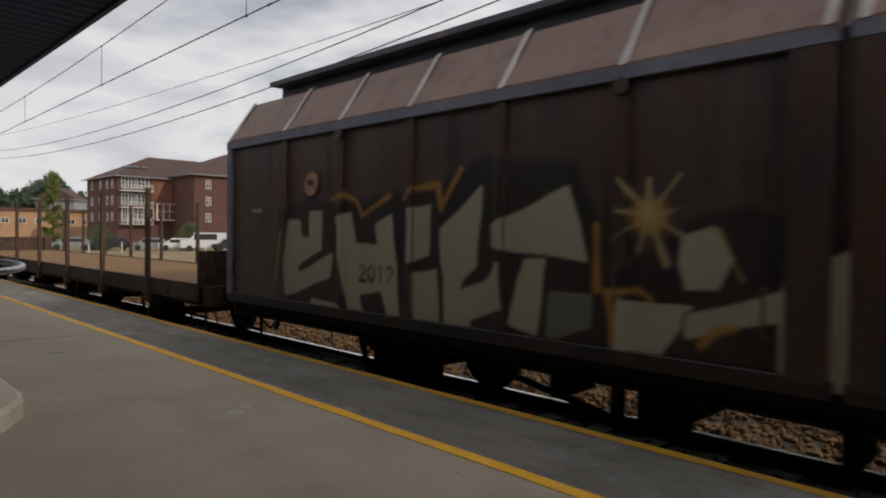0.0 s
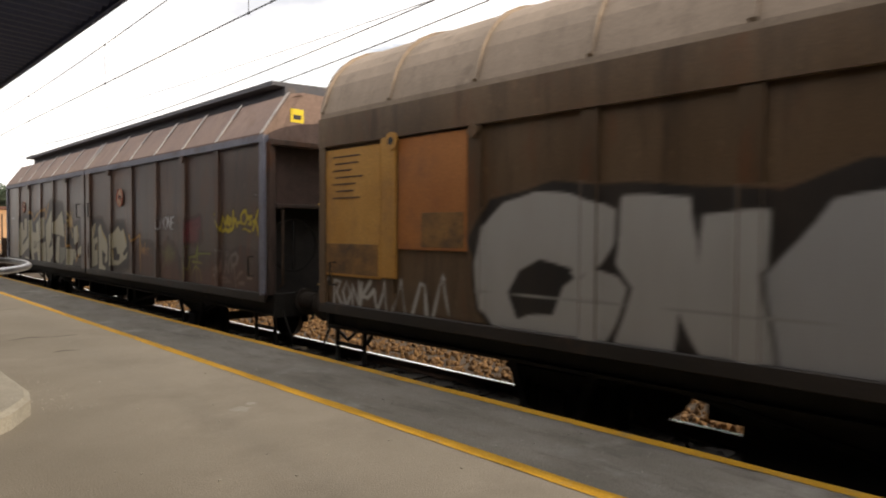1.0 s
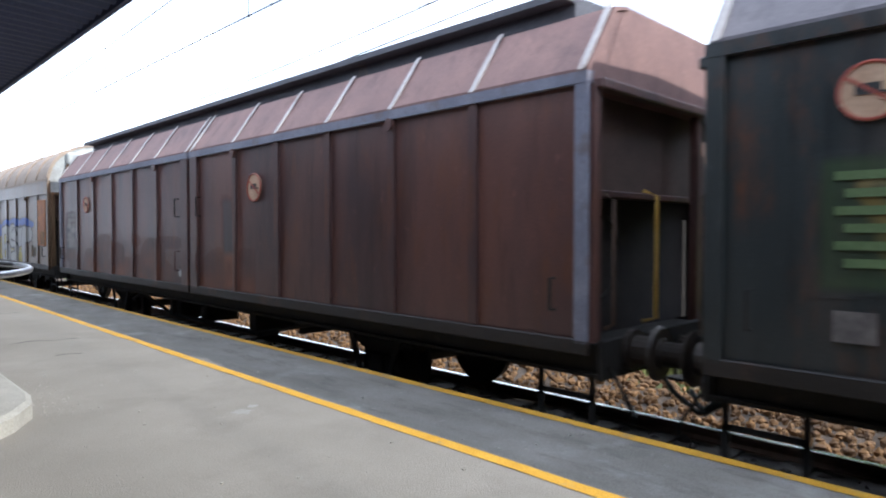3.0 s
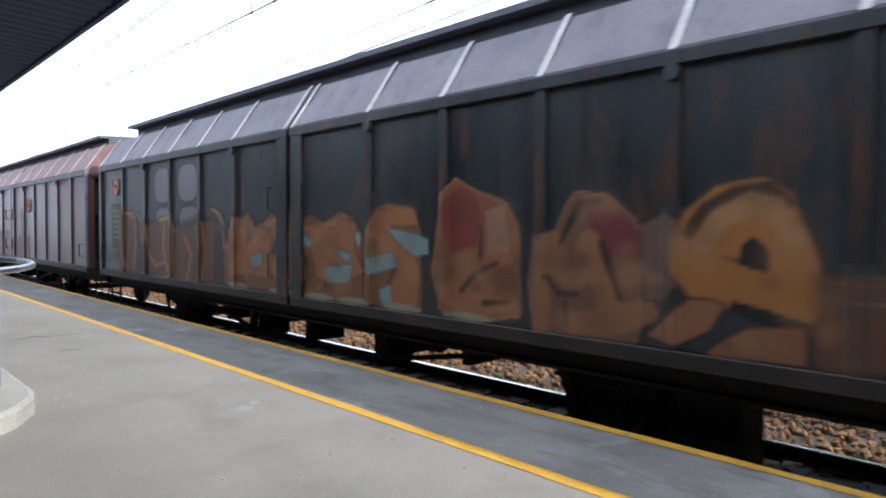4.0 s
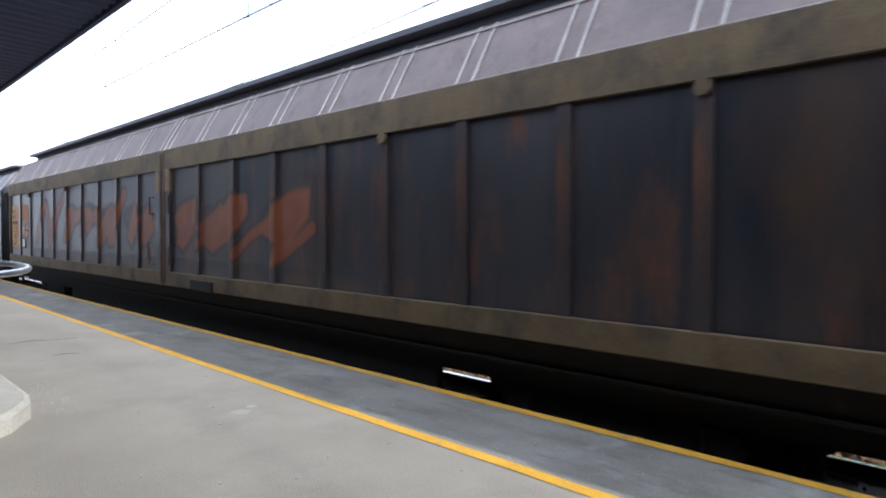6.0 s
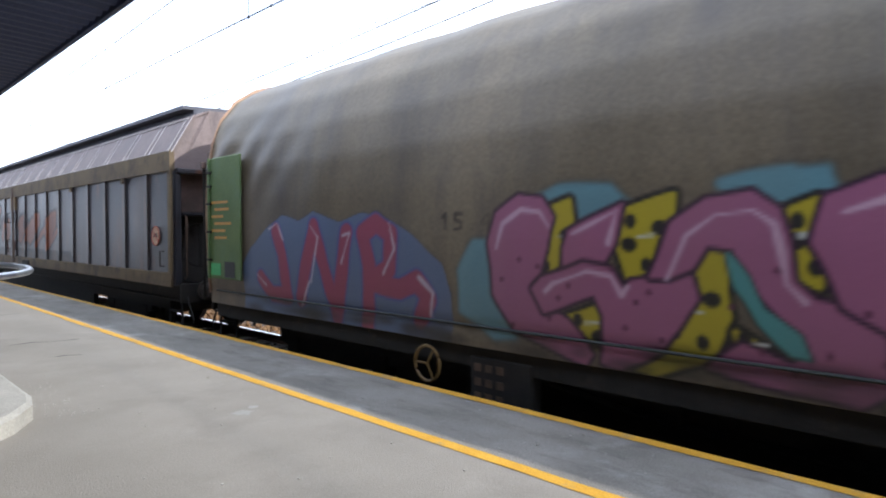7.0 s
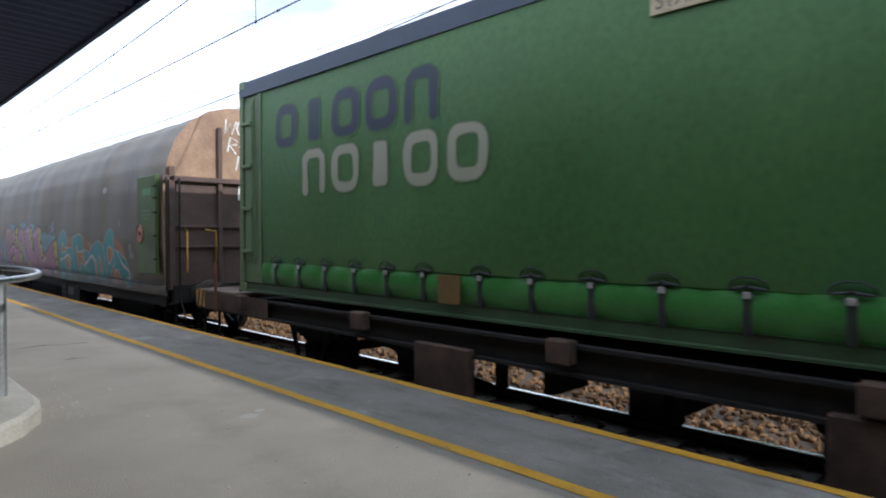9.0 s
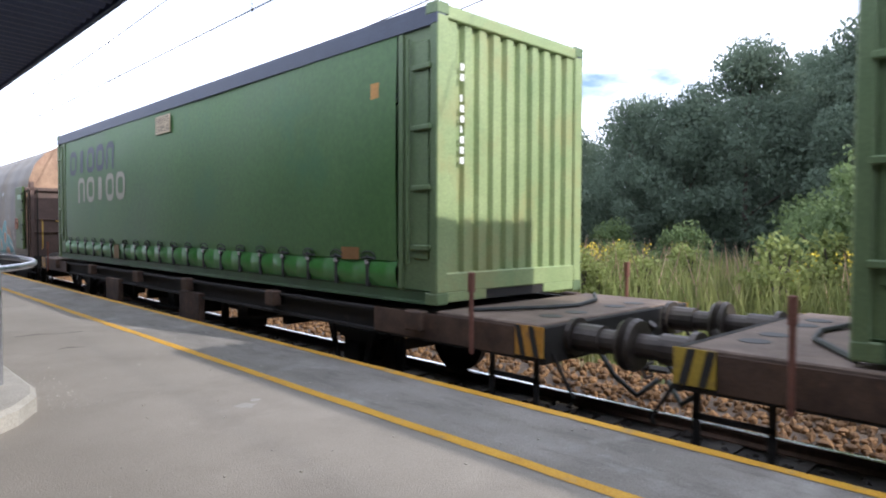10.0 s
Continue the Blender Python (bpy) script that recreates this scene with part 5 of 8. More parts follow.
def container_wagon(yc, haz):
    half = 8.1
    root = wagon("container_wagon", "rusty brown skeletal container wagon with black hazard-striped ends", yc)
    running_gear(root, half, (-5.2, 5.2))
    for e in (-1, 1):
        bm = bmnew()
        box(bm, -1.3, 1.3, *sorted((e * (half - 0.02), e * (half - 1.25))), 1.05, 1.13, 0.012)
        deck = part("end_platform", bm, "deck_steel", root, "worn grey-brown steel end platform with openings")
        bm = bmnew()
        for x in (-0.75, 0.75, -0.35, 0.35):
            bm = bmnew()
            tube(bm, [(x, e * (half - 0.28), 1.128), (x, e * (half - 0.28), 1.134)], 0.11, 16)
            part("deck_hole", bm, "sign_black", deck)
        bm = bmnew()
        for s in (-1, 1):
            tube(bm, [(s * 1.1, e * (half - 1.0), 1.15), (s * 0.5, e * (half - 0.6), 1.16), (0, e * (half - 0.5), 1.15)], 0.022, 6)
        part("deck_hose", bm, "strap", deck)
        for s in (-1, 1):
            bm = bmnew()
            y0 = e * (half + 0.062)
            box(bm, *sorted((s * 1.312, s * 1.322)), *sorted((e * (half + 0.06), e * (half - 0.24))), 0.86, 1.12)
            pl = part("hazard_plate", bm, "hazard_orange" if haz else "hazard_yellow", root, "hazard-striped plate")
            bm = bmnew()
            for k in range(2):
                v = [bm.verts.new((s * 1.325, e * (half + 0.05) - e * (0.03 + 0.14 * k + d), z)) for d, z in ((0.0, 0.862), (0.06, 0.862), (0.12, 1.118), (0.06, 1.118))]
                bm.faces.new(v)
            part("stripe", bm, "sign_black", pl)
            bm = bmnew()
            box(bm, *sorted((s * 1.308, s * 1.318)), *sorted((e * (half - 0.25), e * (half - 2.2))), 0.84, 1.1, 0.004)
            part("end_sill", bm, "rusty_frame", root, "rust-brown side sill plate")
            bm = bmnew()
            tube(bm, [(s * 1.36, e * (half - 0.72), 0.8), (s * 1.36, e * (half - 0.72), 1.5)], 0.022, 8)
            box(bm, s * 1.36 - 0.026, s * 1.36 + 0.026, e * (half - 0.72) - 0.026, e * (half - 0.72) + 0.026, 1.36, 1.54, 0.006)
            part("stanchion", bm, "red_rust", root)
    for s in (-1, 1):
        bm = bmnew()
        for y in (-6.6, -3.8, -1.1, 1.1, 3.8, 6.6):
            bm = bmnew()
            box(bm, *sorted((s * 1.28, s * 1.4)), y - 0.12, y + 0.12, 0.92, 1.12, 0.015)
            part("container_seat", bm, "rusty_frame", root)
    for y in (2.5, -1.2):
        bm = bmnew()
        box(bm, -1.36, -1.26, y - 0.38, y + 0.38, 0.4, 0.9, 0.012)
        part("side_board", bm, "rusty_frame", root)
    return root


M["rail_green"] = surface("rail_green", (0.03, 0.07, 0.025), (0.05, 0.1, 0.04), 0.6, scale=2, dirt=(0.03, 0.03, 0.02), dirt_at=(0.5, 0.75), dirt_scale=2)
M["dull_orange"] = surface("dull_orange", (0.22, 0.11, 0.03), (0.28, 0.14, 0.045), 0.6, scale=3)
M["dull_brown"] = surface("dull_brown", (0.14, 0.085, 0.025), (0.2, 0.12, 0.035), 0.6, scale=3)
M["deck_steel"] = surface("deck_steel", (0.105, 0.075, 0.056), (0.19, 0.14, 0.108), 0.8, scale=3, dirt=(0.09, 0.06, 0.045), dirt_at=(0.5, 0.7), dirt_scale=3)
M["hazard_yellow"] = surface("hazard_yellow", (0.4, 0.28, 0.03), (0.5, 0.36, 0.05), 0.6, scale=5, dirt=(0.2, 0.13, 0.05), dirt_at=(0.52, 0.72), dirt_scale=5)
M["red_rust"] = surface("red_rust", (0.13, 0.05, 0.035), (0.19, 0.08, 0.055), 0.8, scale=4)


# ---------------------------------------------------------------- the train
UB, UD = ((0.6, 2.75),), ((-5.3, -4.8),)


def train():
    flat_wagon()
    W = {}
    W["A"] = sliding_wall_wagon("sliding_wall_wagon", "maroon sliding-wall wagon with pale graffiti letters", 1.01, 7.42, "maroon", "slant", 1.14, 1.46)
    W["B"] = sliding_wall_wagon("sliding_wall_wagon", "olive-brown round-roofed sliding-wall wagon with silver graffiti", -15.0, 7.33, "olive", "round", 1.17, 1.23, eave=2.9, edge="olive", rib_w=0.15, under=UB, deep=0.45)
    W["C"] = sliding_wall_wagon("sliding_wall_wagon", "oxide-red sliding-wall wagon, weathered, hardly any graffiti", -30.49, 7.13, "oxide", "slant", 1.12, 1.3, edge="blue_edge")
    W["D"] = sliding_wall_wagon("sliding_wall_wagon", "black-green sliding-wall wagon with orange and brown graffiti", -45.76, 7.25, "bottle", "slant", 1.12, 1.3, edge="bottle", under=UD)
    W["E"] = sliding_wall_wagon("sliding_wall_wagon", "long dark navy sliding-wall wagon with faded orange brush lettering", -65.3, 11.2, "navy", "panel", 1.1, 1.1, eave=2.98, axles=(-9.0, -7.2, 7.2, 9.0), bogie=True, sill=1.1, sill_mat="sill_tan", edge="sill_tan", rib_w=0.13)
    tw = tarp_wagon()
    container_wagon(-105.4, True)
    container(0, -105.4)
    container_wagon(-105.4 - 17.45, False)
    container(0, -105.4 - 17.15)
    return W, tw


# ---------------------------------------------------------------- backdrop: trees, weeds, buildings
def leafy(name, seed, height, radius, trunk_h, leaves, leaf, low=0.25):
    """Trunk with limbs, and a crown of many small leaves in uneven clumps. Returns the two meshes."""
    rng = np.random.default_rng(seed)
    bm = bmnew()
    tube(bm, [(0, 0, -0.2), (0.05, 0.02, trunk_h * 0.5), (0.0, 0.1, trunk_h), (0.1, 0.0, height * 0.8)], [0.17, 0.14, 0.11, 0.03], 8)
    cent = []
    for k in range(60):
        a, q = rng.uniform(0, math.tau), rng.random()
        z = height * (low + (1 - low) * q)
        rr = radius * (1 - abs(q - 0.38) ** 1.6 * 1.7) * rng.uniform(0.35, 1.0)
        c = np.array([rr * math.cos(a), rr * math.sin(a), z])
        cent.append(c)
        if k < 14:
            tube(bm, [(0, 0, max(trunk_h * 0.5, z - 1.4)), (c[0] * 0.5, c[1] * 0.5, z - 0.5), tuple(c)], [0.06, 0.035, 0.012], 5)
    trunk = bpy.data.meshes.new("trunk")
    bm.to_mesh(trunk)
    bm.free()
    trunk.materials.append(M["bark"])
    cent = np.array(cent)
    idx = rng.integers(0, len(cent), leaves)
    size = radius * rng.uniform(0.2, 0.42, len(cent))
    d = rng.normal(size=(leaves, 3))
    d /= np.linalg.norm(d, axis=1)[:, None]
    pos = cent[idx] + d * (size[idx] * rng.random(leaves) ** 0.4)[:, None] * [1, 1, 0.8]
    u = rng.normal(size=(leaves, 3))
    u /= np.linalg.norm(u, axis=1)[:, None]
    w = np.cross(u, rng.normal(size=(leaves, 3)))
    w /= np.linalg.norm(w, axis=1)[:, None]
    s = leaf * rng.uniform(0.6, 1.3, leaves)[:, None]
    q = np.stack([pos - u * s, pos + w * s * 0.55, pos + u * s, pos - w * s * 0.55], 1)
    crown = bpy.data.meshes.new("crown")
    crown.from_pydata(q.reshape(-1, 3).tolist(), [], np.arange(leaves * 4).reshape(-1, 4).tolist())
    return trunk, crown


def plant(name, meshes, mat, m, label, group=""):
    root = thing(name, label, "tree" if "tree" in name else "bush", group)
    root.matrix_world = m
    part("trunk", meshes[0], "bark", root)
    part("crown", meshes[1], mat, root)
    return root


M["bark_brown"] = surface("bark_brown", (0.12, 0.09, 0.07), (0.2, 0.15, 0.11), 0.9, scale=4)
M["pale_stain"] = surface("pale_stain", (0.29, 0.27, 0.245), (0.36, 0.34, 0.31), 0.9, scale=9)
M["verge"] = surface("verge", (0.08, 0.1, 0.035), (0.17, 0.18, 0.07), 0.95, scale=1.2, grain=25, bump=0.8)
M["bark"] = surface("bark", (0.06, 0.05, 0.04), (0.12, 0.1, 0.08), 0.9, scale=5)
# leaf green lightened and shifted to blue, haze put into the colour
M["leaf"] = island_tint(surface("leaf", (0.12, 0.165, 0.118), (0.155, 0.205, 0.148), 0.95, scale=0.6, bump=0), 0.88, 1.12)
M["leaf_light"] = island_tint(surface("leaf_light", (0.13, 0.185, 0.075), (0.19, 0.25, 0.11), 0.9, scale=0.6, bump=0), 0.75, 1.25)
M["leaf_weed"] = island_tint(surface("leaf_weed", (0.19, 0.23, 0.07), (0.27, 0.3, 0.1), 0.9, scale=0.6, bump=0), 0.8, 1.2)
M["grass"] = island_tint(surface("grass", (0.19, 0.225, 0.07), (0.29, 0.295, 0.11), 0.85, scale=0.5, bump=0), 0.75, 1.25)
M["straw"] = island_tint(surface("straw", (0.36, 0.24, 0.16), (0.44, 0.3, 0.22), 0.8, scale=0.5, bump=0), 0.6, 1.3)
M["goldenrod"] = island_tint(surface("goldenrod", (0.55, 0.42, 0.02), (0.7, 0.55, 0.04), 0.7, bump=0), 0.7, 1.3)


for key, share in (("leaf", 0.5), ("leaf_light", 0.45), ("leaf_weed", 0.45), ("grass", 0.4), ("straw", 0.3)):
    leaf_like(M[key], share)


def blades(name, n, x0, x1, y0, y1, h0, h1, width, mat, label, seed, heads=0.0, head_mat=None, cluster=0):
    rng = np.random.default_rng(seed)
    pos = np.stack([rng.uniform(x0, x1, n), rng.uniform(y0, y1, n), np.full(n, -0.88)], -1)
    if cluster:
        c = np.stack([rng.uniform(x0, x1, cluster), rng.uniform(y0, y1, cluster)], -1)
        pos[:, :2] = c[rng.integers(0, cluster, n)] + rng.normal(0, 0.28, (n, 2))
    h = rng.uniform(h0, h1, n)[:, None]
    lean = rng.normal(0, 0.16, (n, 3)) * [1, 1, 0]
    a = rng.uniform(0, math.tau, n)
    w = np.stack([np.cos(a), np.sin(a), a * 0], -1) * width
    tip = pos + lean * h + h * [0, 0, 1]
    mid = pos + lean * h * 0.3 + h * [0, 0, 0.55]
    q = np.stack([pos - w, pos + w, mid + w * 0.8, tip, mid - w * 0.8], 1)
    me = bpy.data.meshes.new(name)
    me.from_pydata(q.reshape(-1, 3).tolist(), [], np.arange(n * 5).reshape(-1, 5).tolist())
    tagged(part(name, me, mat, label=label, kind="stuff"), category="weeds")
    if heads:
        k = int(n * heads)
        t = tip[:k].repeat(14, 0) + rng.normal(0, 0.055, (k * 14, 3)) * [1, 1, 1.6]
        u = rng.normal(size=t.shape)
        u /= np.linalg.norm(u, axis=1)[:, None]
        v = np.cross(u, rng.normal(size=t.shape))
        v /= np.linalg.norm(v, axis=1)[:, None]
        q = np.stack([t - u * 0.028, t + v * 0.022, t + u * 0.028, t - v * 0.022], 1)
        me = bpy.data.meshes.new(name + "_heads")
        me.from_pydata(q.reshape(-1, 3).tolist(), [], np.arange(len(t) * 4).reshape(-1, 4).tolist())
        tagged(part("flower_heads", me, head_mat, label="yellow flower heads of tall weeds", kind="stuff"), category="flowers")


def greenery():
    rng2 = np.random.default_rng(2)
    xs, ys = np.linspace(8.7, 34, 60), np.linspace(-30, 40, 120)
    X, Y = np.meshgrid(xs, ys, indexing="ij")
    Z = -0.84 + 0.12 * np.sin(X * 1.3 + Y * 0.7) * np.clip((X - 9) / 2, 0, 1) + 0.03 * rng2.normal(size=X.shape) + 0.15 * np.clip((X - 9.5) / 3, 0, 1)
    tagged(part("grass_verge", grid_mesh("grass_verge", np.stack([X, Y, Z], -1)), "verge", label="rough green verge under the weeds", kind="structure"), category="ground")
    kinds = [leafy("broadleaf", 3 + k, 9.5, 3.4, 3.0, 30000, 0.085, 0.06) for k in range(3)]
    rng = random.Random(7)
    spots = []
    for row in range(3):
        for k in range(15):
            y = -16 + k * 2.7 + rng.uniform(-0.8, 0.8)
            spots.append((24 + row * 4.5 + rng.uniform(-1, 1), y, (1.08 if y < 3.5 else 0.98 if y < 8.5 else 0.87 - (y - 11) * 0.025) * (0.93 + 0.05 * row) * rng.uniform(0.93, 1.05)))
    for x, y, s in spots:
        plant("broadleaf_tree", kinds[rng.randrange(3)], "leaf", pose(x, y, -0.9, 0, 0, rng.uniform(0, 360)) @ Matrix.Scale(max(s, 0.5), 4), "dense green broadleaf tree at the wood's edge, leaves paled for haze", "trees of the wood")
    shrub = leafy("shrub", 21, 2.6, 1.5, 0.6, 7000, 0.06, 0.03)
    for x, y, s in ((18.5, -3, 1.1), (17, 1.5, 1.0), (16.5, 4.3, 1.05), (15.3, 3.3, 1.35), (14.6, 1.6, 1.2), (18, 8.5, 0.85), (20, 12, 0.9), (19.5, 5.5, 1.15), (21, 16, 0.8), (18, -8, 1.2)):
        plant("willow_bush", shrub, "leaf_light", pose(x, y, -0.9, 0, 0, x * 37) @ Matrix.Scale(s, 4), "light green willow bush among tall weeds")
    weed = leafy("weed", 27, 1.7, 0.75, 0.3, 1500, 0.06, 0.05)
    rng = random.Random(19)
    for k in range(30):
        plant("weed_clump", weed, "leaf_light" if k % 3 else "leaf_weed", pose(rng.uniform(11.5, 17.5), rng.uniform(-5, 13), -0.86, 0, 0, rng.uniform(0, 360)) @ Matrix.Scale(rng.uniform(0.75, 1.25), 4), "leafy light green weed clump in the tall grass", "weed clumps")
    birch = leafy("birch", 33, 9.6, 1.5, 2.0, 9000, 0.12, 0.02)
    plant("birch_tree", birch, "leaf_weed", pose(20.8, 84, -0.9, 0, 0, 40) @ Matrix.Scale(0.92, 4), "light green young birch tree beside the yard")
    for x, y, s in ((44, 82, 0.45), (34, 78, 0.3), (24.5, 80, 0.25)):
        plant("willow_bush", shrub, "leaf_light", pose(x, y, -0.9, 0, 0, x * 37) @ Matrix.Scale(s * 4, 4), "light green willow bush among tall weeds")
    blades("short_grass", 12000, 8.8, 11.5, -9, 22, 0.3, 0.85, 0.014, "grass", "short green grass and weeds along the ballast", 10)
    blades("tall_grass", 36000, 11, 22, -9, 22, 0.6, 1.7, 0.02, "grass", "tall yellow-green grass and weeds behind the track", 11)
    blades("dry_stalks", 1800, 12, 20, -9, 22, 1.3, 2.1, 0.02, "straw", "dry pinkish flower stalks among the grass", 12)
    blades("goldenrod", 700, 10.8, 16, -6, 18, 1.1, 1.8, 0.012, "grass", "clumps of yellow goldenrod", 13, 0.3, "goldenrod", 11)
    far = leafy("far", 51, 11, 5.5, 3.0, 5000, 0.5, 0.1)
    for k in range(16):
        a = radians(1 + k * 1.15)
        d = 330 + 30 * math.sin(k * 2.2)
        plant("broadleaf_tree", far, "leaf", pose(d * math.sin(a), d * math.cos(a), -1, 0, 0, k * 50) @ Matrix.Scale(1.75 + 0.25 * math.sin(k * 1.3), 4), "distant green tree behind the town, leaves paled for haze", "distant trees")


M["brick"] = surface("brick", (0.1, 0.05, 0.042), (0.155, 0.075, 0.06), 0.9, scale=0.6, grain=9, bump=0.2)
M["brick_light"] = surface("brick_light", (0.2, 0.085, 0.055), (0.27, 0.12, 0.075), 0.9, scale=0.6, grain=9, bump=0.2)
M["roof_tile"] = surface("roof_tile", (0.07, 0.04, 0.034), (0.11, 0.06, 0.05), 0.85, scale=0.8, grain=6, bump=0.3)
M["window_glass"] = surface("window_glass", (0.03, 0.035, 0.04), (0.07, 0.08, 0.09), 0.12, scale=0.5, bump=0)
M["tan_render"] = surface("tan_render", (0.42, 0.25, 0.14), (0.52, 0.32, 0.19), 0.9, scale=0.5)
M["car_white"] = surface("car_white", (0.7, 0.7, 0.7), (0.8, 0.8, 0.8), 0.3, bump=0)
M["car_dark"] = surface("car_dark", (0.02, 0.022, 0.028), (0.04, 0.045, 0.05), 0.3, bump=0)
M["car_grey"] = surface("car_grey", (0.2, 0.21, 0.22), (0.3, 0.31, 0.32), 0.3, bump=0)
M["car_yellow"] = surface("car_yellow", (0.7, 0.5, 0.05), (0.75, 0.55, 0.08), 0.4, bump=0)


def window(parent, m, w, h, cols=2):
    """A white framed window set on a wall; m places its middle, x along the wall, y outwards."""
    bm = bmnew()
    t = 0.09
    for x0, x1, z0, z1 in [(-w / 2, w / 2, -h / 2, -h / 2 + t), (-w / 2, w / 2, h / 2 - t, h / 2)] + [(-w / 2 + k * (w - t) / cols, -w / 2 + k * (w - t) / cols + t, -h / 2 + t, h / 2 - t) for k in range(cols + 1)] + [(-w / 2 + t, w / 2 - t, 0.1, 0.1 + t * 0.7)]:
        box(bm, x0, x1, -0.02, 0.07, z0, z1, 0, m)
    fr = part("window", bm, "white_paint", parent, "white framed window")
    bm = bmnew()
    box(bm, -w / 2 + 0.04, w / 2 - 0.04, -0.03, 0.02, -h / 2 + 0.04, h / 2 - 0.04, 0, m)
    part("pane", bm, "window_glass", fr)


def block(name, label, m, wx, wy, eaves, ridge, wall, hip=True):
    root = thing(name, label, "building")
    root.matrix_world = m
    bm = bmnew()
    box(bm, 0, wx, 0, wy, 0, eaves)
    part("wall", bm, wall, root)
    bm = bmnew()
    o = 0.7
    c = [bm.verts.new(p) for p in ((-o, -o, eaves), (wx + o, -o, eaves), (wx + o, wy + o, eaves), (-o, wy + o, eaves))]
    k = wy / 2 if hip else 0
    r = [bm.verts.new((k - (0 if hip else o), wy / 2, ridge)), bm.verts.new((wx - k + (0 if hip else o), wy / 2, ridge))]
    for f in ((c[0], c[1], r[1], r[0]), (c[1], c[2], r[1]), (c[2], c[3], r[0], r[1]), (c[3], c[0], r[0]), (c[3], c[2], c[1], c[0])):
        bm.faces.new(f)
    part("roof", bm, "roof_tile", root)
    bm = bmnew()
    for x0, x1, y0, y1 in ((-o, wx + o, -o - 0.12, -o), (-o - 0.12, -o, -o, wy + o)):
        box(bm, x0, x1, y0, y1, eaves - 0.1, eaves + 0.08)
    part("gutter", bm, "car_grey", root)
    return root


def car(m, paint, label, van=False):
    root = thing("parked_van" if van else "parked_car", label, "van" if van else "car", "parked vehicles")
    root.matrix_world = m
    L, Wd = (2.5, 0.95) if van else (2.15, 0.86)
    hood, top = (1.2, 2.1) if van else (0.82, 1.42)
    side = [(-L, 0.35), (-L, hood), (-L * 0.62, hood + 0.05), (-L * 0.35, top), (L * 0.6 if not van else L * 0.97, top), (L * 0.97, hood), (L, 0.35)]
    bm = bmnew()
    a = [bm.verts.new((x, -Wd, z)) for x, z in side]
    b = [bm.verts.new((x, Wd, z)) for x, z in side]
    bm.faces.new(a)
    bm.faces.new(b[::-1])
    for i in range(len(side)):
        j = (i + 1) % len(side)
        bm.faces.new((a[i], b[i], b[j], a[j]))
    bmesh.ops.bevel(bm, geom=bm.edges[:], offset=0.06, segments=2, affect="EDGES")
    part("body", bm, paint, root, smooth=False)
    for s in (-1, 1):
        bm = bmnew()
        pts = [(-L * 0.55, hood + 0.08), (-L * 0.34, top - 0.1), (L * 0.5, top - 0.1), (L * 0.75, hood + 0.08)]
        box(bm, -L * 0.42, L * 0.55, *sorted((s * (Wd - 0.02), s * (Wd + 0.012))), hood + 0.1, top - 0.14, 0.01)
        part("side_window", bm, "window_glass", root)
        for x in (-L * 0.62, L * 0.6):
            bm = bmnew()
            tube(bm, [(x, s * (Wd - 0.2), 0.33), (x, s * (Wd + 0.01), 0.33)], 0.33, 18)
            part("wheel", bm, "strap", root)
    bm = bmnew()
    box(bm, -0.02, 0.02, -Wd * 0.8, Wd * 0.8, -0.28, 0.28, 0.01, pose(-L * 0.5, 0, (hood + top) / 2 + 0.02, 0, 35, 0))
    part("windscreen", bm, "window_glass", root)


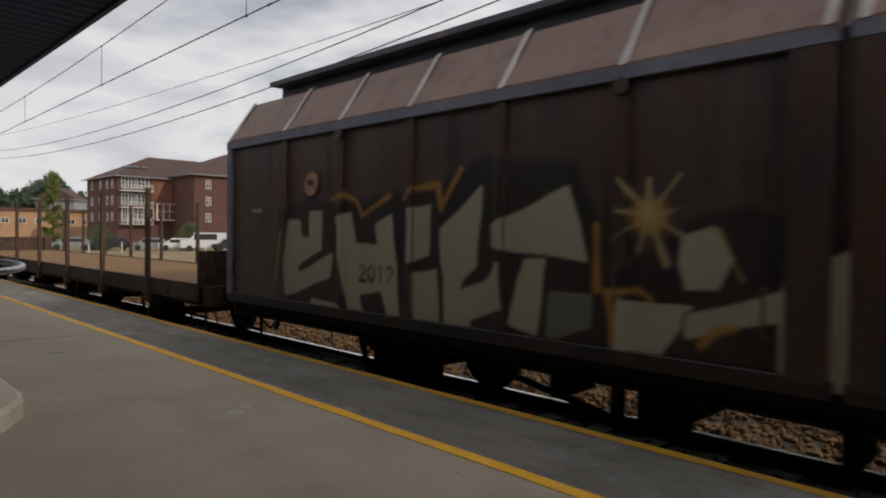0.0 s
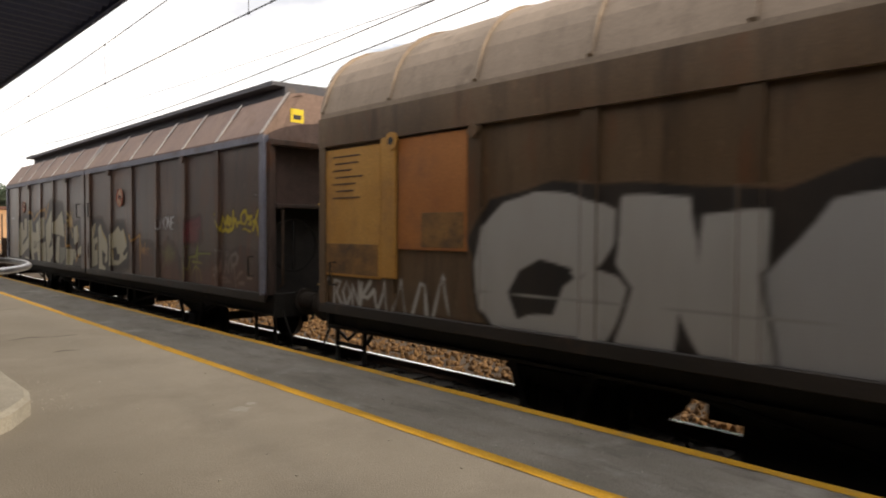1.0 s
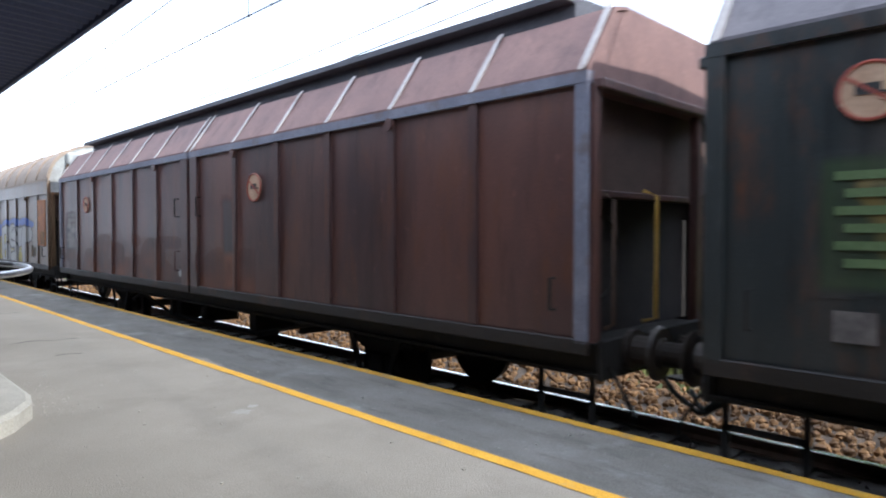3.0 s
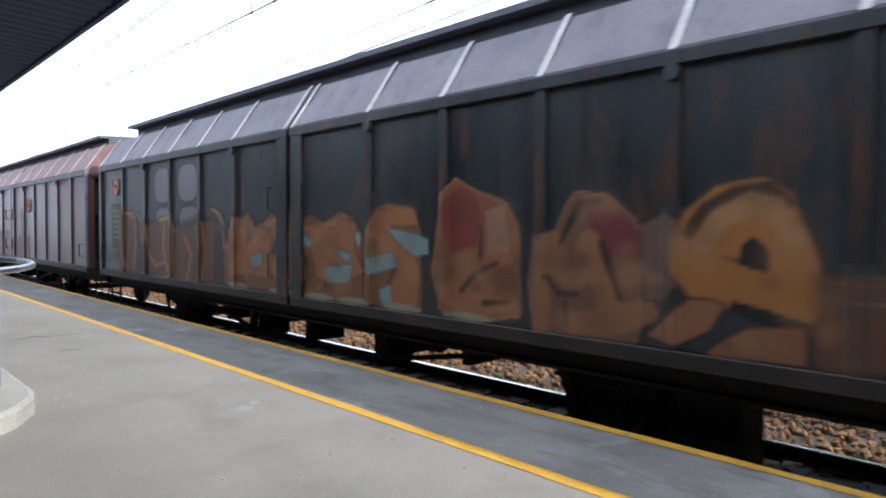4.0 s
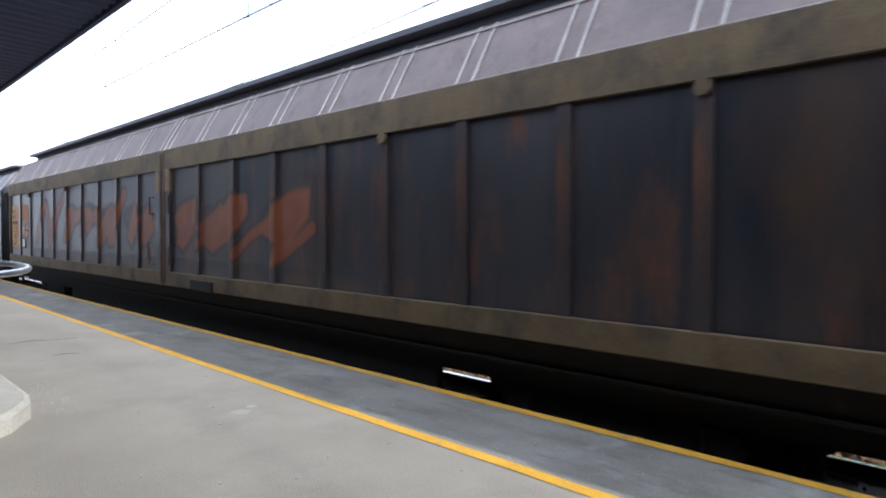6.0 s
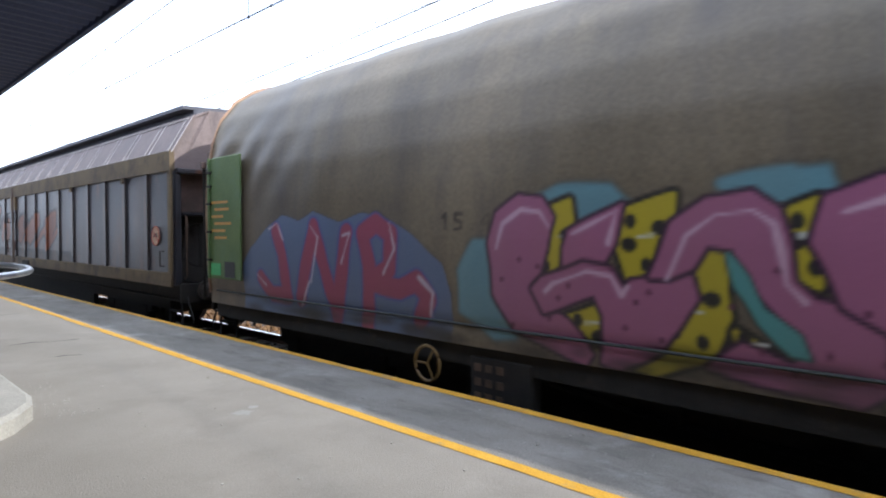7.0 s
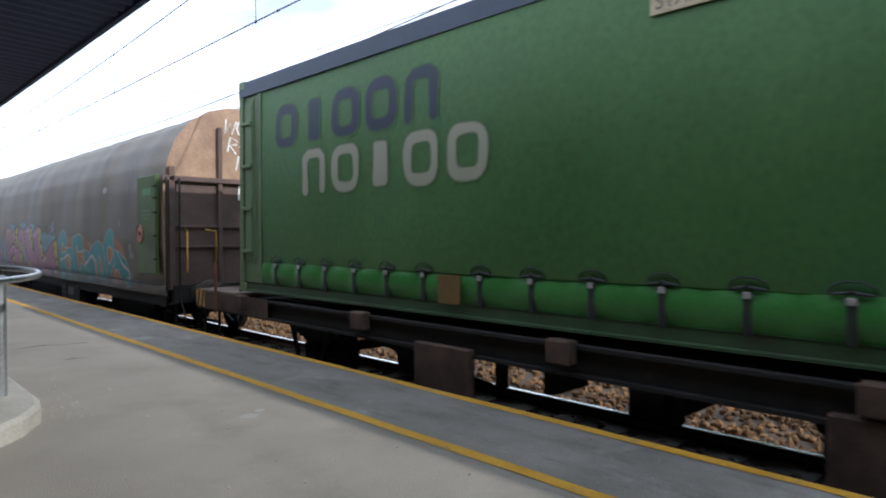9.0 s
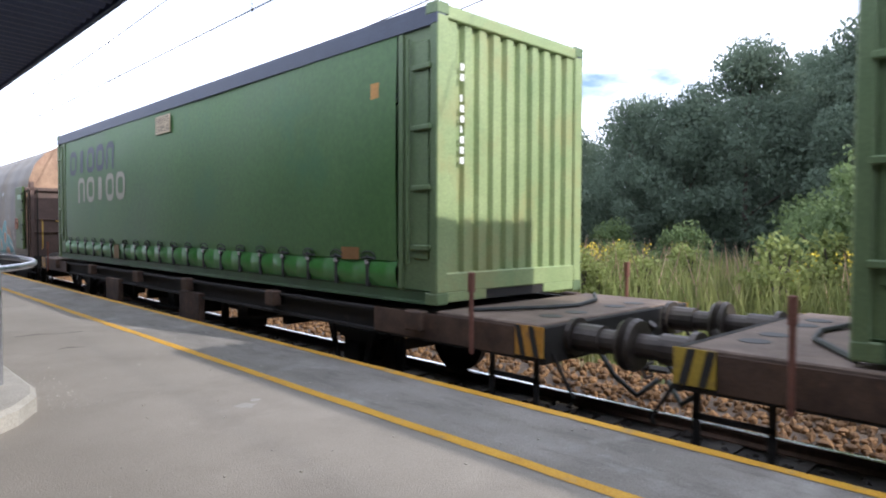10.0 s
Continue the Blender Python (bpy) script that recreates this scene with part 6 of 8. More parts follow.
def town():
    # brick block of flats: hipped roof, glazed balconies at the corner, and a wing standing forward
    b = block("brick_apartment_house", "dark brown brick apartment house with hipped tile roof and white windows", pose(37.9, 115, -0.9), 30, 16, 11.4, 15.8, "brick")
    for z in (4.6, 7.4, 10.2):
        for y in (2.5, 5.0, 8.5, 13.0):
            window(b, pose(-0.02, y, z, 0, 0, 90), 1.0, 1.5, 2)
    bm = bmnew()
    box(bm, 5.6, 16.0, -0.06, 0, 4.0, 11.3)
    part("light_brick_panel", bm, "brick_light", b)
    for z in (7.4, 10.2):
        window(b, pose(10.4, -0.09, z, 0, 0, 180), 1.6, 1.6, 3)
    for lv, z in enumerate((3.3, 6.1, 8.9)):
        bm = bmnew()
        box(bm, 0.3, 5.4, -1.3, 0, z, z + 0.14)
        bal = part("balcony", bm, "white_paint", b, "white railed and glazed balcony")
        bm = bmnew()
        if lv == 0:
            for k in range(7):
                box(bm, 0.3 + k * 0.84, 0.38 + k * 0.84, -1.3, -1.22, z + 0.14, z + 2.7)
        for zz in (0.5, 0.8, 1.05):
            box(bm, 0.3, 5.4, -1.3, -1.24, z + zz, z + zz + 0.07)
        for k in range(12):
            box(bm, 0.3 + k * 0.46, 0.34 + k * 0.46, -1.3, -1.25, z + 0.14, z + 1.1)
        part("balcony_rail", bm, "white_paint", bal)
        window(b, pose(1.7, -0.02, z + 1.5, 0, 0, 180), 2.2, 1.9, 4)
        window(b, pose(4.1, -0.02, z + 1.5, 0, 0, 180), 2.0, 1.9, 3)
    bm = bmnew()
    box(bm, 5.9, 6.0, -1.3, -1.2, 4.2, 7.0)
    for k in range(7):
        box(bm, 6.0 + k * 1.05, 6.08 + k * 1.05, -1.3, -1.22, 4.2, 7.0)
    for z in (4.2, 5.6, 6.94):
        box(bm, 5.9, 12.4, -1.3, -1.22, z, z + 0.08)
    box(bm, 5.9, 12.4, -1.3, 0, 4.08, 4.2)
    part("glazed_terrace", bm, "white_paint", b, "white framed glazed terrace")
    bm = bmnew()
    for k in range(3):
        box(bm, 2.2 + k * 1.3, 3.1 + k * 1.3, -0.4, 0.5, -0.04, 0.04, 0, pose(0, 2.6, 13.3, 27, 0, 0))
    part("roof_light", bm, "window_glass", b)
    wing = block("brick_apartment_house", "projecting wing of the brick apartment house under the same roof", pose(47.0, 106, -0.9), 24, 22, 11.8, 17.0, "brick")
    for z in (4.6, 7.4, 10.2):
        window(wing, pose(2.4, -0.02, z, 0, 0, 180), 0.9, 1.5, 2)
        window(wing, pose(8.0, -0.02, z, 0, 0, 180), 0.9, 1.5, 2)
    # low tan building far off, with flat roof, and a grey gabled one behind
    low = thing("low_shop_building", "long low tan brick building with a flat roof", "building")
    low.matrix_world = pose(4, 150, -0.9, 0, 0, -6)
    bm = bmnew()
    box(bm, 0, 46, 0, 14, 0, 5.9)
    part("wall", bm, "tan_render", low)
    bm = bmnew()
    box(bm, -0.4, 46.4, -0.4, 14.4, 5.9, 6.4)
    part("roof", bm, "brick", low)
    for k in range(16):
        window(low, pose(2 + k * 2.8, -0.02, 4.0, 0, 0, 180), 1.3, 1.1, 2)
    g = block("grey_gabled_house", "grey house with a steep gable behind the shops", pose(47, 172, -0.9, 0, 0, 60), 11, 8, 9.5, 12.5, "car_grey", False)
    sign = thing("sign_pylon", "yellow advertising pylon on a pole", "sign")
    sign.matrix_world = pose(11, 118, -0.9)
    bm = bmnew()
    tube(bm, [(0, 0, 0), (0, 0, 5)], 0.1, 8)
    part("pole", bm, "car_grey", sign)
    bm = bmnew()
    box(bm, -0.5, 0.5, -0.15, 0.15, 4.6, 7.0, 0.03)
    part("panel", bm, "car_yellow", sign)
    for x, y, r, p, van, lab in ((33.0, 72, -20, "car_white", True, "white parked van with a round roof"), (31.2, 74.5, -25, "car_white", False, "white parked car in the yard"), (35.2, 69.5, -20, "car_dark", False, "black parked car in the yard"),
                                 (28.6, 76, -20, "car_grey", False, "grey parked car in the yard"), (21.5, 80, -15, "car_grey", False, "grey parked car in the yard"), (25, 78, -20, "car_dark", False, "black parked car in the yard"),
                                 (7.5, 92, -10, "car_yellow", True, "yellow and white parked bus-like van"), (10.8, 95, -10, "car_dark", False, "black parked car in the yard")):
        car(pose(x, y, -0.86, 0, 0, r), p, lab, van)
    for k, (x, y) in enumerate(((17.5, 60), (23.5, 70), (30.5, 66), (26.5, 68))):
        bm = bmnew()
        tube(bm, [(x, y, -0.9), (x, y, 0.2)], 0.05, 8)
        tagged(part("marker_post", bm, "white_paint", label="short white marker post in the yard"), category="post")


def motions():
    """The whole train rolls along the track, slowing down; each wheelset turns on its wagon."""
    times = [k * 0.5 for k in range(21)]
    for root, yc in MOVING:
        walk(root, [(t, pose(TRACK, yc + run(t), RAIL)) for t in times])
    steps = [k / 30 for k in range(301)]
    for w, y in WHEELS:
        walk(w, [(t, pose(0, y, 0.46, -math.degrees(run(t) / 0.46), 0, 0)) for t in steps])


ground()
platform()
canopy()
unseen_walls()
leaning_rail()
wires()
masts()
platform_marks()
WAGON, TARPED = train()


# ---------------------------------------------------------------- graffiti, plates and signs
CREAM, INK, SILVER, ORANGE = (0.46, 0.43, 0.31), (0.008, 0.008, 0.009), (0.4, 0.39, 0.37), (0.5, 0.25, 0.04)


def marks(mu, text):
    """'y,z y,z ...' along the wagon and over the rail, as the mural's own coordinates."""
    return [(mu.y_left - float(p.split(",")[0]), float(p.split(",")[1])) for p in text.split()]


def letter(mu, text, width, fill, edge=0.06, ink=INK, shine=None, soft=0.02, block=False):
    runs = [marks(mu, s) for s in text.split("|")]
    for r in runs:
        mu.line(r, width + 2 * edge, ink, soft, 1.0, block)
    for r in runs:
        mu.line(r, width, fill, soft, 1.0, block)
    if shine:
        for r in runs:
            mu.line([(u - width * 0.3, v + width * 0.3) for u, v in r], 0.03, shine, 0.015, 0.8)


def shape(mu, text, fill, edge=0.06, ink=INK):
    p = marks(mu, text)
    if edge:
        mu.line(p + p[:1], 2 * edge, ink)
    mu.poly(p, fill)


def mural_maroon(root, surf):
    mu = Mural(6.6, 13.8, 1.06, 2.7, 0.021)
    mu.poly(marks(mu, "6.06,2.14 5.47,2.29 4.86,2.20 4.00,2.30 3.42,2.30 2.72,2.57 1.85,2.46 1.64,2.03 1.62,1.14 6.02,0.95"), INK, 0.08, 0.82)
    mu.poly(marks(mu, "1.53,1.55 0.83,2.03 0.52,2.08 0.15,1.92 -0.37,2.09 -0.94,2.09 -1.34,1.79 -1.81,2.02 -2.19,2.02 -2.39,1.67 -2.39,1.28 -0.39,0.98 1.52,0.96"), INK, 0.08, 0.82)
    shape(mu, "5.88,2.10 5.65,2.10 5.62,1.90 5.43,1.87 5.44,2.18 5.21,2.19 5.21,1.77 5.70,1.56 5.67,1.46 5.00,1.70 5.04,1.46 5.91,1.20 5.95,1.55 5.90,1.76", CREAM, 0.035)
    shape(mu, "5.38,1.19 4.84,1.13 4.86,1.02 5.46,1.00", CREAM, 0.035)
    shape(mu, "4.93,2.12 4.65,2.16 4.57,1.82 4.19,1.83 4.22,2.04 3.99,2.12 3.90,1.58 3.84,1.01 3.97,1.03 4.14,1.38 4.52,1.31 4.39,1.03 4.66,1.05 4.80,1.53", CREAM, 0.035)
    shape(mu, "3.70,2.19 3.42,2.21 3.43,1.76 3.70,1.69", CREAM, 0.035)
    shape(mu, "3.63,1.56 3.32,1.62 3.28,1.04 3.60,1.06", CREAM, 0.035)
    shape(mu, "3.26,1.99 2.77,2.37 2.82,1.68 3.00,1.56 3.05,1.41 2.70,1.54 2.57,1.70 2.51,1.33 2.89,1.21 2.94,1.03 3.21,1.05 3.21,1.51 3.26,1.71", CREAM, 0.035)
    shape(mu, "2.64,2.03 1.87,2.33 1.70,1.77 2.64,1.86", CREAM, 0.035)
    shape(mu, "2.27,1.74 2.08,1.76 2.17,1.15 2.44,1.21 2.35,1.56", CREAM, 0.035)
    shape(mu, "2.01,1.49 1.67,1.47 1.67,1.28 2.03,1.13", (0.16, 0.17, 0.13), 0.03, (0.24, 0.22, 0.14))
    shape(mu, "0.93,1.95 0.74,2.01 0.61,1.81 0.70,1.62 0.91,1.61 0.95,1.76", CREAM, 0.035)
    shape(mu, "1.41,1.49 0.89,1.47 1.16,1.02 1.48,1.02", CREAM, 0.035)
    shape(mu, "0.89,1.41 0.29,1.61 0.23,1.82 0.19,1.05 0.31,1.04 0.32,1.45 0.90,1.29", CREAM, 0.035)
    shape(mu, "0.08,1.82 -0.07,1.88 -0.05,1.08 0.05,1.07", CREAM, 0.035)
    shape(mu, "-0.13,1.83 -0.37,1.98 -0.53,2.05 -0.46,1.84 -0.33,1.69 -0.64,1.78 -0.67,1.68 -0.49,1.64 -0.43,1.47 -0.64,1.50 -0.65,1.24 -0.29,1.15 -0.11,1.08 -0.11,1.53", CREAM, 0.035)
    shape(mu, "-0.72,1.96 -0.86,2.02 -0.99,1.87 -1.19,1.73 -1.27,1.60 -1.23,1.34 -1.13,1.29 -1.13,1.46 -0.94,1.54 -0.95,1.23 -1.13,1.16 -1.11,1.07 -0.76,1.12 -0.75,1.71", CREAM, 0.035)
    shape(mu, "-1.36,1.61 -1.48,1.57 -1.55,1.25 -1.39,1.23", CREAM, 0.035)
    shape(mu, "-1.41,1.78 -1.69,1.88 -1.89,1.99 -2.01,1.89 -2.15,1.93 -2.32,1.63 -2.11,1.49 -2.20,1.43 -2.36,1.51 -2.31,1.41 -1.86,1.27 -1.57,1.25 -1.55,1.46 -1.50,1.62", CREAM, 0.035)
    shape(mu, "-1.58,1.56 -1.76,1.57 -1.82,1.44 -1.95,1.45 -1.92,1.37 -1.64,1.36", INK, 0.01)
    shape(mu, "-0.96,1.50 -1.16,1.42 -0.96,1.35", INK, 0.01)
    mu.line(marks(mu, "0.71,2.00 0.55,1.68"), 0.03, (0.5, 0.36, 0.12), 0.02, 0.9)
    mu.line(marks(mu, "-0.52,2.02 -0.43,1.86"), 0.03, (0.5, 0.36, 0.12), 0.02, 0.9)
    mu.line(marks(mu, "-0.65,1.75 -0.64,1.52"), 0.03, (0.5, 0.36, 0.12), 0.02, 0.9)
    mu.line(marks(mu, "-0.86,2.02 -0.99,1.85 -1.22,1.71"), 0.03, (0.5, 0.36, 0.12), 0.02, 0.9)
    mu.line(marks(mu, "-2.15,1.95 -2.31,1.70"), 0.03, (0.5, 0.36, 0.12), 0.02, 0.9)
    mu.line(marks(mu, "-1.58,1.54 -1.61,1.38"), 0.03, (0.5, 0.36, 0.12), 0.02, 0.9)
    mu.line(marks(mu, "5.02,2.33 4.76,2.37 4.55,2.30 4.45,2.14 4.00,2.34"), 0.06, ORANGE, 0.03, 0.9)
    mu.line(marks(mu, "3.78,2.31 3.66,2.39 3.31,2.42 3.27,2.19 3.02,2.54"), 0.06, ORANGE, 0.03, 0.9)
    mu.line(marks(mu, "1.61,2.03 1.60,1.56"), 0.06, ORANGE, 0.03, 0.9)
    mu.line(marks(mu, "1.51,1.53 1.26,1.57 1.17,1.51"), 0.06, ORANGE, 0.03, 0.9)
    mu.line(marks(mu, "1.51,1.53 1.45,1.20"), 0.06, ORANGE, 0.03, 0.9)
    mu.line(marks(mu, "0.80,1.24 0.72,1.33 0.59,1.37"), 0.06, ORANGE, 0.03, 0.9)
    mu.line(marks(mu, "-2.47,1.82 -2.55,1.7 -3.0,1.84 -3.02,1.2"), 0.06, ORANGE, 0.03, 0.9)
    mu.line(marks(mu, "6.1,1.95 6.2,1.35"), 0.06, ORANGE, 0.03, 0.9)
    mu.blob(mu.y_left - 1.19, 2.1, 0.16, 0.15, ORANGE, 0.6, 0.95)
    for k in range(9):
        a = k * math.tau / 9 + 0.2
        r = 0.26 + 0.1 * (k % 2)
        mu.line([(mu.y_left - 1.19, 2.1), (mu.y_left - 1.19 + r * math.cos(a), 2.1 + r * math.sin(a))], 0.035, (0.55, 0.42, 0.2), 0.03, 0.9)
    mu.word("2012", mu.y_left - 4.5, 1.45, 0.12, 0.17, 0.022, INK, gap=0.25)
    mu.word("OMONE", mu.y_left + 3.78, 1.95, 0.13, 0.2, 0.025, (0.5, 0.5, 0.52), gap=0.12, slant=0.15)
    for t in ("-3.06,1.68 -3.1,1.52 -3.15,1.62 -3.2,1.5 -3.24,1.7", "-3.3,1.6 -3.31,1.5", "-3.38,1.66 -3.4,1.5|-3.34,1.6 -3.44,1.6", "-3.47,1.6 -3.55,1.6 -3.48,1.48 -3.56,1.48"):
        for r in t.split("|"):
            mu.line(marks(mu, r), 0.022, ORANGE, 0.02, 0.9)
    for t in ("-5.94,2.17 -6.14,1.94 -6.20,2.13 -6.28,2.01 -6.35,2.14", "-6.38,2.11 -6.35,2.04 -6.42,2.02 -6.45,2.09 -6.38,2.11", "-6.52,2.21 -6.52,1.98", "-6.52,2.06 -6.59,2.09 -6.63,1.99", "-6.67,2.04 -6.74,2.05", "-6.80,2.19 -6.74,2.13 -6.76,2.03 -6.86,2.02 -6.92,2.10 -6.87,2.20 -6.80,2.19", "-7.04,2.12 -6.94,2.11 -7.01,2.06 -7.03,2.02 -6.95,2.02", "-7.21,2.20 -7.07,1.94", "-7.08,2.06 -7.16,2.05 -7.24,1.87", "-6.19,1.92 -6.29,1.95 -6.36,1.92 -6.48,1.95", "-6.79,1.95 -6.86,1.96 -6.92,1.94 -7.00,1.92"):
        mu.line(marks(mu, t), 0.055, (0.55, 0.42, 0.02), 0.025, 0.95)
    for t in ("-6.93,1.51 -7.05,1.52 -7.04,1.29 -6.92,1.29 -6.93,1.51",):
        mu.line(marks(mu, t), 0.018, (0.4, 0.36, 0.33), 0.015, 0.8)
    for t in ("-6.02,1.65 -6.19,1.64", "-6.17,1.64 -6.14,1.38 -6.10,1.33 -6.07,1.42", "-6.27,1.60 -6.32,1.65 -6.37,1.61 -6.32,1.57 -6.27,1.60", "-6.26,1.33 -6.29,1.51 -6.37,1.34 -6.39,1.55", "-6.47,1.36 -6.45,1.58 -6.59,1.62 -6.65,1.57 -6.61,1.48 -6.47,1.44", "-6.53,1.44 -6.59,1.16", "-6.62,1.27 -6.70,1.35 -6.77,1.37", "-6.17,1.26 -6.29,1.26 -6.44,1.21", "-6.20,1.20 -6.40,1.21", "-6.68,1.21 -6.81,1.22", "-5.90,1.37 -6.01,1.38", "-5.90,1.28 -5.99,1.28"):
        mu.line(marks(mu, t), 0.045, (0.3, 0.27, 0.26), 0.03, 0.75)
    for t in ("-5.06,1.68 -4.95,1.67 -4.90,1.53 -4.91,1.36 -5.01,1.32 -5.08,1.43 -5.09,1.51 -5.02,1.51", "-4.93,1.33 -4.93,1.18", "-5.10,1.38 -5.10,1.16", "-5.09,1.52 -5.30,1.53 -5.38,1.73 -5.36,1.50", "-5.41,1.58 -5.80,1.59", "-5.18,1.45 -5.52,1.44", "-5.17,1.19 -5.19,1.30 -5.30,1.39 -5.45,1.33 -5.49,1.19", "-5.33,1.37 -5.34,1.17", "-5.68,1.52 -5.70,1.37"):
        mu.line(marks(mu, t), 0.032, (0.3, 0.34, 0.06), 0.025, 0.85)
    for t in ("-4.96,2.03 -5.44,2.11 -5.46,1.97 -5.00,1.93", "-4.92,1.90 -5.37,1.90 -5.34,1.79 -4.94,1.76"):
        mu.poly(marks(mu, t), (0.26, 0.025, 0.05), 0.06, 0.55)
    for t in ("-6.96,1.52 -7.05,1.52 -7.03,1.30 -6.93,1.30 -6.95,1.51", "-7.10,2.62 -7.19,2.63", "-7.10,2.42 -7.18,2.40"):
        mu.line(marks(mu, t), 0.02, (0.45, 0.43, 0.42), 0.02, 0.8)
    for k in range(9):
        a = k * 1.3
        mu.line([(mu.y_left + 4.2, 1.35 + 0.03 * k), (mu.y_left + 4.2 + 0.33 * math.cos(a), 1.5 + 0.3 * math.sin(a))], 0.035, (0.13, 0.13, 0.05), 0.04, 0.6)
    for c, y, z, r in (((0.3, 0.3, 0.08), -4.3, 1.55, 0.16), ((0.25, 0.06, 0.08), -5.3, 1.85, 0.12), ((0.24, 0.07, 0.025), -5.9, 1.2, 0.3), ((0.26, 0.07, 0.02), -3.3, 1.35, 0.3), ((0.24, 0.06, 0.02), -4.4, 1.15, 0.3), ((0.22, 0.05, 0.02), -5.3, 1.15, 0.3), ((0.2, 0.06, 0.02), -6.8, 1.15, 0.4)):
        mu.blob(mu.y_left - y, z, r * 1.5, r, c, 0.9, 0.48)
    mu.build("graffiti", root, "maroon_mural", surf, "cream, black and orange sprayed letters with an orange star")
    round_sign(root, 5.4, 2.52, 0.15)
    round_sign(root, -2.03, 2.53, 0.17)
    bars(root, 6.75, 2.25, [(0, 0, 0.12, 0.05), (0.15, 0, 0.1, 0.05)], "pale_metal")


def mural_olive(root, surf):
    mu = Mural(7.31, 13.3, 1.06, 2.45, 0.021)
    red, blue, yel = (0.3, 0.03, 0.02), (0.03, 0.09, 0.36), (0.36, 0.29, 0.01)
    mu.poly(marks(mu, "2.9,2.1 0.6,2.25 -0.2,2.05 -0.45,1.6 -0.35,1.08 0.3,1.1 1.8,1.7"), red, 0.1, 0.8)
    shape(mu, "5.0,1.85 4.75,2.2 4.1,2.32 3.4,2.28 2.4,2.2 1.95,2.35 1.2,2.28 0.3,2.3 0.0,1.95 -0.25,1.6 -0.2,1.1 4.6,1.1", INK, 0.02)
    sil2 = (0.36, 0.36, 0.36)
    shape(mu, "4.91,1.67 4.83,1.98 4.60,2.17 4.29,2.25 3.95,2.23 3.64,2.14 3.43,2.03 3.63,1.76 3.82,1.56 3.99,1.68 4.23,1.74 4.46,1.64 4.57,1.43 4.48,1.22 4.08,1.26 3.99,1.51 3.76,1.66 3.43,1.58 3.40,1.49 3.67,1.08 4.65,1.08 4.85,1.27", SILVER, 0.05)
    shape(mu, "3.48,2.19 2.99,2.18 2.91,1.61 2.89,2.06 2.50,2.07 2.50,1.52 2.41,1.08 2.84,1.04 3.07,1.47 3.10,1.09 3.54,1.06 3.39,1.55 3.53,1.72", SILVER, 0.05)
    shape(mu, "2.48,1.68 2.12,2.13 1.68,2.20 1.45,1.91 1.82,1.76 1.78,1.55 1.45,1.49 1.48,1.19 2.39,1.07", sil2, 0.04)
    shape(mu, "1.34,2.16 0.96,2.15 0.96,1.85 0.37,2.20 0.26,2.04 0.78,1.65 0.16,1.29 0.27,1.05 1.35,1.02", sil2, 0.04)
    shape(mu, "0.3,1.95 0.0,1.85 -0.15,1.5 -0.1,1.1 0.25,1.1", SILVER, 0.05)
    shape(mu, "4.46,1.52 4.37,1.62 4.14,1.69 3.93,1.65 4.06,1.55 4.19,1.56 4.31,1.48 4.28,1.32 4.45,1.24 4.51,1.37", INK, 0.015)
    mu.line(marks(mu, "4.9,1.42 -0.2,1.42"), 0.014, (0.3, 0.3, 0.28), 0.01)
    for t in ("7.17,1.41 7.27,1.36 7.27,1.20 7.19,1.09", "7.09,1.07 7.08,1.39 6.96,1.38 7.04,1.26 6.94,1.12", "6.85,1.39 6.92,1.27 6.85,1.10 6.78,1.25 6.85,1.39", "6.74,1.11 6.75,1.37 6.62,1.12 6.63,1.41", "6.59,1.13 6.58,1.39", "6.43,1.41 6.57,1.24 6.48,1.23", "6.48,1.23 6.37,1.32 6.32,1.09 6.16,1.42 6.12,1.11 6.05,1.10 5.94,1.45 5.87,1.09", "5.78,1.10 5.65,1.44 5.59,1.42 5.56,1.12", "5.47,1.13 5.39,1.42 5.34,1.54 5.32,1.38 5.26,1.16", "5.34,1.51 5.32,1.50"):
        mu.line(marks(mu, t), 0.04, (0.55, 0.54, 0.52), 0.02, 0.95)
    for t in ("-0.36,1.95 -0.6,1.97 -0.45,1.97 -0.47,1.72 -0.38,1.62 -0.5,1.58", "-0.55,1.75 -0.66,1.85 -0.6,1.7 -0.7,1.68", "-0.75,1.9 -0.72,1.7 -0.9,1.72 -0.85,1.88", "-0.4,1.6 -1.1,1.62 -1.12,1.7"):
        mu.line(marks(mu, t), 0.034, (0.45, 0.42, 0.38), 0.02)
    mu.line(marks(mu, "-0.45,2.05 -0.6,2.09 -0.75,2.05 -0.6,2.01 -0.45,2.05"), 0.025, (0.45, 0.42, 0.38))
    mu.word("CRONK", mu.y_left + 0.66, 1.16, 0.17, 0.26, 0.045, (0.5, 0.5, 0.48), gap=0.08, slant=0.05)
    for y, z, a, b in ((-1.75, 2.0, 0.3, 0.2), (-2.6, 2.16, 0.6, 0.16), (-3.6, 2.2, 0.7, 0.15), (-4.8, 2.22, 0.6, 0.12), (-5.4, 2.15, 0.4, 0.1)):
        mu.blob(mu.y_left - y, z, a, b, blue, 0.2)
    shape(mu, "-1.81,1.78 -2.01,1.88 -4.52,1.60 -4.93,1.69 -4.94,1.07 -4.09,1.03 -2.01,0.99 -1.63,1.15", yel, 0.02)
    steel = (0.33, 0.33, 0.32)
    shape(mu, "-1.94,2.05 -2.29,2.07 -2.61,2.16 -2.88,2.06 -2.88,1.80 -2.69,1.62 -2.93,1.58 -3.06,1.42 -3.04,1.20 -2.83,1.01 -2.30,1.02 -2.08,1.04 -1.91,1.33", steel, 0.06)
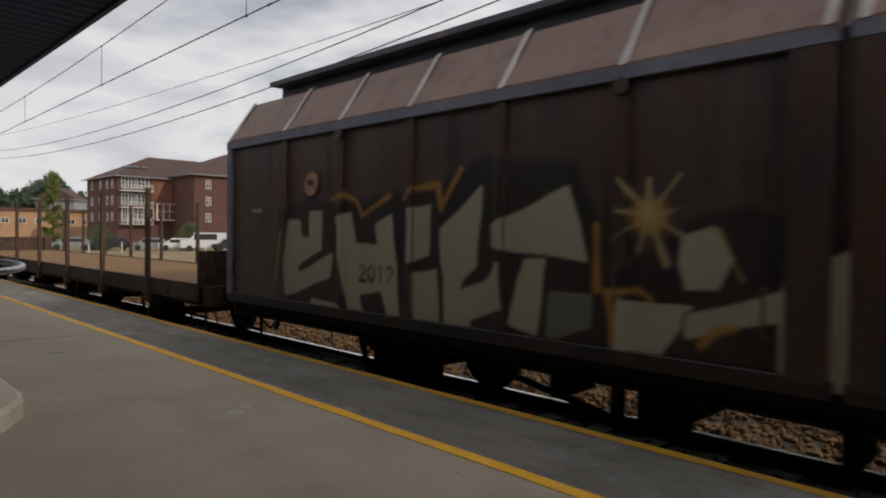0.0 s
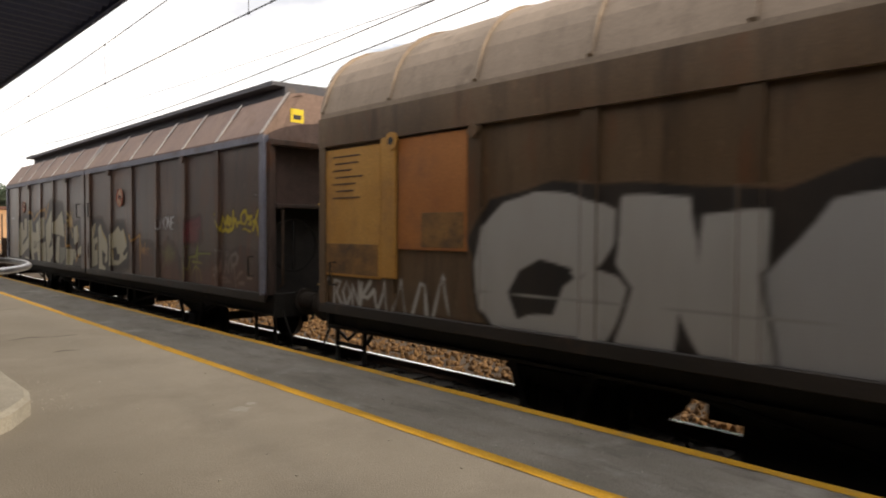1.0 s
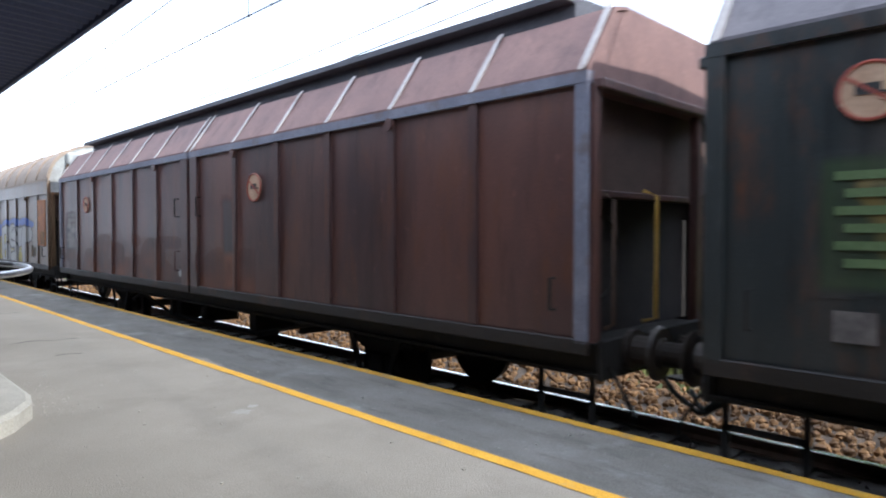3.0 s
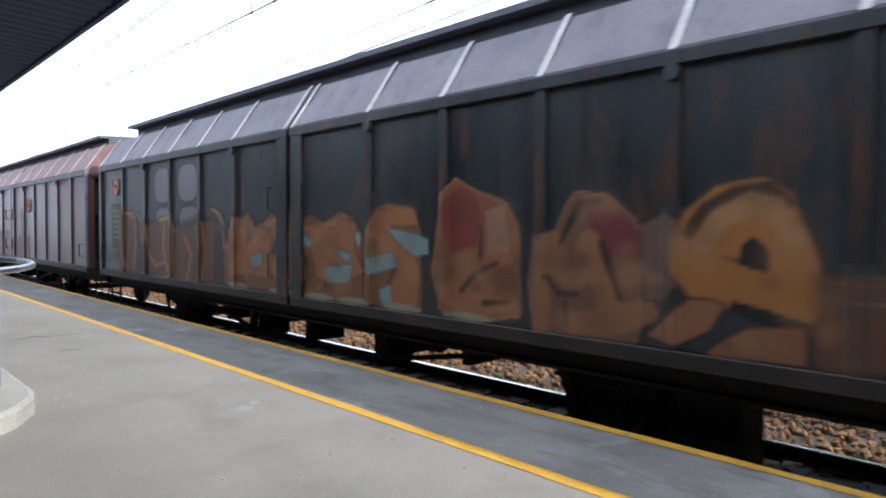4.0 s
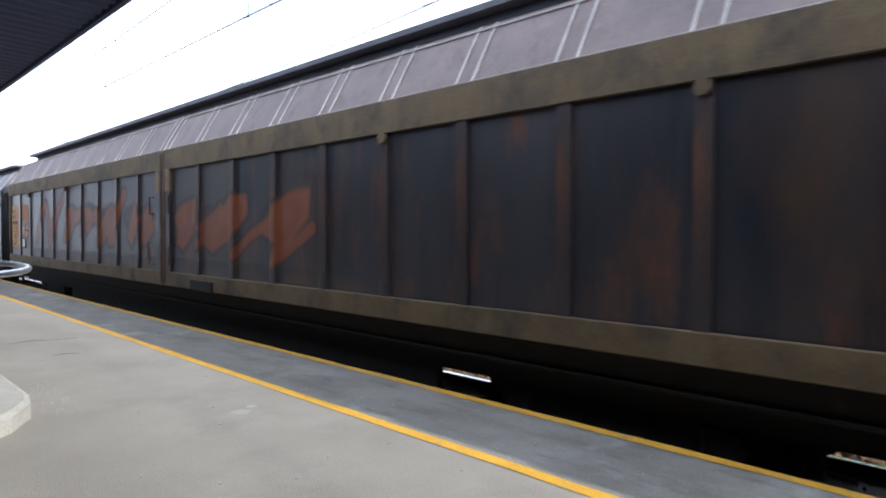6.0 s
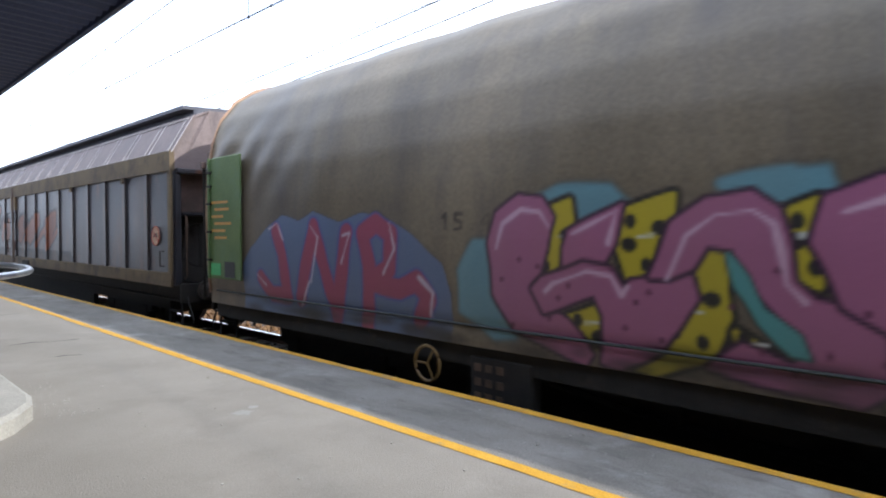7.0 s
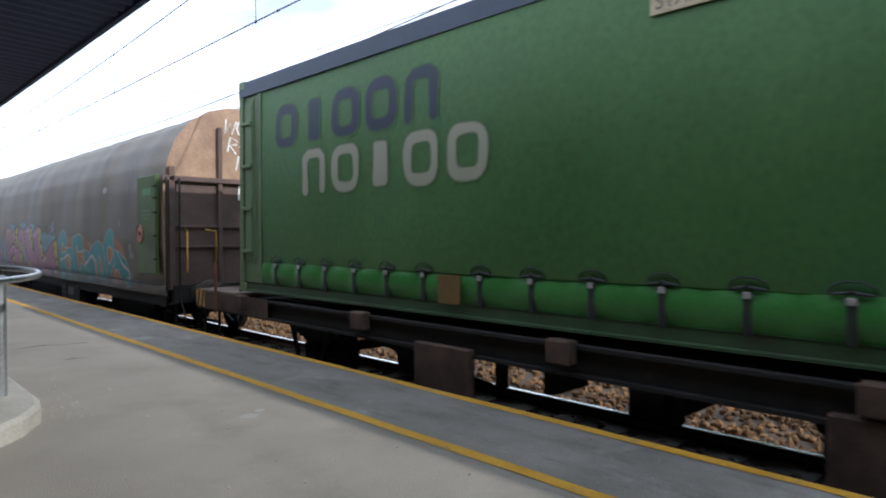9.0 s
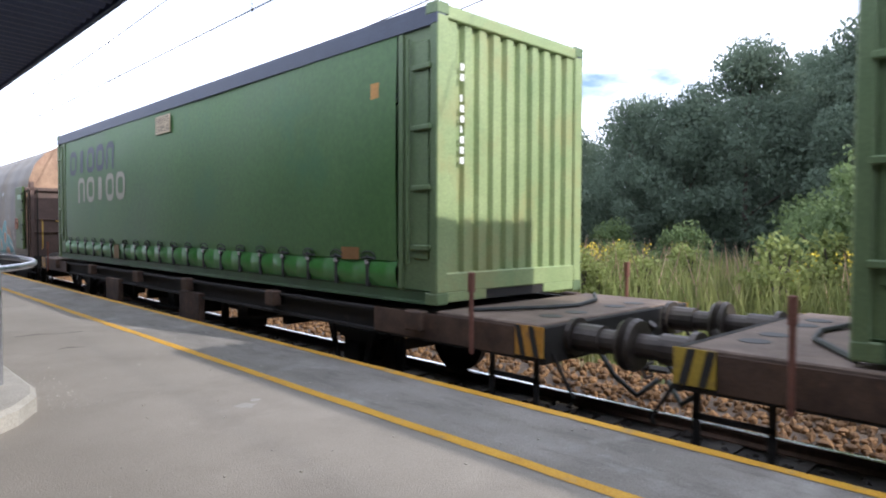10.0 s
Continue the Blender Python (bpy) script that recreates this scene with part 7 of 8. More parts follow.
    shape(mu, "-2.29,1.83 -2.61,1.88 -2.55,1.75 -2.29,1.60", yel, 0.05)
    shape(mu, "-2.29,1.36 -2.61,1.48 -2.61,1.34 -2.32,1.21", yel, 0.06)
    shape(mu, "-3.93,2.08 -4.22,2.02 -4.60,2.08 -4.93,2.11 -4.93,1.69 -4.75,1.67 -4.73,1.55 -4.88,1.25 -4.87,1.09 -4.52,1.03 -4.47,1.57 -4.16,1.50 -3.96,1.68 -3.92,1.86 -3.97,1.94", steel, 0.06)
    shape(mu, "-2.93,2.02 -3.13,2.14 -3.45,2.15 -3.74,2.05 -3.92,1.90 -3.82,1.71 -3.74,1.69 -3.27,1.76 -3.08,1.80 -3.13,1.69 -3.54,1.66 -3.82,1.65 -4.05,1.50 -4.09,1.32 -4.07,1.09 -3.95,1.02 -3.55,0.97 -3.23,0.97 -3.06,1.07 -3.09,1.29 -3.50,1.37 -3.75,1.39 -3.45,1.53 -3.13,1.55 -2.98,1.66 -2.89,1.80", steel, 0.06)
    shape(mu, "-3.43,1.52 -3.77,1.48 -3.77,1.35 -3.58,1.37", INK, 0.01)
    shape(mu, "-4.49,1.02 -4.44,1.56 -4.16,1.50 -4.09,1.28 -4.09,1.03", yel, 0.04)
    shape(mu, "-4.6,2.08 -5.45,2.06 -5.6,1.9 -5.5,1.74 -4.95,1.68 -4.9,1.08 -4.55,1.06 -4.4,1.75", steel, 0.05)
    mu.word("BET", mu.y_left + 3.2, 1.95, 0.17, 0.12, 0.022, INK, gap=0.2, slant=0.1)
    mu.word("GNCK", mu.y_left + 2.1, 1.2, 0.1, 0.12, 0.018, INK, gap=0.25)
    mu.line(marks(mu, "-1.9,1.42 -5.3,1.42"), 0.014, (0.3, 0.3, 0.28), 0.01)
    mu.build("graffiti", root, "olive_mural", surf, "silver block letters with black outlines, red, blue and yellow behind")
    for y0, y1, z0, z1, mat, nm in ((7.28, 6.24, 1.44, 2.84, "orange_plate", "data_plate"), (5.97, 5.02, 1.76, 2.86, "rust_plate", "data_plate"), (-6.2, -7.0, 1.6, 2.75, "rust_plate", "data_plate")):
        bm = bmnew()
        box(bm, -1.425, -1.405, y1, y0, z0, z1, 0.008)
        pl = part(nm, bm, mat, root, "orange painted panel on the wagon side")
        bm = bmnew()
        box(bm, -1.429, -1.42, y1 + 0.04, y0 - (0.35 if mat == "rust_plate" else 0.06), z0 + 0.03, z0 + 0.36, 0.003)
        part("worn_patch", bm, "worn_ochre", pl, "worn brown lower patch")
        if mat == "orange_plate":
            bars(pl, y0 - 0.2, 2.76, [(0.05 * (k % 2), 0.075 * k, 0.5 - 0.08 * (k % 3), 0.016) for k in range(7)], "rusty_frame", -1.426)
    bm = bmnew()
    box(bm, -1.45, -1.4, 5.99, 6.22, 1.46, 2.9, 0.012)
    tube(bm, [(-1.45, 6.03, 2.84), (-1.47, 6.03, 2.84)], 0.09, 14)
    post = part("hinge_post", bm, "orange_plate", root, "tan steel hinge post")
    bm = bmnew()
    tube(bm, [(-1.468, 6.03, 2.84), (-1.475, 6.03, 2.84)], 0.04, 12)
    part("eye_hole", bm, "sign_black", post)
    bars(root, -5.6, 1.6, [(0, 0, 0.2, 0.3), (0.3, 0.05, 0.35, 0.22)], "sill_tan", -1.42)


def signs_oxide(root, surf):
    round_sign(root, 5.2, 2.52, 0.17)
    round_sign(root, -2.0, 2.54, 0.19)
    mu = Mural(7.0, 9.0, 1.1, 2.75, 0.03)
    mu.poly(marks(mu, "6.7,1.6 6.7,2.05 6.0,2.05 6.0,1.6"), (0.1, 0.11, 0.13), 0.05, 0.75)
    mu.poly(marks(mu, "-1.12,2.35 -1.3,2.35 -1.42,1.6 -1.15,1.6"), (0.05, 0.075, 0.09), 0.08, 0.7)
    mu.poly(marks(mu, "-1.12,1.6 -1.4,1.6 -1.4,1.2 -1.15,1.2"), (0.3, 0.09, 0.02), 0.08, 0.6)
    mu.blob(mu.y_left - 0.43, 1.3, 0.07, 0.07, (0.5, 0.5, 0.5), 0.3, 0.9)
    for y, r in ((3.2, 0.35), (1.2, 0.3), (-0.9, 0.4), (4.6, 0.3), (-1.8, 0.3)):
        mu.blob(mu.y_left - y, 1.2, r, 0.22, (0.26, 0.075, 0.03), 1.0, 0.55)
    rng = random.Random(31)
    for k in range(26):
        row = k % 7
        mu.blob(mu.y_left - 6.55 + 0.45 * rng.random(), 2.32 - 0.11 * row, rng.uniform(0.07, 0.2), rng.uniform(0.035, 0.07), (0.3, 0.28, 0.25), 0.7, rng.uniform(0.35, 0.7), 3.0)
    for k in range(46):
        y, z = rng.uniform(-2.0, 6.9), 1.1 + 0.7 * rng.random() ** 2.2
        mu.blob(mu.y_left - y, z, rng.uniform(0.1, 0.45), rng.uniform(0.06, 0.2), (0.3, 0.085, 0.025) if k % 3 else (0.05, 0.03, 0.03), 1.2, rng.uniform(0.2, 0.5))
    mu.build("touch_up_paint", root, "oxide_mural", surf, "patches of touched-up paint and rust bloom")


M["faded_white"] = surface("faded_white", (0.09, 0.08, 0.078), (0.19, 0.17, 0.16), 0.7, scale=8)


def mural_bottle(root, surf):
    mu = Mural(6.8, 14.0, 1.06, 2.95, 0.022)
    o2, pale = (0.45, 0.24, 0.1), (0.3, 0.42, 0.42)
    for y0, z0 in ((4.15, 2.55), (3.15, 2.55), (4.1, 2.1), (3.1, 2.1)):
        mu.blob(mu.y_left - y0 + 0.1, z0 + (0.12 if z0 > 2.3 else 0), 0.36, 0.3 if z0 > 2.3 else 0.2, (0.28, 0.25, 0.26), 0.15, 0.85, 3.0)
    mu.poly(marks(mu, "6.1,1.15 6.0,2.0 4.8,2.0 3.6,1.95 2.6,2.1 1.8,1.9 1.8,1.15"), (0.06, 0.035, 0.03), 0.08, 0.8)
    mu.poly(marks(mu, "3.9,1.15 3.8,1.85 3.0,1.9 2.9,1.15"), (0.15, 0.07, 0.05), 0.1, 0.8)
    shape(mu, "4.70,1.99 4.11,2.13 3.75,2.04 3.77,1.15 4.64,1.20", (0.13, 0.06, 0.03), 0.02)
    shape(mu, "3.57,1.81 2.97,1.97 2.63,1.73 2.68,1.13 3.58,1.10", (0.13, 0.06, 0.03), 0.02)
    shape(mu, "2.55,2.03 2.12,2.06 2.17,1.20 2.52,1.16", (0.13, 0.06, 0.03), 0.02)
    shape(mu, "6.37,2.16 5.74,2.26 5.36,1.99 5.27,1.17 6.07,1.24", (0.13, 0.06, 0.03), 0.02)
    for t in ("6.36,2.21 6.06,1.67 5.86,1.20", "5.83,2.23 5.36,2.15 5.31,1.68 5.44,1.22", "4.81,1.99 4.71,1.50 4.38,1.31 4.00,1.38", "3.99,2.13 4.05,1.61 3.86,1.24", "3.68,2.13 3.64,1.62 3.70,1.16", "3.19,1.81 2.92,1.55 3.09,1.15", "2.51,2.03 2.43,1.57 2.52,1.18", "2.12,2.24 1.87,2.03 1.73,1.43", "2.77,1.95 2.63,1.65", "5.16,2.20 4.98,1.69"):
        mu.line(marks(mu, t), 0.07, (0.36, 0.17, 0.045), 0.04, 0.85)
    for t in ("6.36,2.23 5.30,2.24 4.89,1.99", "4.18,2.09 3.75,2.13 3.57,1.90", "2.27,2.24 1.94,2.17 1.80,1.99", "6.90,1.09 5.33,1.09 3.77,1.13"):
        mu.line(marks(mu, t), 0.04, (0.5, 0.33, 0.16), 0.03, 0.8)
    clay = (0.2, 0.085, 0.036)
    shape(mu, "1.77,1.61 1.64,1.93 1.48,2.11 1.27,2.08 1.09,2.18 0.92,1.94 0.64,2.02 0.48,2.14 0.22,2.04 0.12,2.12 -0.31,2.07 -0.44,2.10 -0.70,2.00 -1.03,2.15 -1.27,2.07 -1.42,1.86 -1.42,1.74 -1.56,1.73 -1.65,2.16 -1.87,2.20 -2.29,2.14 -2.36,1.93 -2.37,1.16 -1.53,1.17 0.23,1.15 1.78,1.19", clay, 0.03, (0.03, 0.02, 0.02))
    for t in ("1.07,1.57 0.75,1.66 0.78,1.50 1.04,1.46",
              "0.20,1.70 0.12,1.78 -0.07,1.56 0.12,1.55",
              "-0.12,1.89 -0.53,1.84 -0.44,1.74 -0.17,1.80",
              "-0.75,1.49 -1.19,1.53 -1.03,1.46 -0.79,1.36",
              "-0.67,1.56 -0.75,1.68 -0.75,1.51 -0.78,1.37",
              "-1.07,1.74 -1.17,1.85 -1.23,1.72",
              "-1.32,1.90 -1.40,1.88 -1.38,1.79",
              "-1.84,1.95 -2.34,1.88 -2.35,1.75 -2.10,1.82 -1.84,1.89",
              "-1.53,1.59 -1.74,1.65 -1.60,1.50",
              "-1.74,1.67 -1.98,1.71 -2.01,1.63 -1.77,1.59",
              "-1.75,1.32 -1.84,1.34 -1.79,1.24",
              "0.18,1.34 0.03,1.31 0.08,1.19",
              "1.68,1.52 1.55,1.61 1.40,1.47 1.58,1.44"):
        shape(mu, t, pale, 0.018, INK)
    for t in ("-0.44,1.84 -0.62,1.63 -0.75,1.30 -0.62,1.21",
              "-0.12,1.84 -0.35,1.57 -0.30,1.22",
              "1.07,1.57 0.59,1.72 0.54,1.51 0.98,1.38",
              "0.38,1.94 0.33,1.83 0.43,1.65",
              "-1.88,1.41 -2.02,1.61 -2.10,1.76 -1.88,1.82",
              "-2.23,1.68 -2.14,1.43 -1.98,1.21",
              "-1.27,2.04 -1.03,1.83 -0.83,1.54",
              "-1.43,1.92 -1.47,1.17",
              "1.33,1.56 1.25,1.16",
              "0.54,1.48 0.46,1.32"):
        mu.line(marks(mu, t), 0.035, INK, 0.03, 0.9)
    for t in ("-0.35,1.94 -0.79,1.97 -1.11,2.08",
              "1.64,1.90 1.45,2.05",
              "0.61,1.99 0.32,2.07",
              "-1.70,2.12 -1.87,2.14 -2.26,2.10",
              "0.92,1.85 0.64,1.91 0.54,1.80",
              "-1.77,1.80 -1.97,1.83 -2.14,1.78"):
        mu.line(marks(mu, t), 0.1, o2, 0.03, 0.55)
    amber, ice = (0.32, 0.13, 0.045), (0.2, 0.29, 0.28)
    for fill, t in (
        (amber, "-1.68,2.14 -2.26,2.15 -2.33,2.01 -1.93,1.99 -1.93,1.88 -2.19,1.76 -2.33,1.60 -2.31,1.21 -1.92,1.14 -1.92,1.35 -2.05,1.59 -1.82,1.64 -1.54,1.56 -1.49,1.81 -1.59,1.99"),
        (amber, "-0.39,1.99 -0.92,1.94 -1.05,2.08 -1.31,1.99 -1.29,1.74 -1.44,1.50 -1.03,1.34 -0.57,1.38 -0.45,1.72"),
        (amber, "1.70,1.67 1.42,1.96 1.13,1.91 1.19,1.68 0.88,1.88 0.61,1.95 0.52,1.77 0.61,1.29 1.07,1.38 1.65,1.27"),
        (amber, "0.44,1.48 0.25,1.85 0.03,1.93 -0.21,1.78 -0.33,1.38 -0.01,1.31 0.12,1.50 0.33,1.27"),
        (ice, "-1.87,1.96 -2.47,1.85 -2.48,1.72 -2.30,1.71 -2.00,1.87"),
        (ice, "-1.52,1.61 -1.92,1.71 -2.02,1.58 -1.64,1.51"),
        (ice, "-0.75,1.50 -1.26,1.56 -1.20,1.39 -0.80,1.35"),
        (ice, "-1.00,1.70 -1.24,1.68 -1.18,1.58"),
        (ice, "1.02,1.56 0.70,1.63 0.76,1.47 0.94,1.45"),
        (ice, "0.21,1.69 -0.00,1.78 -0.10,1.56 0.12,1.57"),
        (ice, "-1.75,1.31 -1.92,1.38 -1.92,1.21 -1.78,1.21"),
        (ice, "-0.14,1.89 -0.39,1.85 -0.27,1.72")):
        shape(mu, t, fill, 0.022, INK)
    shape(mu, "-2.63,1.98 -2.69,2.26 -2.85,2.41 -3.15,2.25 -3.44,2.16 -3.56,1.98 -3.59,1.24 -2.92,1.13 -2.67,1.23 -2.55,1.58", (0.21, 0.08, 0.035), 0.035, (0.34, 0.16, 0.05))
    shape(mu, "-2.72,2.18 -2.91,2.33 -3.07,2.25 -3.15,2.02 -3.05,1.76 -2.83,1.73 -2.75,1.91", (0.2, 0.04, 0.03), 0.02, INK)
    shape(mu, "-3.22,2.11 -3.42,2.15 -3.47,1.77 -3.25,1.71", (0.3, 0.15, 0.1), 0.02, INK)
    mu.poly(marks(mu, "-2.83,1.71 -3.07,1.76 -3.49,1.70 -3.05,1.53 -2.92,1.37 -3.50,1.32 -3.15,1.21 -2.78,1.24 -2.64,1.47"), (0.31, 0.13, 0.055), 0.05, 0.8)
    shape(mu, "-3.76,1.88 -3.97,1.93 -4.09,2.15 -4.16,2.23 -4.43,2.20 -4.64,2.04 -4.70,1.89 -4.71,1.47 -4.67,1.16 -3.77,1.15 -3.72,1.53", (0.17, 0.085, 0.05), 0.03, (0.26, 0.14, 0.07))
    mu.poly(marks(mu, "-4.28,2.10 -4.57,2.03 -4.69,1.89 -4.64,1.77 -4.36,1.86"), (0.15, 0.03, 0.03), 0.05, 0.9)
    for t in ("-3.85,1.78 -3.82,1.19",
              "-3.93,1.85 -4.12,1.54 -4.28,1.86 -4.47,1.36",
              "-4.14,1.23 -4.44,1.27 -4.75,1.38"):
        mu.line(marks(mu, t), 0.2, (0.29, 0.13, 0.06), 0.03, 0.85)
    for t in ("-3.89,1.58 -4.00,1.45 -4.17,1.46",
              "-4.01,1.85 -4.18,2.15 -4.35,2.17",
              "-4.38,1.86 -4.54,1.46",
              "-4.06,1.38 -4.08,1.22",
              "-2.92,1.39 -3.10,1.56 -3.35,1.66",
              "-3.20,1.31 -3.50,1.34",
              "-3.16,1.98 -3.16,1.72"):
        mu.line(marks(mu, t), 0.05, INK, 0.03, 0.9)
    shape(mu, "-4.72,1.98 -4.89,2.06 -5.02,1.98 -5.00,1.81 -4.90,1.69 -4.96,1.58 -4.87,1.48 -4.74,1.47", (0.14, 0.085, 0.06), 0.025, INK)
    shape(mu, "-5.00,1.87 -5.05,2.07 -5.24,2.22 -5.53,2.25 -5.68,2.16 -5.75,1.98 -5.83,1.73 -5.83,1.48 -5.74,1.37 -5.34,1.47 -5.11,1.50 -4.96,1.69", (0.36, 0.15, 0.035), 0.04, (0.2, 0.09, 0.04))
    mu.line(marks(mu, "-5.06,1.94 -5.16,2.10 -5.35,2.19 -5.56,2.21 -5.67,2.12"), 0.09, INK, 0.03, 0.85)
    mu.line(marks(mu, "-5.16,1.87 -5.27,2.04 -5.46,2.12 -5.61,2.09 -5.71,1.93"), 0.14, (0.42, 0.24, 0.11), 0.03, 0.6)
    shape(mu, "-5.41,1.85 -5.47,1.90 -5.54,1.83 -5.54,1.72 -5.40,1.75", INK, 0.015, INK)
    mu.line(marks(mu, "-5.29,1.78 -5.41,1.76"), 0.03, INK, 0.03, 0.9)
    for t in ("-5.36,1.49 -5.55,1.46 -5.79,1.38 -5.55,1.37 -5.34,1.44",):
        shape(mu, t, INK, 0.01, INK)
    shape(mu, "-4.78,1.21 -5.08,1.47 -5.28,1.46 -5.20,1.31 -4.97,1.17", (0.28, 0.12, 0.055), 0.03, INK)
    shape(mu, "-5.34,1.25 -5.47,1.34 -5.76,1.35 -5.77,1.15 -5.21,1.14", (0.24, 0.1, 0.045), 0.02, INK)
    mu.poly(marks(mu, "-5.86,1.66 -6.18,1.66 -6.19,1.18 -5.90,1.17"), (0.17, 0.075, 0.03), 0.08, 0.75)
    mu.line(marks(mu, "-5.86,1.66 -6.18,1.65"), 0.03, (0.25, 0.1, 0.03), 0.03, 0.8)
    rng = random.Random(12)
    for k in range(150):
        y, z, r = rng.uniform(-6.0, 2.0), rng.uniform(1.15, 2.2), rng.uniform(0.04, 0.16)
        d = rng.random()
        mu.blob(mu.y_left - y, z, r, r * 0.8, (0.05, 0.03, 0.025) if d < 0.55 else (0.4, 0.22, 0.11), 1.2, 0.28 * (mu.a[min(int((z - 1.06) / 0.022), mu.a.shape[0] - 1), min(int((mu.y_left - y) / 0.022), mu.a.shape[1] - 1)] > 0.5))
    for t in ("-6.0,1.7 -6.6,1.7 -6.6,1.55 -6.0,1.55",):
        mu.line(marks(mu, t), 0.02, (0.3, 0.26, 0.2), 0.02, 0.7)
    mu.blob(mu.y_left + 7.1, 1.55, 0.08, 0.26, (0.4, 0.42, 0.4), 0.4, 0.9)
    for y in (1.4, 0.2, -0.6, -1.3, -2.1, -3.0):
        mu.blob(mu.y_left - y, 1.16, 0.3, 0.04, (0.33, 0.32, 0.22), 0.3, 0.8)
    mu.poly(marks(mu, "6.55,1.65 6.55,2.35 6.1,2.35 6.1,1.65"), (0.06, 0.12, 0.03), 0.05, 0.5)
    mu.build("graffiti", root, "bottle_mural", surf, "orange, brown and pale blue sprayed letters")
    round_sign(root, 6.33, 2.74, 0.17)
    round_sign(root, -6.59, 2.72, 0.19)
    bars(root, 6.5, 2.3, [(0.05 * (k % 2), 0.1 * k, 0.35, 0.05) for k in range(6)], "box_green", -1.41)
    bars(root, 6.5, 1.5, [(0, 0, 0.22, 0.18)], "faded_white", -1.41)


def mural_navy(root, surf):
    mu = Mural(8.7, 14.6, 1.25, 2.85, 0.024)
    rust, bright = (0.25, 0.068, 0.022), (0.42, 0.17, 0.03)
    for t in ("5.47,2.44 5.18,2.48 4.95,2.36 4.48,2.42 4.45,2.29 5.02,2.13 5.43,1.77 5.87,1.76",
              "4.32,2.41 4.00,2.41 3.77,2.33 3.32,2.37 3.32,2.18 3.82,2.13 4.18,1.92 4.30,2.06",
              "3.24,2.05 2.84,2.35 2.63,2.43 2.45,2.38 2.40,2.23 2.62,2.05 2.92,1.89 3.19,1.69 3.36,1.71",
              "2.83,1.89 2.67,2.05 2.41,2.19 2.46,1.74 2.79,1.71",
              "1.68,1.85 1.38,2.41 1.24,2.38 1.26,2.12 1.52,1.72",
              "1.02,1.81 0.89,2.26 0.72,2.35 0.60,2.30 0.63,1.92 0.88,1.74",
              "-0.43,2.17 -0.65,2.32 -1.02,2.42 -1.02,2.27 -0.74,2.16 -1.02,2.15 -0.95,1.85 -0.71,1.69 -0.51,1.78 -0.57,1.97",
              "-1.28,2.00 -1.57,2.10 -2.03,2.33 -2.05,2.19 -1.82,1.97 -2.03,2.06 -1.96,1.91 -1.67,1.72 -1.48,1.78 -1.45,1.93",
              "-1.69,1.87 -2.30,2.44 -2.74,2.42 -2.77,2.21 -2.31,1.88 -1.75,1.68",
              "-3.18,1.97 -3.51,2.26 -3.84,2.41 -4.28,2.43 -4.25,2.16 -3.85,1.83 -3.45,1.55 -3.59,1.82 -3.37,1.89"):
        mu.poly(marks(mu, t), rust, 0.07, 0.82)
        c = np.mean(np.array(marks(mu, t)), 0)
        mu.blob(c[0] - 0.1, c[1] + 0.1, 0.3, 0.16, (0.27, 0.085, 0.03), 1.0, 0.5)
    for t, w in (("8.28,1.74 7.85,2.32 7.46,2.61", 0.24),
                 ("7.33,2.54 7.01,1.73", 0.3),
                 ("6.85,1.80 6.37,2.40 5.92,2.70", 0.22),
                 ("2.45,1.89 2.18,2.36 1.88,2.66", 0.24),
                 ("1.26,1.91 1.16,2.17", 0.16),
                 ("0.72,1.92 0.39,2.10 -0.07,2.38", 0.2),
                 ("-0.06,1.84 -0.20,2.07", 0.2),
                 ("-1.04,1.97 -1.11,2.37 -1.20,2.39", 0.2),
                 ("-2.42,1.64 -2.84,1.88 -3.29,2.06", 0.16),
                 ("-3.45,1.55 -4.10,1.86 -4.36,2.00", 0.16),
                 ("-1.30,1.76 -1.75,2.10", 0.16)):
        mu.line(marks(mu, t), w, rust, 0.06, 0.85)
    for y, z in ((5.55, 2.1), (4.47, 2.0), (3.42, 2.22), (3.33, 1.95), (2.37, 2.22), (2.16, 2.45), (-0.05, 2.3), (-0.14, 2.0), (-1.1, 2.25), (-2.3, 1.95)):
        mu.line([(mu.y_left - y, z - 0.16), (mu.y_left - y, z + 0.16)], 0.05, bright, 0.04, 0.7)
    for k in range(13):
        mu.blob(0.6 + k * 1.1, 1.32, 0.45, 0.14, (0.16, 0.1, 0.06), 1.2, 0.5)
    mu.build("brush_lettering", root, "navy_mural", surf, "faded rust-orange sweeping brush strokes")
    bm = bmnew()
    box(bm, -1.425, -1.402, 10.02, 10.92, 1.52, 2.66, 0.008)
    pl = part("data_plate", bm, "orange_plate", root, "yellow-orange data plate with black characters")
    bars(pl, 10.84, 2.56, [(0.0, 0, 0.035, 0.09), (0.055, 0, 0.035, 0.09), (0.0, 0.17, 0.035, 0.09), (0.055, 0.17, 0.035, 0.09), (0.0, 0.33, 0.035, 0.08), (0.055, 0.33, 0.035, 0.08), (0.11, 0.33, 0.035, 0.08), (0.165, 0.33, 0.035, 0.08), (0.3, 0.33, 0.04, 0.08), (0.38, 0.33, 0.04, 0.08), (0.46, 0.33, 0.04, 0.08), (0.53, 0.36, 0.03, 0.02), (0.6, 0.33, 0.05, 0.08)], "rusty_frame", -1.426)
    part("plate_text", words_mesh("RIV", 0.1, 0.15, (-1.429, 10.7, 2.47)), "rusty_frame", pl)
    part("plate_text", words_mesh("S-TWA", 0.1, 0.28, (-1.429, 10.7, 2.3)), "rusty_frame", pl)
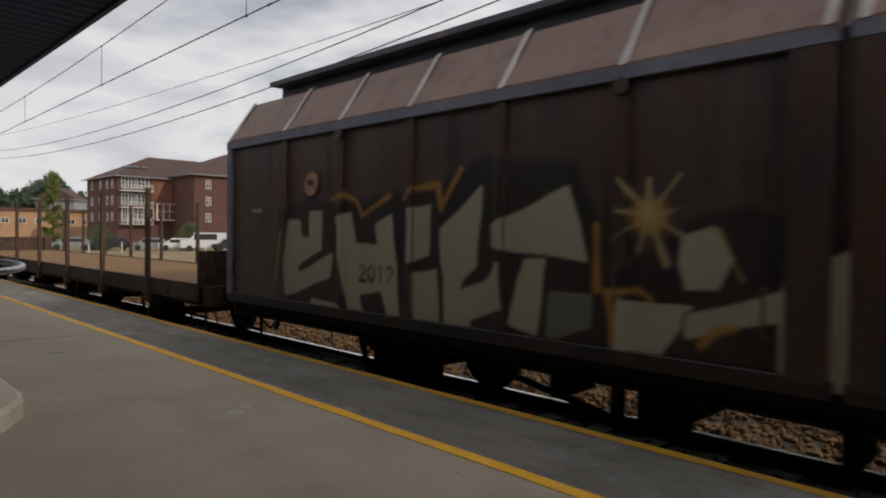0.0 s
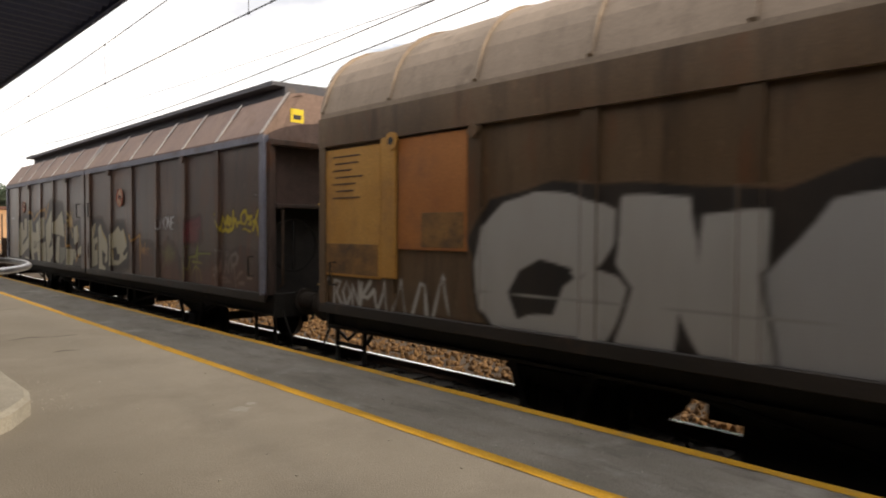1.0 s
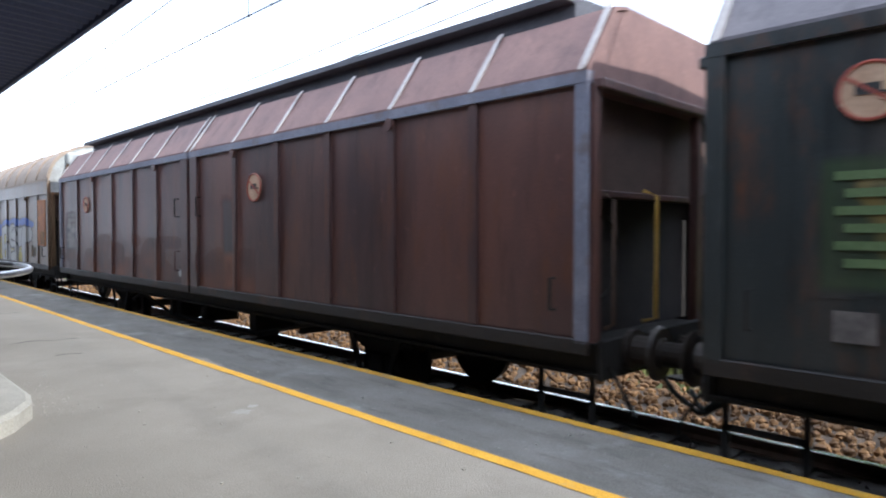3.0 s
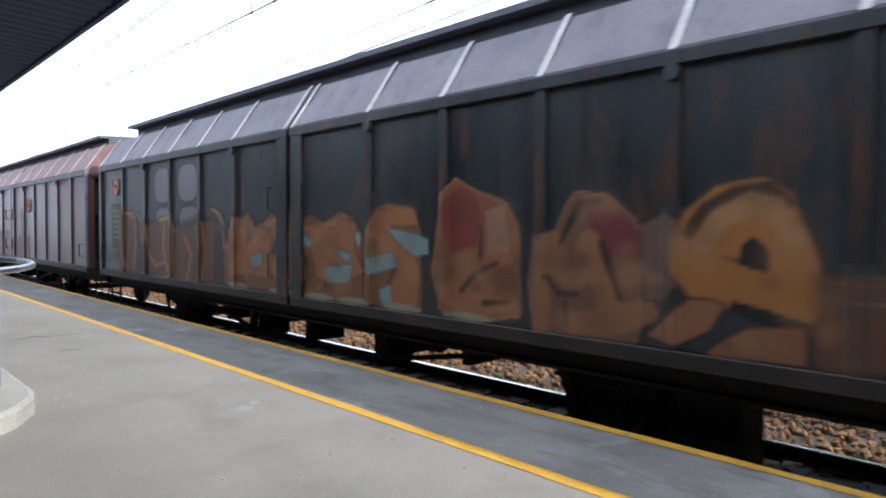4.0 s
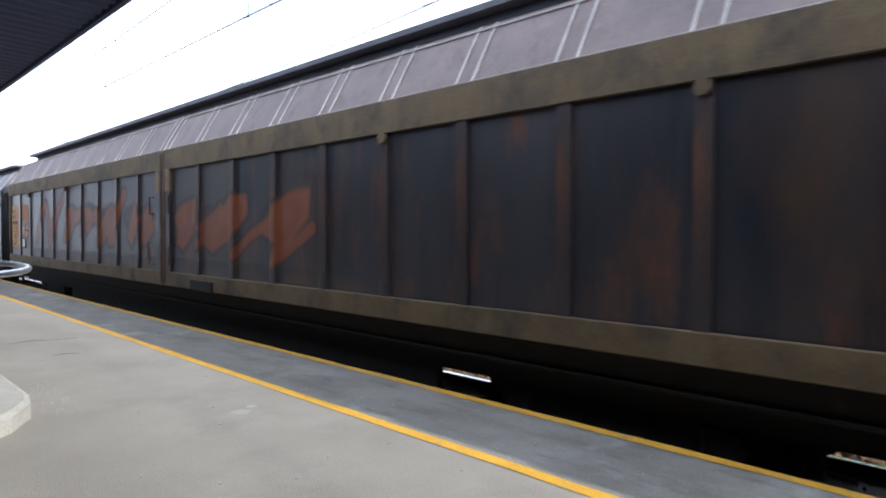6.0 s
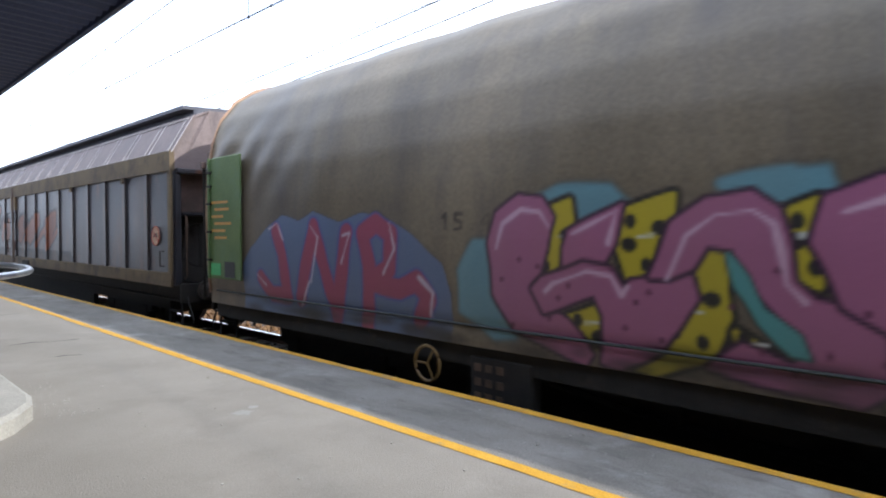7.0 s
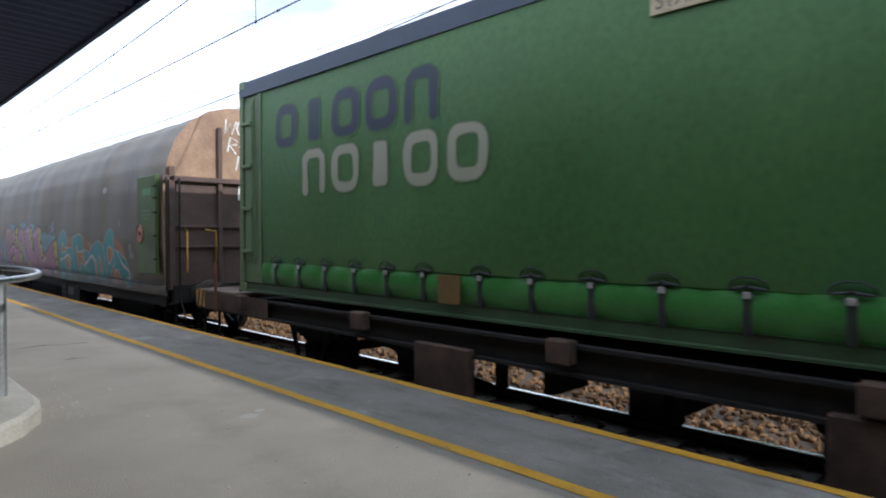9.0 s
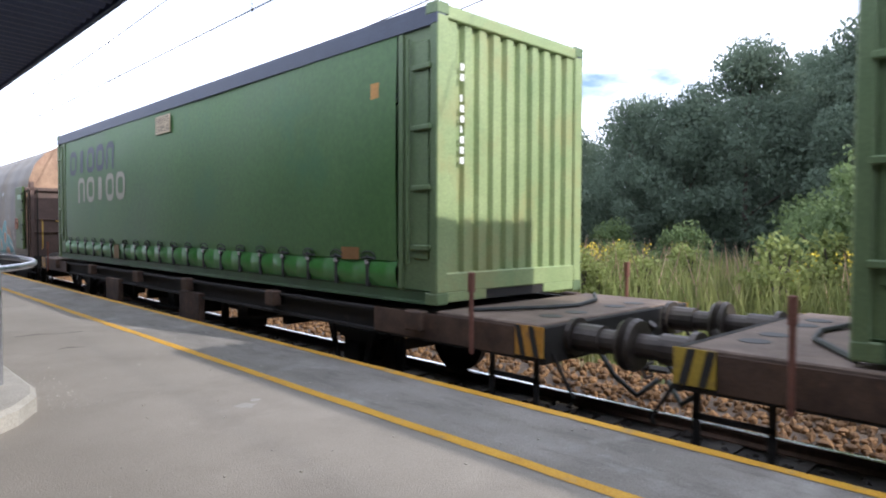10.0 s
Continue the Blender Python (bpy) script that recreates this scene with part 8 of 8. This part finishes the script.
    bars(pl, 10.76, 2.04, [(0, 0.0, 0.56, 0.01), (0, 0.09, 0.56, 0.01), (0, 0.18, 0.56, 0.01), (0.2, 0.2, 0.12, 0.05), (0, 0.27, 0.56, 0.01), (0, 0.36, 0.2, 0.01), (0.3, 0.36, 0.26, 0.01), (0.05, 0.42, 0.18, 0.05)], "rusty_frame", -1.426)
    bm = bmnew()
    box(bm, -1.42, -1.402, 9.08, 9.68, 2.2, 2.66, 0.02)
    part("paint_panel", bm, "rust_plate", root, "dull orange-red painted panel")
    bm = bmnew()
    box(bm, -1.42, -1.402, 9.5, 9.74, 1.87, 2.08, 0.01)
    part("small_panel", bm, "sign_face", root)
    round_sign(root, 9.25, 1.97, 0.19, -1.41)
    bm = bmnew()
    box(bm, -1.42, -1.402, 9.43, 9.75, 1.5, 1.78, 0.01)
    fr = part("label_holder", bm, "sign_black", root)
    bm = bmnew()
    box(bm, -1.426, -1.418, 9.45, 9.73, 1.53, 1.74)
    part("paper_label", bm, "white_paint", fr, "white paper label in a holder")
    round_sign(root, -10.5, 1.9, 0.17, -1.41)
    bm = bmnew()
    box(bm, -1.44, -1.4, 8.96, 8.985, 1.35, 2.85)
    part("pipe", bm, "faded_white", root, "pale flaking vertical pipe")
    for y0, y1 in ((0.1, 0.27), (-0.3, -0.12)):
        bm = bmnew()
        box(bm, -1.452, -1.4, y0, y1, 2.6, 2.975, 0.006)
        part("post_plate", bm, "sill_pale", root, "pale tan plate beside the middle posts")
    for y0 in (0.055, -0.075):
        bm = bmnew()
        box(bm, -1.46, -1.4, y0 - 0.035, y0 + 0.035, 1.12, 3.24, 0.008)
        part("middle_post", bm, "rusty_frame", root, "rust-red middle post")
    for y0, z0 in ((0.5, 1.5), (-0.45, 1.48)):
        handle(root, y0, z0, 0.26, "rusty_frame", -1.44)
    bm = bmnew()
    tube(bm, [(-1.153, 3.16 + 0.19 * math.cos(k * math.tau / 24), 0.62 + 0.19 * math.sin(k * math.tau / 24)) for k in range(24)], 0.006, 5, True)
    part("chalk_ring", bm, "rusty_frame", root, "faint chalked ring on the girder")
    bm = bmnew()
    box(bm, -1.47, -1.4, -1.85, -1.1, 1.06, 1.22, 0.01)
    part("tread_box", bm, "black_frame", root)
    for s in (-1, 1):
        bm = bmnew()
        prism(bm, [(s * 1.05, 0.3), (s * 1.15, 0.3), (s * 1.15, 0.84), (s * 1.05, 0.84)], -6.2, 6.2)
        box(bm, *sorted((s * 0.9, s * 1.15)), 6.19, 10.4, 0.62, 0.84)
        box(bm, *sorted((s * 0.9, s * 1.15)), -10.4, -6.19, 0.62, 0.84)
        part("girder", bm, "black_frame", root, "deep black underframe girder")


def mural_tarp(root):
    surf = lambda y, v: -(tarp_half(v) + tarp_folds(y, v) + 0.006)
    mu = Mural(8.1, 17.2, 0.935, 3.2, 0.021)
    sky_blue, pink, yel, teal, white, rust = (0.12, 0.26, 0.31), (0.31, 0.105, 0.19), (0.4, 0.32, 0.01), (0.005, 0.22, 0.23), (0.55, 0.55, 0.52), (0.35, 0.13, 0.02)
    # first word on a blue cloud
    shape(mu, "8.18,0.93 8.09,1.51 7.86,1.74 7.34,2.04 7.06,2.16 6.68,2.07 6.37,2.18 5.87,2.06 5.46,2.14 4.99,2.07 4.57,1.85 4.25,1.65 4.13,1.39 4.16,0.94 4.91,0.93 6.44,0.89", (0.09, 0.125, 0.21), 0.02, (0.08, 0.14, 0.3))
    for t in ("7.20,1.98 7.07,1.69 6.98,1.17 7.35,1.16 7.61,1.38", "6.71,1.16 6.36,2.02 5.98,1.01 5.74,1.95", "5.42,0.91 5.36,1.61 5.46,1.93 5.22,2.05 4.99,1.94 5.01,1.59 5.32,1.43 4.86,1.39 4.61,1.48 4.43,1.32 4.58,1.11"):
        letter(mu, t, 0.21, (0.25, 0.045, 0.085), 0.025, (0.06, 0.08, 0.24))
    for t in ("7.37,2.00 7.17,2.07 7.03,1.86", "6.43,2.03 6.28,1.90 6.46,1.37", "5.81,1.92 5.68,1.95 5.85,1.62", "5.01,2.05 4.93,1.79 5.12,1.53", "4.57,1.52 4.37,1.38 4.42,1.16", "6.50,1.37 6.69,1.08", "7.71,1.41 7.49,1.28"):
        mu.line(marks(mu, t), 0.03, (0.5, 0.44, 0.5), 0.015, 0.8)
    mu.word("15.4", mu.y_left - 4.25, 1.98, 0.13, 0.14, 0.025, INK, gap=0.3)
    # second word: blue behind, yellow spotted shadow, pink letters
    mu.poly(marks(mu, "3.56,1.86 3.82,1.86 4.00,1.60 4.00,1.25 3.62,1.06 3.40,1.08"), sky_blue, 0.06, 0.92)
    mu.poly(marks(mu, "3.11,2.23 2.92,2.29 2.47,2.28 2.33,2.16 2.82,1.96 3.03,2.01"), sky_blue, 0.06, 0.92)
    mu.poly(marks(mu, "1.67,2.27 1.25,2.32 0.98,2.18 1.58,2.17"), sky_blue, 0.06, 0.92)
    mu.poly(marks(mu, "-0.81,1.97 -1.19,2.05 -2.12,1.91 -1.84,1.81 -1.13,1.53 -1.24,1.33 -1.02,1.42 -0.87,1.67"), sky_blue, 0.06, 0.92)
    mu.poly(marks(mu, "0.36,2.27 -0.11,2.25 0.20,2.05"), sky_blue, 0.06, 0.92)
    mu.poly(marks(mu, "1.61,2.26 1.06,2.32 1.01,2.14 1.45,2.18"), sky_blue, 0.06, 0.92)
    for t in ("3.02,2.14 2.82,2.19 2.77,1.96 2.95,1.69 3.11,1.55 3.11,1.82",
              "2.38,2.12 1.99,2.21 2.01,2.04 2.11,1.92 2.18,1.60 2.33,1.59 2.40,1.84",
              "2.84,1.30 2.55,1.41 2.55,1.11 2.66,1.14",
              "1.87,1.81 1.61,1.89 1.64,1.59 1.61,1.41 1.75,1.10 2.15,0.96 2.30,0.98 1.94,1.23 1.87,1.54",
              "1.26,2.09 1.10,2.16 1.00,2.09 1.03,1.86 1.09,1.63 1.24,1.69 1.27,1.89",
              "0.95,1.73 0.84,1.83 0.76,1.80 0.76,1.40 0.86,1.55 0.95,1.60",
              "1.57,1.31 1.41,1.22 1.30,1.17 1.53,1.17",
              "-0.49,2.20 -0.85,2.13 -0.78,1.90 -0.84,1.62 -1.02,1.44 -1.21,1.32 -0.93,1.24 -0.81,1.22 -0.59,1.61 -0.47,1.90",
              "0.48,2.14 0.24,2.18 0.13,1.90 0.18,1.60 0.40,1.72 0.46,2.01",
              "-0.25,1.39 -0.42,1.51 -0.60,1.22 -0.60,0.98 -0.37,0.97",
              "-1.91,1.79 -2.29,1.84 -2.29,1.33 -2.24,1.18 -2.06,1.26 -1.90,1.54",
              "0.83,1.43 0.61,1.51 0.34,1.24 0.39,0.94 0.70,0.91",
              "-1.45,0.98 -1.84,1.10 -2.23,1.16 -2.27,1.06 -1.84,1.00"):
        shape(mu, t, yel, 0.06)
        p = np.array(marks(mu, t))
        c = p.mean(0)
        for k, q in enumerate(p[::2]):
            mu.blob(c[0] + 0.6 * (q[0] - c[0]), c[1] + 0.6 * (q[1] - c[1]), 0.045 + 0.02 * (k % 2), 0.055, INK, 0.35)
        mu.line([(c[0] - 0.05, c[1] + 0.02), (c[0] + 0.07, c[1] + 0.03)], 0.02, white, 0.015, 0.8)
    for t in ("3.64,1.86 3.56,2.11 3.32,2.25 3.09,2.22 2.98,2.07 3.04,1.83 3.17,1.55 3.14,1.41 2.86,1.25 2.65,1.02 2.71,0.94 3.14,1.07 3.40,1.14 3.59,1.43",
              "2.82,1.96 2.37,2.16 2.45,1.88 2.56,1.71 2.87,1.61 2.87,1.83",
              "3.17,1.49 3.08,1.57 2.71,1.70 2.47,1.67 2.37,1.51 2.31,1.59 2.11,1.64 1.89,1.65 1.84,1.51 1.95,1.31 2.11,1.12 2.42,0.95 2.56,0.97 2.52,1.33 2.61,1.49 2.87,1.39 3.08,1.32",
              "2.16,1.64 1.99,2.00 1.76,2.16 1.48,2.19 1.33,2.09 1.28,1.89 1.24,1.65 1.12,1.53 0.86,1.48 0.76,1.37 0.76,1.07 0.88,0.98 1.23,0.99 1.75,1.05 1.53,1.21 1.24,1.14 1.14,1.22 1.30,1.44 1.47,1.60 1.58,1.85 1.76,1.88 1.87,1.73 2.03,1.65",
              "1.06,2.16 0.78,2.25 0.54,2.17 0.46,1.84 0.28,1.60 -0.10,1.51 -0.32,1.29 -0.34,1.01 0.40,0.92 0.46,1.23 0.70,1.38 0.95,1.54 1.11,1.89",
              "0.16,2.03 -0.47,2.23 -0.46,1.90 -0.65,1.56 -0.84,1.25 -1.21,1.40 -1.13,1.49 -1.86,1.80 -1.90,1.54 -2.11,1.24 -1.45,1.00 -0.78,0.97 -0.42,1.00 -0.45,1.30 -0.10,1.53 0.01,1.84"):
        shape(mu, t, pink, 0.05, (0.03, 0.006, 0.03))
        p = marks(mu, t)
        c = np.mean(np.array(p), 0)
        mu.line([(c[0] + 0.84 * (u - c[0]), c[1] + 0.84 * (v - c[1])) for u, v in p[:len(p) // 3 + 1]], 0.03, (0.6, 0.42, 0.52), 0.02, 0.75)
    shape(mu, "1.62,1.81 1.57,1.60 1.43,1.39 1.24,1.20 1.14,1.19 1.20,1.32 1.40,1.47 1.50,1.67", (0.08, 0.25, 0.24), 0.03)
    for k in range(60):
        y, z = 3.6 - k * 0.095, 1.42 + 0.32 * math.sin(k * 2.7)
        i, j = int((z - 0.935) / 0.021), int((mu.y_left - y) / 0.021)
        if abs(mu.rgb[i, j, 0] - pink[0]) < 0.05 and mu.a[i, j] > 0.8:
            mu.blob(mu.y_left - y, z, 0.024, 0.024, (0.1, 0.02, 0.06), 0.4, 0.85)
    mu.word("WOL", mu.y_left + 0.95, 2.02, 0.16, 0.2, 0.03, INK, gap=0.25, slant=0.1)
    for k in range(8):
        a = k * math.tau / 8 + 0.2
        r = 0.2 + 0.07 * (k % 2)
        mu.line([(mu.y_left + 1.89, 2.1), (mu.y_left + 1.89 + r * math.cos(a), 2.1 + r * math.sin(a))], 0.028, (0.5, 0.55, 0.6), 0.02)
    # third word: teal letters with white edges on rust
    mu.poly(marks(mu, "-2.6,1.1 -2.7,1.9 -3.6,1.9 -4.6,1.95 -5.2,1.7 -6.5,1.95 -7.1,1.75 -7.5,1.2 -7.4,1.1"), rust, 0.1, 0.75)
    for t in ("-5.91,1.71 -5.94,1.84 -6.11,1.98 -6.26,2.06 -6.41,2.08 -6.56,2.04 -6.57,1.45 -6.36,1.24 -6.29,1.21 -6.38,1.00 -6.12,0.99 -6.04,1.15 -5.93,1.41", "-4.54,1.55 -4.56,1.63 -4.81,1.64 -4.87,1.57 -4.97,1.59 -5.19,1.75 -5.45,1.84 -5.67,1.83 -5.82,1.74 -5.90,1.68 -5.92,1.45 -6.04,1.20 -5.96,1.01 -5.38,0.99 -4.70,0.93 -4.62,1.33",
              "-3.77,1.66 -3.78,1.87 -3.84,1.93 -4.18,1.98 -4.38,1.99 -4.37,1.99 -4.49,1.91 -4.47,1.68 -4.44,1.60 -4.20,1.62 -4.18,1.76 -4.01,1.76 -4.00,1.55 -4.09,1.49 -4.11,1.20 -4.34,1.38 -4.57,1.34 -4.70,1.21 -4.86,1.18 -4.92,0.83 -3.90,0.85 -3.93,1.03 -3.85,1.22 -3.78,1.39", "-2.44,1.68 -2.46,1.82 -2.54,1.97 -2.76,2.06 -2.99,2.08 -3.15,2.03 -3.25,1.90 -3.23,1.75 -3.18,1.67 -3.48,1.68 -3.71,1.66 -3.75,1.61 -3.78,1.39 -3.85,1.22 -3.93,1.03 -2.61,0.89 -2.51,1.10 -2.49,1.32 -2.59,1.39 -2.51,1.47"):
        shape(mu, t, teal, 0.03, white)
    shape(mu, "-6.61,1.67 -6.94,1.64 -7.29,1.47 -7.54,1.22 -7.58,1.04 -7.29,1.02 -7.18,1.17 -7.05,1.06 -6.61,1.06", teal, 0.03, white)
    shape(mu, "-6.58,1.24 -6.81,1.28 -6.94,1.04 -6.62,1.02", rust, 0.03, white)
    mu.line(marks(mu, "-6.81,1.63 -7.12,1.41 -7.43,1.30 -7.43,1.16 -7.29,1.16"), 0.04, white, 0.02, 0.95)
    for t in ("-2.76,1.75 -2.88,1.78 -2.91,1.68 -3.16,1.65 -2.91,1.60 -2.77,1.61", "-3.04,1.41 -3.26,1.49 -3.46,1.46 -3.50,1.36 -3.41,1.23 -3.26,1.17 -3.10,1.20", "-4.07,1.70 -4.12,1.58 -4.44,1.59 -4.53,1.60 -4.56,1.41 -4.62,1.33 -4.34,1.40 -4.14,1.20 -4.09,1.49", "-5.57,1.54 -5.69,1.47 -5.77,1.34 -5.75,1.23 -5.67,1.18 -5.62,1.23 -5.62,1.42", "-6.15,1.70 -6.30,1.73 -6.45,1.68 -6.46,1.60 -6.38,1.49 -6.25,1.41 -6.17,1.49"):
        shape(mu, t, rust, 0.035, white)
    for t in ("-2.59,1.39 -2.96,1.44 -3.26,1.54 -3.49,1.53 -3.52,1.41", "-4.62,1.36 -4.79,1.40 -4.97,1.51 -5.17,1.53 -5.28,1.42 -5.32,1.22 -5.30,1.00"):
        mu.line(marks(mu, t), 0.045, white, 0.025, 0.95)
    letter(mu, "-5.32,1.40 -5.35,1.28 -5.34,1.00", 0.09, rust, 0.03, white)
    for y, z, r in ((-2.7, 1.85, 0.22), (-3.6, 1.5, 0.2), (-3.9, 1.8, 0.2), (-4.4, 1.2, 0.3), (-5.5, 1.65, 0.25), (-6.2, 1.85, 0.2), (-3.2, 1.05, 0.5), (-5.8, 1.15, 0.3)):
        mu.blob(mu.y_left - y, z, r, r * 0.6, (0.02, 0.29, 0.29), 1.0, 0.4)
    for y in (-3.0, -4.15, -5.4, -6.3):
        mu.line(marks(mu, f"{y},1.1 {y},2.0"), 0.012, (0.03, 0.08, 0.08), 0.02, 0.6)
    for t in ("-3.2,1.38 -3.3,1.43 -3.42,1.36", "-4.3,1.5 -4.42,1.52 -4.5,1.48", "-4.95,1.75 -5.1,1.88", "-5.0,1.7 -5.2,1.86", "-5.3,1.92 -5.55,1.95"):
        mu.line(marks(mu, t), 0.025, white, 0.02, 0.6)
    for y, z, a, b, c, al in ((-5.95, 2.9, 0.12, 0.07, white, 0.85), (-6.35, 2.72, 0.08, 0.08, (0.35, 0.34, 0.33), 0.6), (-6.95, 2.2, 0.1, 0.1, (0.35, 0.34, 0.32), 0.6), (-7.55, 1.75, 0.1, 0.09, (0.4, 0.36, 0.28), 0.7), (-7.62, 1.6, 0.14, 0.08, (0.4, 0.36, 0.28), 0.7), (-7.6, 1.25, 0.2, 0.1, (0.35, 0.32, 0.26), 0.5)):
        mu.blob(mu.y_left - y, z, a, b, c, 0.5, al)
    mu.line(marks(mu, "-4.75,2.0 -4.78,1.75"), 0.035, INK, 0.03)
    for y, z, a, b, al in ((-9.05, 1.8, 0.08, 0.14, 0.7), (-8.95, 1.5, 0.13, 0.16, 0.4), (-8.7, 1.17, 0.3, 0.09, 0.5), (-8.2, 1.2, 0.35, 0.07, 0.4), (-7.95, 1.5, 0.06, 0.25, 0.3)):
        mu.blob(mu.y_left - y, z, a, b, (0.33, 0.3, 0.25), 1.2, al)
    rng = random.Random(8)
    for k in range(120):
        mu.blob(rng.uniform(0, 17), 0.96 + 0.14 * rng.random() ** 2, rng.uniform(0.08, 0.35), rng.uniform(0.03, 0.08), (0.02, 0.017, 0.014), 1.2, rng.uniform(0.3, 0.75))
    mu.build("graffiti", root, "tarp_mural", surf, "pink spotted and teal bubble letters on blue and rust")
    # tags on the end wall and on the equipment box
    def tag(name, words, at, w, h, mat, label):
        bm = bmnew()
        for row, (text, dx, dz) in enumerate(words):
            for i, c in enumerate(text):
                for s in strokes(c):
                    tube(bm, [at(dx + i * w * 1.2 + p * w + 0.2 * q * h, dz + (q + 0.08 * math.sin(5 * p + i)) * h) for p, q in s], 0.017, 5)
        return part(name, bm, mat, root, label)
    tag("tag", (("WOH", 0, 0.66), ("RGE", 0.06, 0.33), ("INR", 0.14, 0.0)), lambda p, q: (-0.36 + p, -9.25 + 0.058, 3.15 + q), 0.2, 0.26, "white_paint", "white sprayed tag on the end wall")
    tag("tag", (("SEOR", 0, 0),), lambda p, q: (-1.365, -3.05 - p, 0.6 + q), 0.1, 0.16, "faded_white", "faint white sprayed tag on the equipment box")
    for y0, y1, zlow in ((5.3, -3.95, 0.34),):
        for s in (-1, 1):
            bm = bmnew()
            prism(bm, [(s * 1.0, zlow), (s * 1.08, zlow), (s * 1.08, 0.8), (s * 1.0, 0.8)], y1, y0)
            part("girder", bm, "black_frame", root, "deep black underframe girder")


mural_maroon(*WAGON["A"])
mural_olive(*WAGON["B"])
signs_oxide(*WAGON["C"])
mural_bottle(*WAGON["D"])
mural_navy(*WAGON["E"])
mural_tarp(TARPED)

greenery()
town()
stones("ballast_stones", 7000, 6.5, 8.8, -3.5, 30, -0.715, 0.042, "stone", "loose brown crushed stones beside the rail")
stones("ballast_shoulder", 4200, 4.1, 6.3, -3.5, 26, -0.74, 0.042, "dark_stone", "crushed stones between the rails, coloured near black for shade")
motions()
